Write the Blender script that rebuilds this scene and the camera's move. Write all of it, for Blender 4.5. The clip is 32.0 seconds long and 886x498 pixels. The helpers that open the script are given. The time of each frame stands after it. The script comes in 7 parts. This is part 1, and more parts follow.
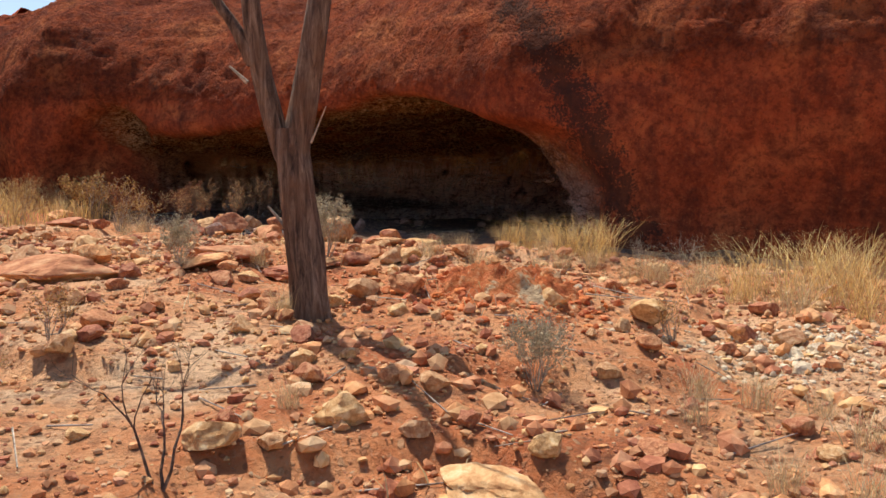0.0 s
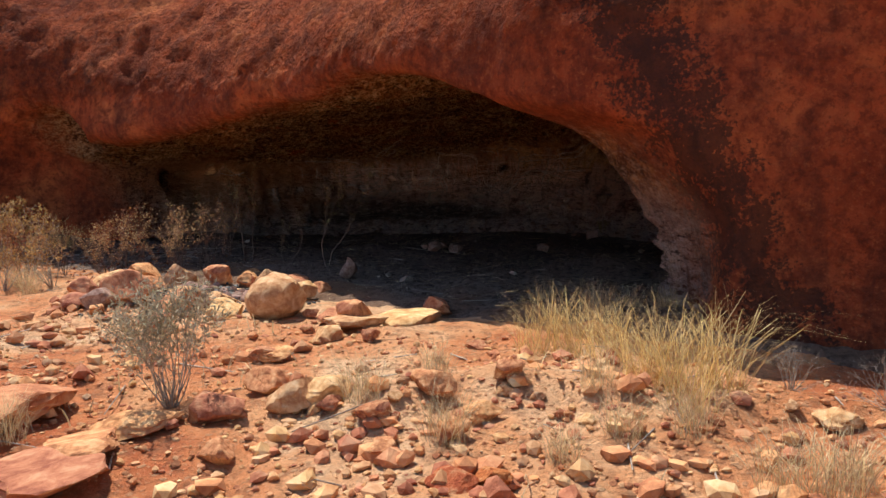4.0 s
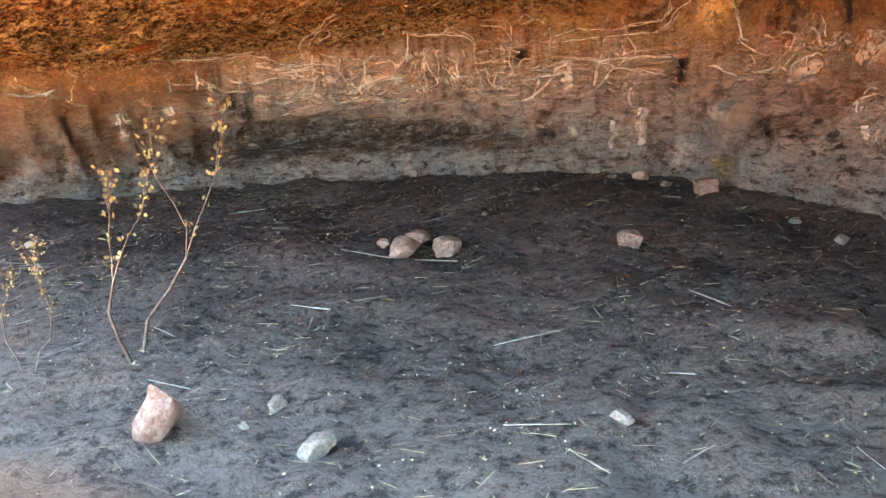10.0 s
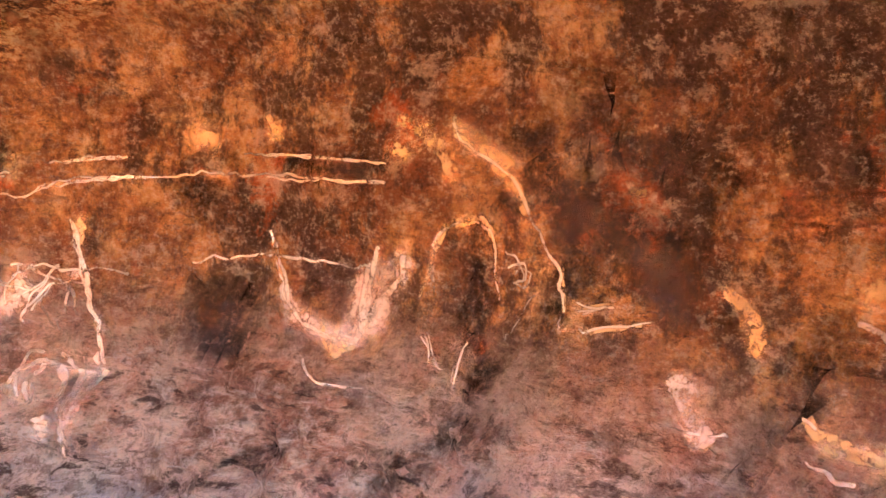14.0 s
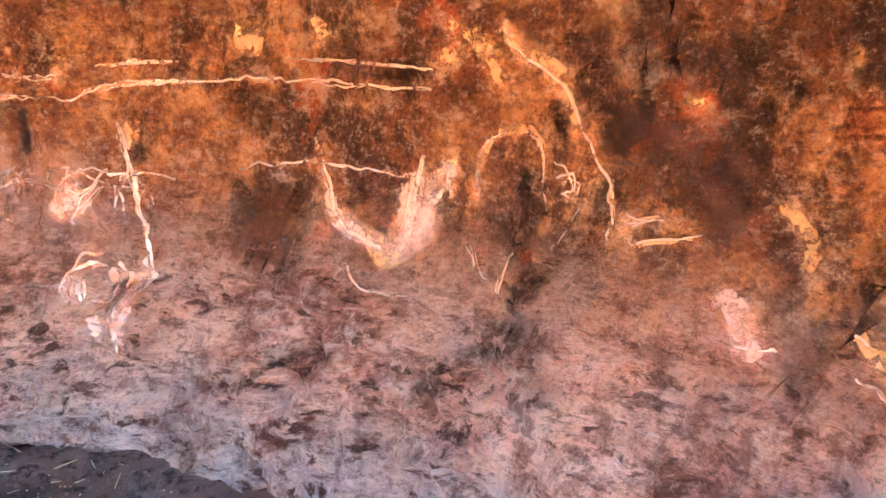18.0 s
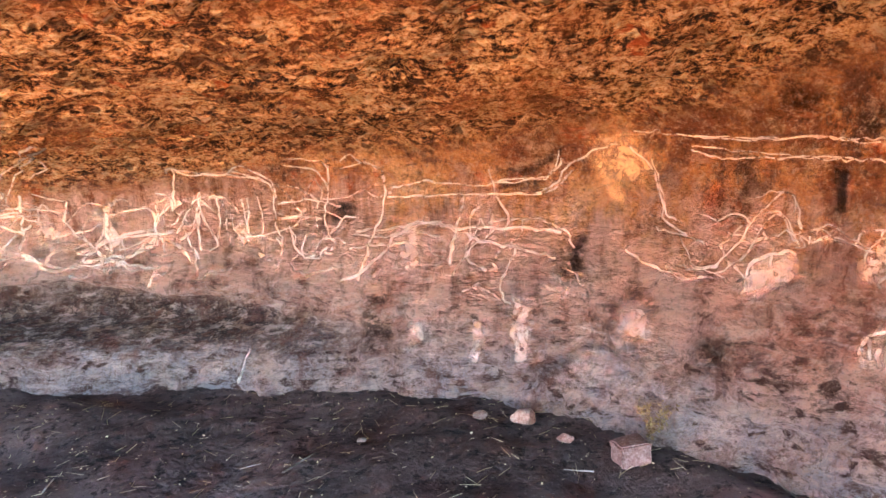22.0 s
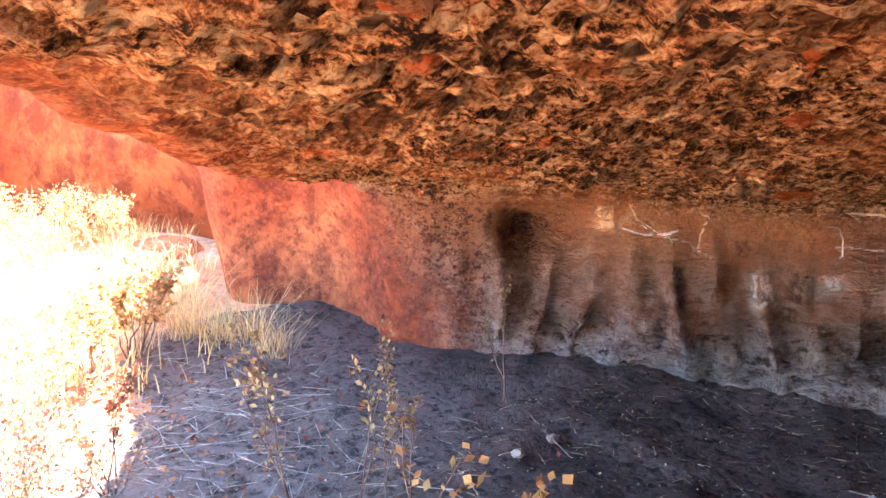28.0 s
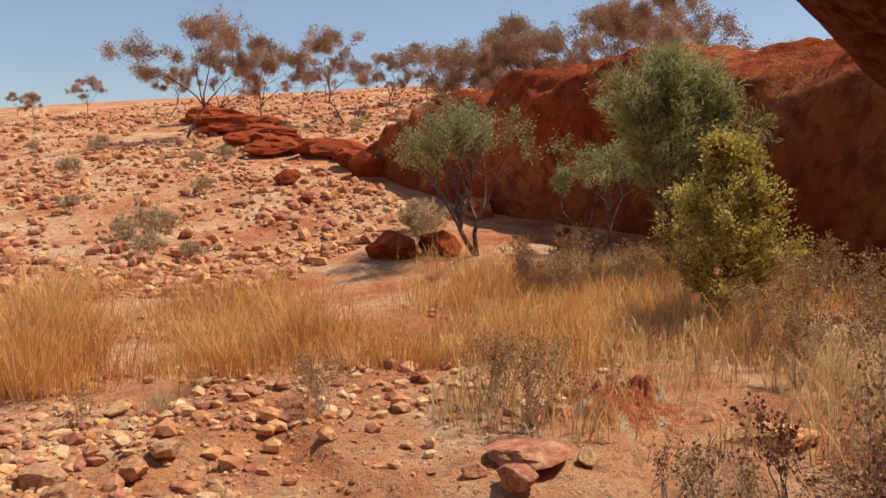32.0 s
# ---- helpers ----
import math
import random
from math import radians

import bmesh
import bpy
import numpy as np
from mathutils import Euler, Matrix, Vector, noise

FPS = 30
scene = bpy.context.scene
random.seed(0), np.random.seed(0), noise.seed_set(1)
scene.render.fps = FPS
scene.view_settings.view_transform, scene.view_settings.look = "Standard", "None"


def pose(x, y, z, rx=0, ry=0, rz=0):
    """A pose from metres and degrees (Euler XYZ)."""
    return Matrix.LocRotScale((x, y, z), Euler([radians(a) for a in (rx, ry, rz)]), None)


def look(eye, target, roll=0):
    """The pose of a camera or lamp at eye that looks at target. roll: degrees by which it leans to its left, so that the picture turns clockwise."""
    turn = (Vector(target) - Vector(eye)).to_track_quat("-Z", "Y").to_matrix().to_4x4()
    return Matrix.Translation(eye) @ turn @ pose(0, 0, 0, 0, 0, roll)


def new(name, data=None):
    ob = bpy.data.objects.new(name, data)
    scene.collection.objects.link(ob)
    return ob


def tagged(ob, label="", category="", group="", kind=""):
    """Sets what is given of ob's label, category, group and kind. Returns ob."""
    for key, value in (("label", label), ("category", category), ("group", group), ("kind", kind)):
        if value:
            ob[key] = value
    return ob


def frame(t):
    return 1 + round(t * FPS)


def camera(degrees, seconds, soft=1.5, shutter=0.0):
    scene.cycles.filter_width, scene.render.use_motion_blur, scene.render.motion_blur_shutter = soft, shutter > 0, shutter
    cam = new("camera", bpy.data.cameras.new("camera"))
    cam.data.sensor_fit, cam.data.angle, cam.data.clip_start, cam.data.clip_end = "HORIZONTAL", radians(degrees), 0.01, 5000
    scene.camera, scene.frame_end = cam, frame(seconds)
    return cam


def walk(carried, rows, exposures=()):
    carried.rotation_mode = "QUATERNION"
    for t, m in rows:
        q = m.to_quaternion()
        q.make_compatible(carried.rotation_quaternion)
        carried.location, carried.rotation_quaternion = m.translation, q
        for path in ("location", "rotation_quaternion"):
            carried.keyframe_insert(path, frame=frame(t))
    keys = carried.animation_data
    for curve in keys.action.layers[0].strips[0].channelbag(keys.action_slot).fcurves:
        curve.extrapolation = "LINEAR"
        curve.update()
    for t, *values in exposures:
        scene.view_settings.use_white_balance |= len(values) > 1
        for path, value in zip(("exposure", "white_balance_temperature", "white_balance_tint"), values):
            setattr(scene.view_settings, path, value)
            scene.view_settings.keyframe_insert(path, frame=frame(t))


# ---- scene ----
cam = camera(56.5, 32.0)
METRES, EYE, TILT, LEAN, TURN = 12.5, 1.5, -4.8, 0.0, 0.0
ROWS = [
    (0.0, 0.0, 0.0, 0.0, 0.0, 0.0, -0.0),
    (0.5, 0.0111, 0.037, 0.0091, 1.61, -1.53, 0.64),
    (1.0, 0.0178, 0.0728, 0.0165, 1.56, -2.2, 0.02),
    (1.5, 0.0274, 0.1093, 0.0222, -0.05, -1.56, -0.53),
    (2.0, 0.0343, 0.1423, 0.0279, -0.96, -0.96, -0.65),
    (2.5, 0.0438, 0.1868, 0.0319, -1.43, -1.32, -1.15),
    (3.0, 0.0607, 0.2262, 0.0365, 3.43, -3.45, -0.56),
    (3.5, 0.0588, 0.2624, 0.0434, 7.24, -5.19, 0.97),
    (4.0, 0.0601, 0.2892, 0.0558, 7.9, -1.97, 1.76),
    (4.5, 0.0623, 0.3194, 0.0666, 10.04, 1.21, 1.11),
    (6.5, 0.0815, 0.4406, 0.0826, 16.26, -2.47, 0.57),
    (7.0, 0.0891, 0.4689, 0.087, 21.86, -3.31, 0.24),
    (7.5, 0.0849, 0.5008, 0.0865, 24.61, -4.55, 0.51),
    (8.0, 0.0657, 0.537, 0.0949, 23.56, -4.92, 2.21),
    (8.5, 0.0513, 0.572, 0.0982, 21.09, -5.04, 3.47),
    (9.0, 0.0374, 0.6007, 0.0997, 15.14, -6.83, 3.93),
    (9.5, 0.0216, 0.6329, 0.102, 9.71, -8.83, 5.34),
    (10.0, 0.0152, 0.6657, 0.1001, 6.76, -11.58, 4.62),
    (10.5, 0.0131, 0.6942, 0.0994, 0.84, -14.05, 4.3),
    (11.0, 0.0105, 0.7268, 0.1009, -6.12, -12.54, 6.83),
    (11.5, 0.0172, 0.7574, 0.0996, -11.76, -9.94, 6.54),
    (12.0, 0.0238, 0.7809, 0.108, -18.54, -7.61, 5.11),
    (12.5, 0.0263, 0.8039, 0.1175, -27.18, -6.35, 5.63),
    (13.0, 0.0316, 0.8161, 0.1231, -33.02, -5.41, 4.81),
    (13.5, 0.0408, 0.8232, 0.1251, -40.56, -5.07, 4.66),
    (14.0, 0.0456, 0.8252, 0.1264, -53.43, -5.8, 3.71),
    (14.5, 0.0472, 0.8248, 0.1271, -62.09, -5.74, 2.71),
    (16.5, 0.0493, 0.8234, 0.1252, -67.95, -10.16, 2.56),
    (17.0, 0.0493, 0.8248, 0.1248, -64.21, -12.04, 2.89),
    (17.5, 0.0478, 0.8262, 0.1251, -58.08, -12.3, 3.06),
    (18.0, 0.0453, 0.8277, 0.1257, -50.75, -11.74, 3.15),
    (18.5, 0.0421, 0.8291, 0.1259, -43.71, -10.77, 3.31),
    (19.0, 0.0386, 0.8308, 0.1263, -37.64, -10.12, 3.3),
    (19.5, 0.0338, 0.8327, 0.1269, -30.94, -9.22, 2.88),
    (20.0, 0.0285, 0.8344, 0.1282, -24.23, -8.21, 2.48),
    (20.5, 0.024, 0.8357, 0.1289, -19.06, -7.24, 1.92),
    (21.0, 0.0192, 0.8376, 0.1291, -14.55, -6.67, 1.91),
    (21.5, 0.0153, 0.8392, 0.1293, -10.02, -6.11, 2.35),
    (22.0, 0.0151, 0.8408, 0.1294, -5.05, -5.81, 2.09),
    (22.5, 0.0174, 0.8415, 0.1297, 0.06, -5.65, 1.91),
    (23.0, 0.0186, 0.8409, 0.1299, 4.09, -5.52, 1.82),
    (23.5, 0.0186, 0.841, 0.1297, 7.54, -5.54, 1.45),
    (24.0, 0.0172, 0.8409, 0.1297, 11.42, -5.47, 1.03),
    (24.5, 0.0142, 0.8406, 0.1297, 17.6, -5.09, 0.79),
    (26.5, 0.0032, 0.8423, 0.1292, 36.36, -5.86, -1.23),
    (27.0, -0.0043, 0.8441, 0.1289, 41.01, -6.22, -1.57),
    (27.5, -0.0079, 0.8441, 0.1298, 47.62, -5.79, -1.98),
    (28.0, -0.0104, 0.8471, 0.1307, 58.85, -4.97, -3.09),
    (28.5, -0.012, 0.8483, 0.1311, 69.31, -4.83, -3.54),
    (29.0, -0.0129, 0.8486, 0.1311, 77.71, -5.35, -3.84),
    (29.5, -0.0139, 0.8492, 0.1309, 83.8, -5.61, -4.23),
    (30.0, -0.016, 0.8448, 0.1309, 87.89, -5.3, -4.49),
    (30.5, -0.0192, 0.8356, 0.1307, 91.59, -4.62, -4.58),
    (31.0, -0.0231, 0.8259, 0.1299, 96.46, -4.56, -4.72),
    (31.5, -0.024, 0.8199, 0.1294, 102.05, -4.84, -4.76),
    (32.0, -0.0269, 0.8193, 0.1296, 110.25, -5.06, -5.05),
]
walk(cam, [(t, pose(0, 0, EYE, TILT, LEAN, TURN) @ pose(METRES * x, METRES * y, METRES * z, 90 + pitch, roll, yaw)) for t, x, y, z, yaw, pitch, roll in ROWS],
     [(0, 0.34, 6850, 11), (4, 0.52, 6700, 10), (6.5, 1.5, 6500, 9), (7, 1.6, 6500, 9), (8, 1.6, 6700, 8), (9, 3.3, 6400, 2), (10, 5.0, 6850, -8), (11, 6.1, 7100, 2), (13, 6.1, 6550, 10), (17.5, 6.4, 5900, 12),
      (20, 6.2, 6150, 10), (22, 5.98, 6150, 11), (24, 6.0, 6100, 12), (27, 5.6, 6150, 12), (28, 4.8, 5900, 11), (28.5, 4.1, 5500, 11), (29, 2.95, 5150, 12), (29.5, 2.35, 5350, 13), (30, 1.8, 5950, 13), (31, 0.85, 6600, 9), (32, 0.0, 7000, 13)])

# ---- world and sun ----
SUN_DIR = Vector((-0.58, 0.81, 1.92)).normalized()      # towards the sun
world = bpy.data.worlds.new("world")
scene.world = world
world.use_nodes = True
wn = world.node_tree.nodes
sky = wn.new("ShaderNodeTexSky")
sky.sky_type, sky.sun_disc = "NISHITA", False
sky.air_density, sky.dust_density, sky.ozone_density = 1.0, 0.7, 2.0
sky.sun_elevation = math.asin(SUN_DIR.z)
sky.sun_rotation = math.atan2(SUN_DIR.x, SUN_DIR.y)
wn["Background"].inputs["Strength"].default_value = 0.12
world.node_tree.links.new(sky.outputs[0], wn["Background"].inputs["Color"])
sun = new("sun", bpy.data.lights.new("sun", "SUN"))
sun.data.energy, sun.data.angle, sun.data.color = 4.5, radians(0.5), (1.0, 0.95, 0.87)
sun.matrix_world = look((0, 0, 30), Vector((0, 0, 30)) - SUN_DIR)


# ---- materials ----
def material(name, rough=0.9):
    m = bpy.data.materials.new(name)
    m.use_nodes = True
    nt = m.node_tree
    b = nt.nodes["Principled BSDF"]
    b.inputs["Roughness"].default_value = rough
    b.inputs["Specular IOR Level"].default_value = 0.25
    return m, nt, b


def coords(nt, scale=(1, 1, 1), kind="Object"):
    tc = nt.nodes.new("ShaderNodeTexCoord")
    mp = nt.nodes.new("ShaderNodeMapping")
    mp.inputs["Scale"].default_value = scale
    nt.links.new(tc.outputs[kind], mp.inputs["Vector"])
    return mp.outputs[0]


def noise_tex(nt, vec, scale, detail=6, rough=0.6, distort=0.0):
    n = nt.nodes.new("ShaderNodeTexNoise")
    n.inputs["Scale"].default_value, n.inputs["Detail"].default_value = scale, detail
    n.inputs["Roughness"].default_value, n.inputs["Distortion"].default_value = rough, distort
    nt.links.new(vec, n.inputs["Vector"])
    return n.outputs["Fac"]


def ramp(nt, fac, stops):
    r = nt.nodes.new("ShaderNodeValToRGB")
    e = r.color_ramp.elements
    while len(e) < len(stops):
        e.new(0.5)
    for el, (p, c) in zip(e, stops):
        el.position, el.color = p, (*c, 1) if len(c) == 3 else c
    nt.links.new(fac, r.inputs[0])
    return r.outputs[0]


def mix(nt, fac, a, b, mode="MIX"):
    n = nt.nodes.new("ShaderNodeMix")
    n.data_type, n.blend_type = "RGBA", mode
    for socket, value in ((n.inputs[0], fac), (n.inputs[6], a), (n.inputs[7], b)):
        if isinstance(value, (int, float)):
            socket.default_value = value
        elif isinstance(value, tuple):
            socket.default_value = (*value, 1)
        else:
            nt.links.new(value, socket)
    return n.outputs[2]


def calc(nt, op, a, b=0.0, c=0.0):
    n = nt.nodes.new("ShaderNodeMath")
    n.operation = op
    for socket, value in zip(n.inputs, (a, b, c)):
        if isinstance(value, (int, float)):
            socket.default_value = value
        else:
            nt.links.new(value, socket)
    return n.outputs[0]


def bump(nt, b, height, strength, distance, before=None):
    n = nt.nodes.new("ShaderNodeBump")
    n.inputs["Strength"].default_value, n.inputs["Distance"].default_value = strength, distance
    nt.links.new(height, n.inputs["Height"])
    if before:
        nt.links.new(before, n.inputs["Normal"])
    nt.links.new(n.outputs[0], b.inputs["Normal"])
    return n.outputs[0]


def smooth_step(nt, value, lo, hi):
    n = nt.nodes.new("ShaderNodeMapRange")
    n.interpolation_type = "SMOOTHSTEP"
    n.inputs["From Min"].default_value, n.inputs["From Max"].default_value = lo, hi
    nt.links.new(value, n.inputs["Value"])
    return n.outputs["Result"]


def position(nt):
    g = nt.nodes.new("ShaderNodeNewGeometry")
    s = nt.nodes.new("ShaderNodeSeparateXYZ")
    nt.links.new(g.outputs["Position"], s.inputs[0])
    return s.outputs[0], s.outputs[1], s.outputs[2], g.outputs["Position"], g


# ---- shape of the land: a few plain functions of the place ----
def hash3(ix, iy, iz):
    h = (ix * 374761393 + iy * 668265263 + iz * 1274126177) & 0x7FFFFFFF
    h = ((h ^ (h >> 13)) * 1103515245) & 0x7FFFFFFF
    h = ((h ^ (h >> 16)) * 12345677) & 0x7FFFFFFF
    return (h & 0xFFFF) / 32767.5 - 1.0


def value_noise(x, y, z):
    """Smooth noise from -1 to 1, one lump a metre."""
    fx, fy, fz = np.floor(x), np.floor(y), np.floor(z)
    ix, iy, iz = fx.astype(np.int64), fy.astype(np.int64), fz.astype(np.int64)
    u, v, w = x - fx, y - fy, z - fz
    u, v, w = u * u * (3 - 2 * u), v * v * (3 - 2 * v), w * w * (3 - 2 * w)
    out = 0
    for a in (0, 1):
        for b in (0, 1):
            for c in (0, 1):
                out = out + hash3(ix + a, iy + b, iz + c) * (u if a else 1 - u) * (v if b else 1 - v) * (w if c else 1 - w)
    return out


def fbm(x, y, z, octaves=4, gain=0.5):
    out, amp = 0, 1.0
    for k in range(octaves):
        out = out + amp * value_noise(x + 17.3 * k, y - 9.1 * k, z + 4.7 * k)
        x, y, z, amp = x * 2.03, y * 2.03, z * 2.03, amp * gain
    return out


def curve(v, xs, ys):
    """A smooth line through a few knots."""
    xs, ys = np.asarray(xs, float), np.asarray(ys, float)
    slope = np.gradient(ys, xs)
    v = np.clip(v, xs[0], xs[-1])
    i = np.clip(np.searchsorted(xs, v) - 1, 0, len(xs) - 2)
    h = xs[i + 1] - xs[i]
    t = (v - xs[i]) / h
    return ((1 + 2 * t) * (1 - t) ** 2 * ys[i] + t * (1 - t) ** 2 * h * slope[i]
            + t * t * (3 - 2 * t) * ys[i + 1] + t * t * (t - 1) * h * slope[i + 1])


def table(x, y, xs, ys, rows):
    """A smooth height field through a coarse table; rows run along x, one for each of ys."""
    shape = np.broadcast(x, y).shape
    x, y = np.broadcast_to(x, shape).ravel(), np.broadcast_to(y, shape).ravel()
    cols = np.stack([curve(x, xs, r) for r in rows])
    ys = np.asarray(ys, float)
    slope = np.gradient(cols, ys, axis=0)
    y = np.clip(y, ys[0], ys[-1])
    i = np.clip(np.searchsorted(ys, y) - 1, 0, len(ys) - 2)
    n = np.arange(len(x))
    h = ys[i + 1] - ys[i]
    t = (y - ys[i]) / h
    out = ((1 + 2 * t) * (1 - t) ** 2 * cols[i, n] + t * (1 - t) ** 2 * h * slope[i, n]
           + t * t * (3 - 2 * t) * cols[i + 1, n] + t * t * (t - 1) * h * slope[i + 1, n])
    return out.reshape(shape)


def step01(v):
    v = np.clip(v, 0, 1)
    return v * v * (3 - 2 * v)


def smax(a, b, k):
    h = np.clip(0.5 + 0.5 * (a - b) / k, 0, 1)
    return b + (a - b) * h + k * h * (1 - h)


def face_y(x):
    """Where the cliff's outer face stands."""
    return curve(x, (-22, -18, -16, -14, -12.4, -11, -9.5, -8.2, -7.1, -6.5, -5, -4, -2.6, -1, 0, 1.2, 2.5, 4, 7, 9),
                 (-3.0, 2.0, 5.0, 7.6, 9.6, 10.8, 11.8, 12.7, 13.0, 12.45, 12.25, 11.8, 11.1, 10.15, 9.2, 8.35, 7.95, 7.4, 6.4, 5.5))


def top_z(x, y):
    """The rock's upper side, rising away from the rim."""
    d = np.maximum(y - face_y(x), -1)
    rim = curve(x, (-22, -19.6, -18, -16, -14, -12, -10, -8, -6, -3, 0, 2, 5, 9), (2.6, 3.2, 4.1, 4.65, 4.40, 4.0, 3.75, 4.0, 3.65, 3.05, 3.1, 3.3, 3.6, 3.9))
    return rim + (0.5 + 1.9 * step01((x + 9) / 4)) * (1 - np.exp(-np.maximum(d, 0) / 2.2)) - 0.25


def ground_z(x, y):
    """The open ground, the cave's floor and, behind the cliff, the hill top."""
    low = table(x, y, (-60, -40, -26, -18, -12, -8, -4, 0, 4, 10, 50), (-50, -14, -4, 1, 4.5, 7.5, 11, 17, 60), (
        (9.0, 7.5, 4.6, 2.6, 0.5, -1.0, -2.0, -2.6, -3.0, -3.4, -5.0),
        (9.5, 8.0, 5.0, 3.0, 1.4, 0.2, -0.8, -1.2, -1.6, -2.0, -3.0),
        (9.5, 8.0, 5.0, 3.2, 1.7, 0.8, 0.2, -0.2, -0.4, -0.6, -1.5),
        (9.2, 7.6, 4.7, 2.9, 1.5, 0.95, 0.5, 0.25, 0.1, -0.1, -1.0),
        (8.8, 7.2, 4.3, 2.6, 1.4, 0.95, 0.72, 0.58, 0.48, 0.3, -0.6),
        (8.4, 6.9, 4.0, 2.4, 1.4, 1.02, 0.88, 0.80, 0.70, 0.5, -0.4),
        (8.2, 6.6, 4.0, 2.4, 1.5, 1.25, 0.90, 0.77, 0.74, 0.6, -0.2),
        (8.0, 6.6, 4.2, 3.0, 2.0, 1.4, 0.90, 0.74, 0.74, 0.7, 0.0),
        (8.0, 6.8, 5.5, 5.0, 4.6, 4.3, 4.2, 4.2, 4.2, 4.2, 4.0)))
    back = curve(x, (-22, -12, -8, -6, -4, 9), (2.5, 2.6, 3.0, 4.0, 6.2, 8.0))
    f = step01((y - face_y(x) - back) / 1.5)
    return low * (1 - f) + (top_z(x, y) + 0.02 * (y - 10)) * f + 2.2 * step01((-21.5 - x) / 6) * step01((y + 2) / 5)


def ceiling_z(x, y):
    return table(x, y, (-7, -5.5, -4, -2.8, -1.5, -0.3, 0.7, 1.6, 2.6, 3.6), (7, 8.3, 9.2, 10.2, 11, 12, 13, 14, 15.5), (
        (4.00, 4.00, 4.00, 3.90, 3.60, 3.00, 2.70, 2.45, 2.20, 2.0),
        (3.80, 3.80, 3.70, 3.40, 3.00, 2.60, 2.33, 2.12, 1.90, 1.7),
        (3.60, 3.60, 3.25, 2.92, 2.76, 2.46, 2.22, 2.16, 2.10, 2.0),
        (3.40, 3.20, 2.55, 2.33, 2.46, 2.47, 2.38, 2.40, 2.45, 2.3),
        (3.00, 2.60, 2.18, 2.20, 2.34, 2.42, 2.46, 2.55, 2.60, 2.4),
        (2.50, 2.15, 2.09, 2.13, 2.33, 2.44, 2.52, 2.60, 2.65, 2.5),
        (2.20, 2.06, 2.02, 2.08, 2.28, 2.42, 2.48, 2.55, 2.55, 2.4),
        (2.00, 1.90, 1.85, 1.97, 2.10, 2.18, 2.18, 2.25, 2.30, 2.2),
        (1.90, 1.70, 1.70, 1.80, 1.85, 1.90, 1.90, 1.95, 2.00, 2.0)))


CX, CY = -0.8, 11.6     # middle of the shelter, from which its wall is swept


def wall_r(theta):
    """How far the shelter's wall stands from the middle, by direction; open to the south."""
    return curve(theta, [radians(a) for a in (-90, -70, -58, -45, -30, -10, 5, 20, 35, 52, 72, 92, 110, 128, 138, 147, 155, 164, 175, 182, 190, 270)],
                 (9, 7, 4.7, 3.8, 3.3, 3.12, 3.15, 3.2, 3.2, 3.28, 3.3, 3.55, 3.62, 3.62, 3.6, 3.65, 3.95, 4.4, 4.85, 5.4, 7, 9))


def shelter_fields(x, y, z):
    """The shelter's roof and wall; below zero in the open."""
    theta = np.arctan2(y - CY, x - CX)
    theta = np.where(theta < -np.pi / 2, theta + 2 * np.pi, theta)
    rho = np.hypot(x - CX, y - CY)
    west = step01((theta - radians(95)) / 0.5)
    back = step01((theta - radians(66)) / 0.3) * step01((radians(124) - theta) / 0.12)
    lip = 1.16 + 0.09 * step01((theta - radians(78)) / 0.5) + 0.03 * value_noise(theta * 9, 0 * z, 0 * z)
    undercut = back * ((0.14 + 0.24 * step01((theta - radians(80)) / 0.4)) * step01((lip + 0.05 - z) / 0.07) * step01((z - 1.0) / 0.05) - (0.13 + 0.04 * value_noise(theta * 14, z * 9, 0 * z)) * step01((1.04 - z) / 0.05))
    folds = np.abs(np.sin(theta * 48 + 2.8 * value_noise(theta * 6, z * 1.3, theta * 0))) - 0.55 + 0.5 * value_noise(theta * 16, z * 1.8, theta * 0) + 0.25 * value_noise(theta * 45, z * 4, theta * 0)
    drips = west * 0.17 * folds * step01((1.85 - z) / 0.5) * (0.25 + 0.75 * step01((z - 0.85) / 0.25)) * (1 - 0.85 * step01((theta - radians(150)) / 0.12))
    tilt = curve(z, (0.5, 0.8, 1.1, 1.6, 2.0, 3), (-0.3, -0.25, -0.15, 0.13, 0.18, 0.2)) * (1 - 0.9 * west)
    hollow = 0.42 * np.exp(-((theta - radians(145.5)) / 0.075) ** 2 - ((z - 1.72) / 0.20) ** 2) + 0.22 * np.exp(-((theta - radians(148.5)) / 0.035) ** 2 - ((z - 1.66) / 0.22) ** 2)
    wall = rho - wall_r(theta) - tilt - undercut - drips - hollow - 0.07 * fbm(x * 1.3, y * 1.3, z * 1.6, 3)
    jamb = x - curve(z, (0.6, 1.05, 1.4, 1.75, 2.0, 2.18, 2.3), (1.44, 1.40, 1.32, 1.1, 0.85, 0.46, 0.2)) - 0.75 * np.maximum(y - 9.0, 0) - 0.55 * np.maximum(9.0 - y, 0)
    wall = smax(wall, jamb - 3.0 * step01((y - 9.9) / 1.6), 0.15)
    sag = 0.06 * np.exp(-((x + 1.45) / 0.25) ** 2 - ((y - 10.46) / 0.13) ** 2)
    roof = z - ceiling_z(x, y) + sag - 0.05 * fbm(x * 1.1, y * 1.1, z, 3)
    return roof, wall


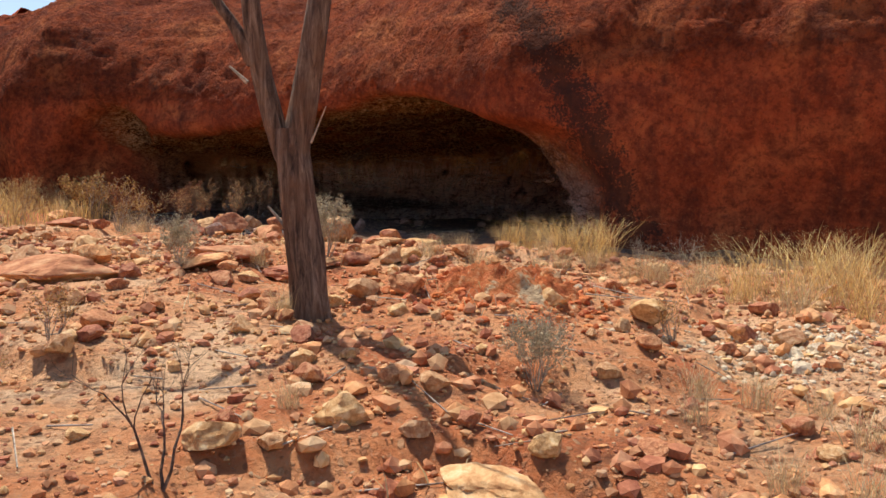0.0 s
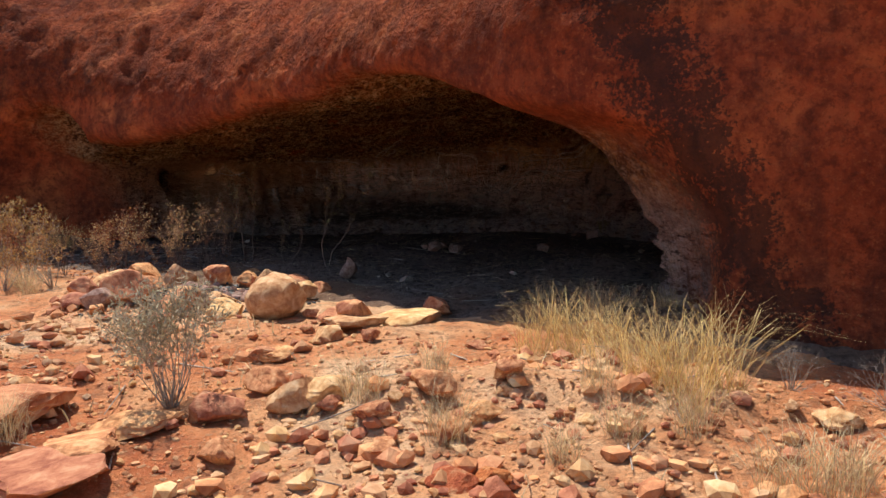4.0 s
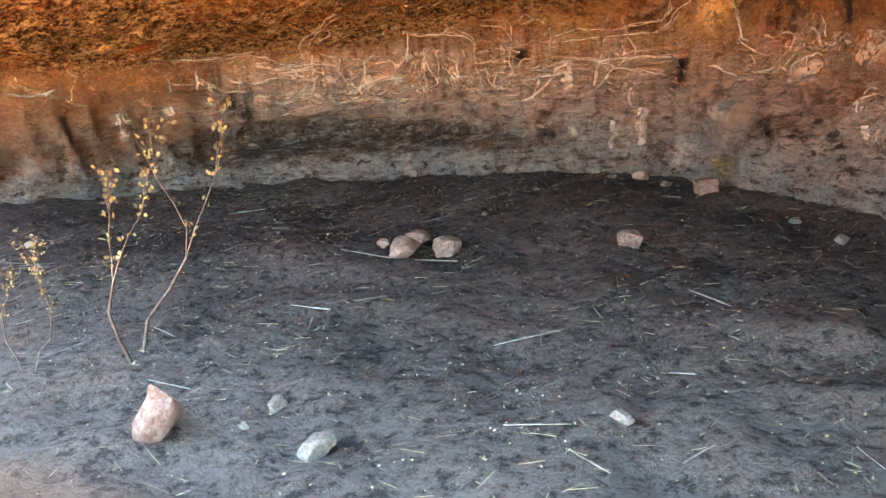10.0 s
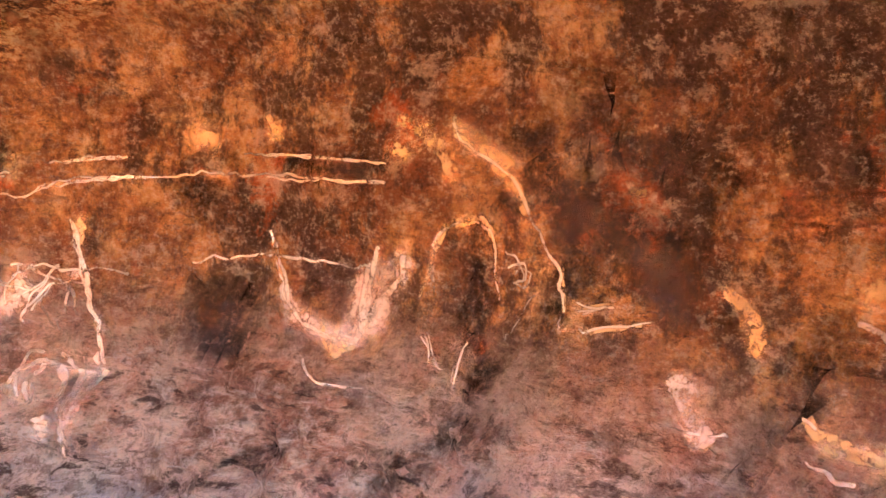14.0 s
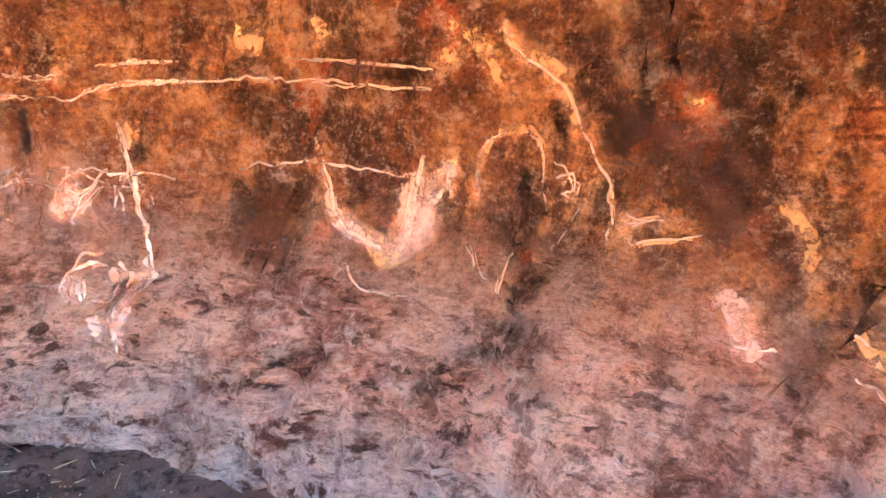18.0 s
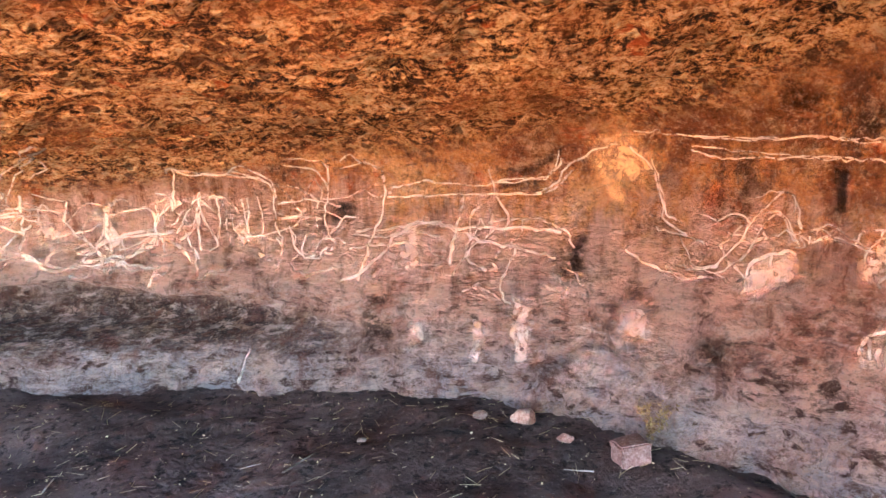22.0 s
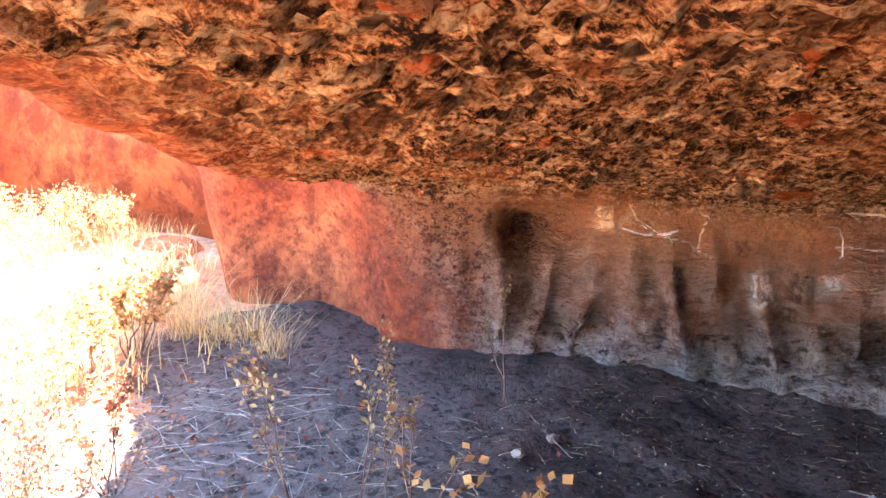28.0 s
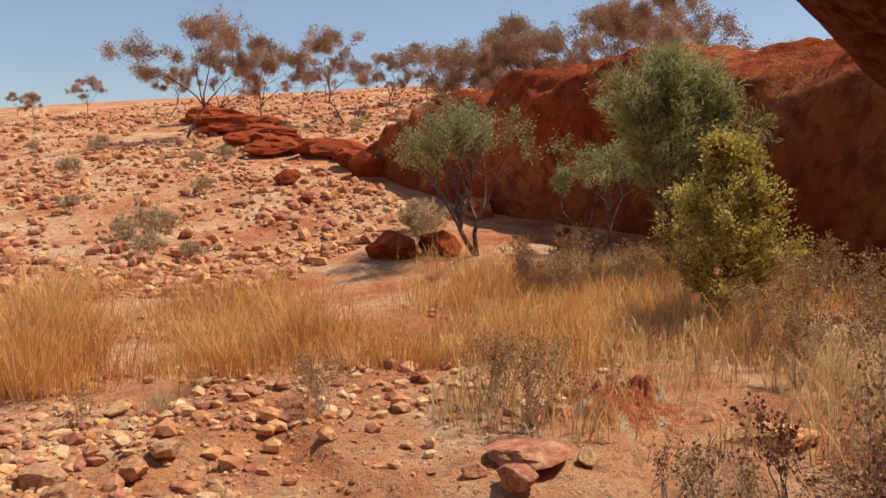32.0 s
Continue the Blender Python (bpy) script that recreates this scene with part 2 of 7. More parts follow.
def hull_field(x, y, z):
    fy = face_y(x)
    slope = (face_y(x + 0.1) - face_y(x - 0.1)) / 0.2
    lean = curve(z, (0, 1.0, 2.0, 2.6, 3.2, 5), (0.30, 0.20, 0.0, 0.03, 0.20, 1.1))
    lumps = 0.16 * fbm(x * 0.55, y * 0.55, z * 0.4, 3)
    alcove = np.exp(-((x + 13.6) / 1.3) ** 2) * step01((3.8 - z) / 1.1) * 1.3
    face = (fy + lean - y) / np.sqrt(1 + slope ** 2) + lumps + alcove
    return smax(z - top_z(x, y) + 0.8 * lumps, face, 0.35)


def rock_field(x, y, z):
    """Below zero inside the rock."""
    roof, wall = shelter_fields(x, y, z)
    void = smax(roof, wall, 0.30)
    niche = 0.8 * (np.sqrt(((x + 4.95) / 0.98) ** 2 + ((z - 1.1) / 1.50) ** 2 + ((y - 12.2) / 0.85) ** 2) - 1)
    void = np.minimum(void, niche)
    k = 0.10 + 0.09 * step01((0.2 - x) / 1.5)
    return smax(hull_field(x, y, z), -void, k)


def surface_net(field, lo, hi, cell):
    """The zero surface of a field as points and four-sided faces."""
    axes = [np.arange(a, b + cell * 0.5, cell) for a, b in zip(lo, hi)]
    gx, gy, gz = np.meshgrid(*axes, indexing="ij", sparse=False)
    v = field(gx, gy, gz).astype(np.float32)
    s = v < 0
    n = np.array(v.shape)
    total, count = np.zeros((*(n - 1), 3)), np.zeros(n - 1)
    corner = [(i, j, k) for i in (0, 1) for j in (0, 1) for k in (0, 1)]

    def cut(a, c):
        return a[c[0]:c[0] + n[0] - 1, c[1]:c[1] + n[1] - 1, c[2]:c[2] + n[2] - 1]
    for a in corner:
        for axis in range(3):
            if a[axis]:
                continue
            b = tuple(a[i] + (i == axis) for i in range(3))
            va, vb = cut(v, a), cut(v, b)
            cross = cut(s, a) != cut(s, b)
            t = np.where(cross, va / np.where(cross, va - vb, 1), 0)
            for i in range(3):
                total[..., i] += cross * (a[i] + (t if i == axis else 0))
            count += cross
    on = count > 0
    index = np.full(on.shape, -1)
    index[on] = np.arange(on.sum())
    where = np.argwhere(on)
    pts = (where + total[on] / count[on][:, None]) * cell + np.array(lo)
    quads = []
    for axis in range(3):
        u, w = (axis + 1) % 3, (axis + 2) % 3
        a = np.take(s, range(0, n[axis] - 1), axis)
        b = np.take(s, range(1, n[axis]), axis)
        for pts_at, flip in ((np.argwhere(a & ~b), False), (np.argwhere(~a & b), True)):
            ok = (pts_at[:, u] > 0) & (pts_at[:, w] > 0) & (pts_at[:, u] < n[u] - 1) & (pts_at[:, w] < n[w] - 1)
            p = pts_at[ok]
            eu, ew = np.eye(3, dtype=int)[u], np.eye(3, dtype=int)[w]
            ring = [p - eu - ew, p - ew, p, p - eu]
            q = np.stack([index[tuple(r.T)] for r in (ring[::-1] if flip else ring)], 1)
            quads.append(q[(q >= 0).all(1)])
    return pts, np.concatenate(quads)


def grid_mesh(name, pts, quads, mat, smooth=True):
    me = bpy.data.meshes.new(name)
    me.vertices.add(len(pts))
    me.vertices.foreach_set("co", np.asarray(pts, np.float32).ravel())
    q = np.asarray(quads, np.int32)
    me.loops.add(q.size)
    me.loops.foreach_set("vertex_index", q.ravel())
    me.polygons.add(len(q))
    me.polygons.foreach_set("loop_start", np.arange(0, q.size, q.shape[1], dtype=np.int32))
    me.update(calc_edges=True)
    me.validate()
    me.polygons.foreach_set("use_smooth", [smooth] * len(me.polygons))
    me.materials.append(mat)
    return me


def spaced(knots):
    """Grid lines with the spacing given for each stretch: (from, to, step), ..."""
    out = []
    for a, b, s in knots:
        out.extend(np.linspace(a, b, max(2, int(round((b - a) / s)) + 1))[:-1])
    return np.array(out + [knots[-1][1]])


def sheet(name, xs, ys, height, mat):
    gx, gy = np.meshgrid(xs, ys, indexing="ij")
    pts = np.stack([gx, gy, height(gx, gy)], -1).reshape(-1, 3)
    i, j = np.meshgrid(np.arange(len(xs) - 1), np.arange(len(ys) - 1), indexing="ij")
    a = (i * len(ys) + j).ravel()
    return grid_mesh(name, pts, np.stack([a, a + len(ys), a + len(ys) + 1, a + 1], 1), mat)


# ---- rock, sand and dust ----
def attribute(nt, name):
    n = nt.nodes.new("ShaderNodeAttribute")
    n.attribute_name = name
    return n.outputs["Fac"]


def voronoi(nt, vec, scale, feature="F1", rand=1.0):
    n = nt.nodes.new("ShaderNodeTexVoronoi")
    n.feature = feature
    n.inputs["Scale"].default_value, n.inputs["Randomness"].default_value = scale, rand
    nt.links.new(vec, n.inputs["Vector"])
    return n


def warped(nt, vec, scale, amount):
    n = nt.nodes.new("ShaderNodeTexNoise")
    n.inputs["Scale"].default_value, n.inputs["Detail"].default_value = scale, 3
    nt.links.new(vec, n.inputs["Vector"])
    m = nt.nodes.new("ShaderNodeVectorMath")
    m.operation = "MULTIPLY_ADD"
    m.inputs[1].default_value = (amount,) * 3
    nt.links.new(n.outputs["Color"], m.inputs[0])
    nt.links.new(vec, m.inputs[2])
    return m.outputs[0]


GREY = lambda v: (v, v, v)
rock_mat, nt, b = material("red_rock", 0.95)
b.inputs["Specular IOR Level"].default_value = 0.05
px, py, pz, pos, geo = position(nt)
v = coords(nt)
inner, roof = attribute(nt, "inner"), attribute(nt, "roof")
big = noise_tex(nt, v, 0.9, 5, 0.6, 0.4)
mid = noise_tex(nt, v, 6, 8, 0.65, 0.3)
fine = noise_tex(nt, v, 38, 8, 0.7)
streak = noise_tex(nt, coords(nt, (2.2, 2.2, 0.45)), 1.6, 7, 0.65, 0.6)
# weathered outer skin with dark water streaks
skin = ramp(nt, big, [(0.36, (0.25, 0.055, 0.026)), (0.5, (0.44, 0.102, 0.042)), (0.63, (0.57, 0.175, 0.070))])
skin = mix(nt, ramp(nt, mid, [(0.44, GREY(0)), (0.60, GREY(0.75))]), skin, (0.19, 0.046, 0.026))
skin = mix(nt, ramp(nt, fine, [(0.54, GREY(0)), (0.70, GREY(0.55))]), skin, (0.50, 0.17, 0.070))
skin = mix(nt, ramp(nt, streak, [(0.50, GREY(0)), (0.66, GREY(0.65))]), skin, (0.11, 0.040, 0.028))
speck = noise_tex(nt, v, 15, 10, 0.8, 0.1)
skin = mix(nt, ramp(nt, speck, [(0.42, GREY(0.6)), (0.50, GREY(0))]), skin, (0.11, 0.030, 0.020))
skin = mix(nt, ramp(nt, speck, [(0.56, GREY(0)), (0.62, GREY(0.5))]), skin, (0.52, 0.17, 0.065))
band = calc(nt, "ABSOLUTE", calc(nt, "SUBTRACT", px, calc(nt, "SUBTRACT", 2.35, calc(nt, "MULTIPLY", pz, 0.46))))
band_n = calc(nt, "ADD", calc(nt, "MULTIPLY", mid, 0.5), calc(nt, "MULTIPLY", fine, 0.5))
band = smooth_step(nt, calc(nt, "ADD", band, calc(nt, "MULTIPLY", calc(nt, "SUBTRACT", band_n, 0.5), 2.2)), 0.24, 0.12)
skin = mix(nt, calc(nt, "MULTIPLY", band, 0.8), skin, (0.050, 0.030, 0.025))
# flaking roof: pale crust and dark pits at three sizes, the pits' shade put into the colour
vr = warped(nt, coords(nt, (1.0, 1.2, 1.9)), 5.0, 0.02)
flake = voronoi(nt, vr, 30)
cell = nt.nodes.new("ShaderNodeSeparateColor")
nt.links.new(flake.outputs["Color"], cell.inputs[0])
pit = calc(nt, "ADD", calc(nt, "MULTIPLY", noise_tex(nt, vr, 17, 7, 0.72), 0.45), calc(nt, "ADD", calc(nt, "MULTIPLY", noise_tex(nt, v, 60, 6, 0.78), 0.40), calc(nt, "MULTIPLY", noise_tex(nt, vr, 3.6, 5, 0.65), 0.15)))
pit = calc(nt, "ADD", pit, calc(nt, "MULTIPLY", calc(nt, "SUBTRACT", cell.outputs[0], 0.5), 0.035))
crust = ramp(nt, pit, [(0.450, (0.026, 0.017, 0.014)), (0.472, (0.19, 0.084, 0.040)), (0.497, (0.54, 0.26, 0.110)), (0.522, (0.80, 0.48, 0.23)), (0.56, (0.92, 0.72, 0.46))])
# round holes, the shade inside them painted as near-black colour
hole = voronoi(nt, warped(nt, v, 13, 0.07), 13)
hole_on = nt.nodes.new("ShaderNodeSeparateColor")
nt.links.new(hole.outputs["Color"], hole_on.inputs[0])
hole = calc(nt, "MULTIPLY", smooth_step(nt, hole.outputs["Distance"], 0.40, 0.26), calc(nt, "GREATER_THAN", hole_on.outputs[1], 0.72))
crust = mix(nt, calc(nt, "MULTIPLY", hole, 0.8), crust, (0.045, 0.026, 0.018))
patch = noise_tex(nt, v, 1.5, 6, 0.65, 0.1)
crust = mix(nt, ramp(nt, patch, [(0.50, GREY(0)), (0.60, GREY(0.5))]), crust, (0.52, 0.20, 0.075))
crust = mix(nt, ramp(nt, noise_tex(nt, vr, 2.4, 6, 0.7), [(0.38, GREY(0.6)), (0.47, GREY(0))]), crust, (0.13, 0.062, 0.036))
crust = mix(nt, ramp(nt, noise_tex(nt, v, 3.3, 4, 0.6), [(0.64, GREY(0)), (0.68, GREY(0.75))]), crust, (0.64, 0.16, 0.05))
# painted wall: ochre above, rosy below, a pale grey skirt over the floor
wn_ = noise_tex(nt, v, 2.4, 12, 0.76, 0.12)
wb_ = noise_tex(nt, v, 1.6, 10, 0.72, 0.1)
grain = calc(nt, "ADD", calc(nt, "MULTIPLY", noise_tex(nt, coords(nt, (1, 1, 1.5)), 24, 6, 0.75), 0.6), calc(nt, "MULTIPLY", noise_tex(nt, v, 70, 4, 0.7), 0.4))
high = ramp(nt, wn_, [(0.38, (0.17, 0.078, 0.046)), (0.46, (0.38, 0.172, 0.080)), (0.52, (0.62, 0.285, 0.108)), (0.60, (0.80, 0.47, 0.23))])
high = mix(nt, ramp(nt, wb_, [(0.49, GREY(0)), (0.57, GREY(0.75))]), high, (0.22, 0.080, 0.042))
rim_n = noise_tex(nt, coords(nt, (1.6, 1.6, 1.0)), 2.3, 10, 0.74, 0.1)
rim_n = calc(nt, "ADD", rim_n, calc(nt, "MULTIPLY", smooth_step(nt, calc(nt, "ADD", px, calc(nt, "MULTIPLY", py, -0.5)), -4.6, -3.7), 0.075))
high = mix(nt, ramp(nt, rim_n, [(0.54, GREY(0)), (0.60, GREY(0.8))]), high, (0.075, 0.044, 0.034))
high = mix(nt, ramp(nt, noise_tex(nt, v, 2.6, 6, 0.65), [(0.61, GREY(0)), (0.66, GREY(0.7))]), high, (0.58, 0.15, 0.05))
low = ramp(nt, wn_, [(0.38, (0.36, 0.175, 0.130)), (0.46, (0.66, 0.365, 0.265)), (0.55, (0.90, 0.64, 0.51))])
low = mix(nt, ramp(nt, wb_, [(0.51, GREY(0)), (0.59, GREY(0.55))]), low, (0.32, 0.175, 0.140))
hz = calc(nt, "ADD", pz, calc(nt, "MULTIPLY", calc(nt, "SUBTRACT", wn_, 0.5), 0.9))
wallc = mix(nt, smooth_step(nt, hz, 1.32, 1.76), low, mix(nt, 1.0, high, (0.94, 0.94, 0.94), "MULTIPLY"))
drip = noise_tex(nt, coords(nt, (3.0, 3.0, 0.9)), 2.6, 10, 0.74, 0.1)
wallc = mix(nt, ramp(nt, drip, [(0.55, GREY(0)), (0.66, GREY(0.5))]), wallc, (0.15, 0.078, 0.058))
wallc = mix(nt, calc(nt, "MULTIPLY", ramp(nt, drip, [(0.36, GREY(0.7)), (0.46, GREY(0))]), smooth_step(nt, hz, 1.75, 1.2)), wallc, (0.76, 0.58, 0.51))
salt = calc(nt, "MULTIPLY", smooth_step(nt, hz, 1.16, 0.94), ramp(nt, noise_tex(nt, coords(nt, (2, 2, 1)), 2.5, 7, 0.7), [(0.40, GREY(0.25)), (0.58, GREY(0.9))]))
wallc = mix(nt, salt, wallc, (0.50, 0.445, 0.44))
# soot under the lip, with the undercut recess's shade put into the colour
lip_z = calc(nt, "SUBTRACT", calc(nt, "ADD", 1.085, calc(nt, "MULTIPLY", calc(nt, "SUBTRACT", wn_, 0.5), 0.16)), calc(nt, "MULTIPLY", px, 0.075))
soot_shade = calc(nt, "MULTIPLY", calc(nt, "MULTIPLY", smooth_step(nt, calc(nt, "SUBTRACT", pz, lip_z), 0.05, -0.02), smooth_step(nt, calc(nt, "ADD", pz, calc(nt, "MULTIPLY", wn_, 0.10)), 0.99, 1.07)),
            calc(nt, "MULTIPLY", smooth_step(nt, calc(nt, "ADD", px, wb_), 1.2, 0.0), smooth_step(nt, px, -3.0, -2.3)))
wallc = mix(nt, calc(nt, "MULTIPLY", soot_shade, ramp(nt, wn_, [(0.3, GREY(1)), (0.7, GREY(0.72))])), wallc, (0.042, 0.035, 0.035))
# flake relief: crevice shade and edge highlights put into the colour, matching the bump
layers = noise_tex(nt, coords(nt, (1, 1, 2.6)), 7, 10, 0.78, 0.1)
low_mask = smooth_step(nt, hz, 1.6, 1.3)
wallc = mix(nt, calc(nt, "MULTIPLY", ramp(nt, layers, [(0.42, GREY(0.8)), (0.46, GREY(0))]), low_mask), wallc, (0.20, 0.120, 0.105))
wallc = mix(nt, calc(nt, "MULTIPLY", ramp(nt, layers, [(0.54, GREY(0)), (0.59, GREY(0.65))]), low_mask), wallc, (0.88, 0.70, 0.60))
# shell-like dashes: shadow lines and highlights likewise painted as colour
dash = noise_tex(nt, coords(nt, (1, 1, 2.8)), 8, 4, 0.62, 0.3)
east = calc(nt, "MAXIMUM", low_mask, 0.45)
wallc = mix(nt, calc(nt, "MULTIPLY", ramp(nt, dash, [(0.37, GREY(0.95)), (0.43, GREY(0))]), east), wallc, (0.115, 0.062, 0.052))
wallc = mix(nt, calc(nt, "MULTIPLY", ramp(nt, dash, [(0.55, GREY(0)), (0.64, GREY(0.6))]), low_mask), wallc, (0.92, 0.74, 0.65))
crack = ramp(nt, noise_tex(nt, coords(nt, (1, 1, 2.2)), 11, 9, 0.8, 0.2), [(0.39, GREY(0.8)), (0.44, GREY(0))])
wallc = mix(nt, crack, wallc, (0.15, 0.078, 0.058))
blot = noise_tex(nt, coords(nt, (1, 1, 1.3)), 6, 10, 0.78, 0.1)
wallc = mix(nt, ramp(nt, blot, [(0.40, GREY(0.6)), (0.45, GREY(0))]), wallc, (0.19, 0.090, 0.058))
wallc = mix(nt, ramp(nt, blot, [(0.54, GREY(0)), (0.60, GREY(0.45))]), wallc, (0.76, 0.53, 0.38))
wallc = mix(nt, ramp(nt, grain, [(0.40, GREY(0.6)), (0.475, GREY(0))]), wallc, mix(nt, 1.0, wallc, (0.34, 0.29, 0.26), "MULTIPLY"))
wallc = mix(nt, ramp(nt, grain, [(0.52, GREY(0)), (0.60, GREY(0.6))]), wallc, mix(nt, 0.5, wallc, (0.92, 0.72, 0.56)))
# pale washes behind the paintings, drawn down the wall in runs
runs = noise_tex(nt, coords(nt, (7.0, 7.0, 0.9)), 1.7, 8, 0.7, 0.1)
panel = calc(nt, "MULTIPLY", smooth_step(nt, calc(nt, "ABSOLUTE", calc(nt, "SUBTRACT", hz, 1.50)), 0.40, 0.12), calc(nt, "MULTIPLY", smooth_step(nt, py, 13.0, 13.9), smooth_step(nt, px, -2.7, -2.2)))
wallc = mix(nt, calc(nt, "MULTIPLY", panel, ramp(nt, runs, [(0.42, GREY(0)), (0.56, GREY(0.75))])), wallc, (0.86, 0.58, 0.47))
wallc = mix(nt, calc(nt, "MULTIPLY", smooth_step(nt, hz, 1.75, 1.35), ramp(nt, runs, [(0.36, GREY(0.7)), (0.46, GREY(0))])), wallc, (0.24, 0.125, 0.095))
flank = calc(nt, "MULTIPLY", smooth_step(nt, calc(nt, "ADD", px, wb_), -1.7, -2.3), smooth_step(nt, hz, 1.02, 1.32))
wallc = mix(nt, calc(nt, "MULTIPLY", flank, ramp(nt, wn_, [(0.40, GREY(0.85)), (0.60, GREY(0.45))])), wallc, mix(nt, wb_, (0.30, 0.115, 0.058), (0.62, 0.27, 0.115)))
# the western wall, where the roof's crust runs down to the drapery
crusty = calc(nt, "MULTIPLY", smooth_step(nt, calc(nt, "ADD", px, calc(nt, "MULTIPLY", calc(nt, "SUBTRACT", wn_, 0.5), 1.2)), -3.95, -4.25), ramp(nt, pit, [(0.455, GREY(0.95)), (0.51, GREY(0.2))]))
wallc = mix(nt, crusty, wallc, (0.075, 0.034, 0.024))
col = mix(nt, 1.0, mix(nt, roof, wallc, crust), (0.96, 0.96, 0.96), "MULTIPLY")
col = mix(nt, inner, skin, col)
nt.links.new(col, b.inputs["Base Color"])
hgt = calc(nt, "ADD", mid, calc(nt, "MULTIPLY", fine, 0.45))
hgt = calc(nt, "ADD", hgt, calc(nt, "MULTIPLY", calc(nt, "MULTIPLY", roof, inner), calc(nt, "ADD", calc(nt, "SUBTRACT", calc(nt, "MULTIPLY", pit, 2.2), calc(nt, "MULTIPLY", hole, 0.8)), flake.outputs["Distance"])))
hgt = calc(nt, "ADD", hgt, calc(nt, "MULTIPLY", inner, calc(nt, "MULTIPLY", grain, 1.6)))
hgt = calc(nt, "ADD", hgt, calc(nt, "MULTIPLY", calc(nt, "MULTIPLY", inner, smooth_step(nt, pz, 1.9, 1.3)), calc(nt, "ADD", calc(nt, "MULTIPLY", layers, 3.0), calc(nt, "MULTIPLY", dash, 3.5))))
popcorn = calc(nt, "MULTIPLY", calc(nt, "SUBTRACT", 1.0, inner), smooth_step(nt, pz, 2.45, 2.85))
hgt = calc(nt, "ADD", hgt, calc(nt, "MULTIPLY", popcorn, calc(nt, "MULTIPLY", noise_tex(nt, v, 11, 5, 0.7, 0.2), 4.0)))
bump(nt, b, hgt, 1.0, 0.07)

cliff_mat, nt, b = material("red_cliff", 0.95)
b.inputs["Specular IOR Level"].default_value = 0.05
v = coords(nt)
big = noise_tex(nt, v, 0.5, 6, 0.65, 0.4)
mid = noise_tex(nt, v, 3, 9, 0.7, 0.2)
streak = noise_tex(nt, coords(nt, (1, 1, 0.2)), 1.6, 7, 0.65, 0.5)
c = ramp(nt, big, [(0.36, (0.30, 0.052, 0.020)), (0.5, (0.48, 0.100, 0.032)), (0.64, (0.60, 0.19, 0.065))])
c = mix(nt, ramp(nt, mid, [(0.46, GREY(0)), (0.60, GREY(0.8))]), c, (0.22, 0.045, 0.022))
c = mix(nt, ramp(nt, streak, [(0.55, GREY(0)), (0.7, GREY(0.5))]), c, (0.14, 0.04, 0.025))
nt.links.new(c, b.inputs["Base Color"])
bump(nt, b, mid, 1.0, 0.25)

sand_mat, nt, b = material("red_sand", 0.95)
v = coords(nt)
base = ramp(nt, noise_tex(nt, v, 0.7, 8, 0.65, 0.3), [(0.36, (0.55, 0.150, 0.055)), (0.44, (0.70, 0.260, 0.105)), (0.52, (0.80, 0.385, 0.180)), (0.62, (0.86, 0.55, 0.32))])
grit = noise_tex(nt, v, 45, 6, 0.75)
lumps = noise_tex(nt, v, 9, 6, 0.7)
base = mix(nt, ramp(nt, lumps, [(0.35, GREY(0.7)), (0.5, GREY(0))]), base, (0.27, 0.11, 0.055))
base = mix(nt, ramp(nt, grit, [(0.54, GREY(0)), (0.72, GREY(0.7))]), base, (0.64, 0.42, 0.26))
base = mix(nt, ramp(nt, grit, [(0.30, GREY(0.6)), (0.42, GREY(0))]), base, (0.17, 0.07, 0.04))
chips = voronoi(nt, warped(nt, v, 12, 0.06), 24)
shade = nt.nodes.new("ShaderNodeSeparateColor")
nt.links.new(chips.outputs["Color"], shade.inputs[0])
loose = calc(nt, "MULTIPLY", calc(nt, "GREATER_THAN", shade.outputs[0], 0.62), smooth_step(nt, chips.outputs["Distance"], 0.42, 0.30))
base = mix(nt, calc(nt, "MULTIPLY", loose, 0.75), base, mix(nt, shade.outputs[1], (0.34, 0.10, 0.045), (0.72, 0.44, 0.24)))
nt.links.new(base, b.inputs["Base Color"])
bump(nt, b, calc(nt, "ADD", calc(nt, "ADD", grit, calc(nt, "MULTIPLY", loose, 0.5)), calc(nt, "MULTIPLY", lumps, 1.8)), 0.9, 0.045)

dust_mat, nt, b = material("grey_dust", 0.95)
v = coords(nt)
grit = noise_tex(nt, v, 40, 7, 0.75)
lumps = noise_tex(nt, v, 17, 7, 0.74)
base = ramp(nt, noise_tex(nt, v, 1.3, 7, 0.7), [(0.38, (0.088, 0.054, 0.045)), (0.5, (0.155, 0.100, 0.084)), (0.62, (0.225, 0.150, 0.128))])
base = mix(nt, ramp(nt, lumps, [(0.40, GREY(0.85)), (0.49, GREY(0))]), base, (0.026, 0.019, 0.017))
base = mix(nt, ramp(nt, grit, [(0.57, GREY(0)), (0.66, GREY(0.75))]), base, (0.32, 0.235, 0.18))
# paler, yellower grey toward the mouth, broken up by the lumps
mouth_pale = calc(nt, "MULTIPLY", smooth_step(nt, calc(nt, "ADD", position(nt)[1], calc(nt, "MULTIPLY", noise_tex(nt, v, 1.1, 6, 0.7), 2.4)), 14.2, 11.6), ramp(nt, lumps, [(0.40, GREY(0.15)), (0.54, GREY(0.8))]))
base = mix(nt, mouth_pale, base, (0.35, 0.275, 0.225))
base = mix(nt, calc(nt, "MULTIPLY", attribute(nt, "thin"), ramp(nt, lumps, [(0.35, GREY(0.35)), (0.6, GREY(0.9))])), base, (0.36, 0.20, 0.115))
nt.links.new(base, b.inputs["Base Color"])
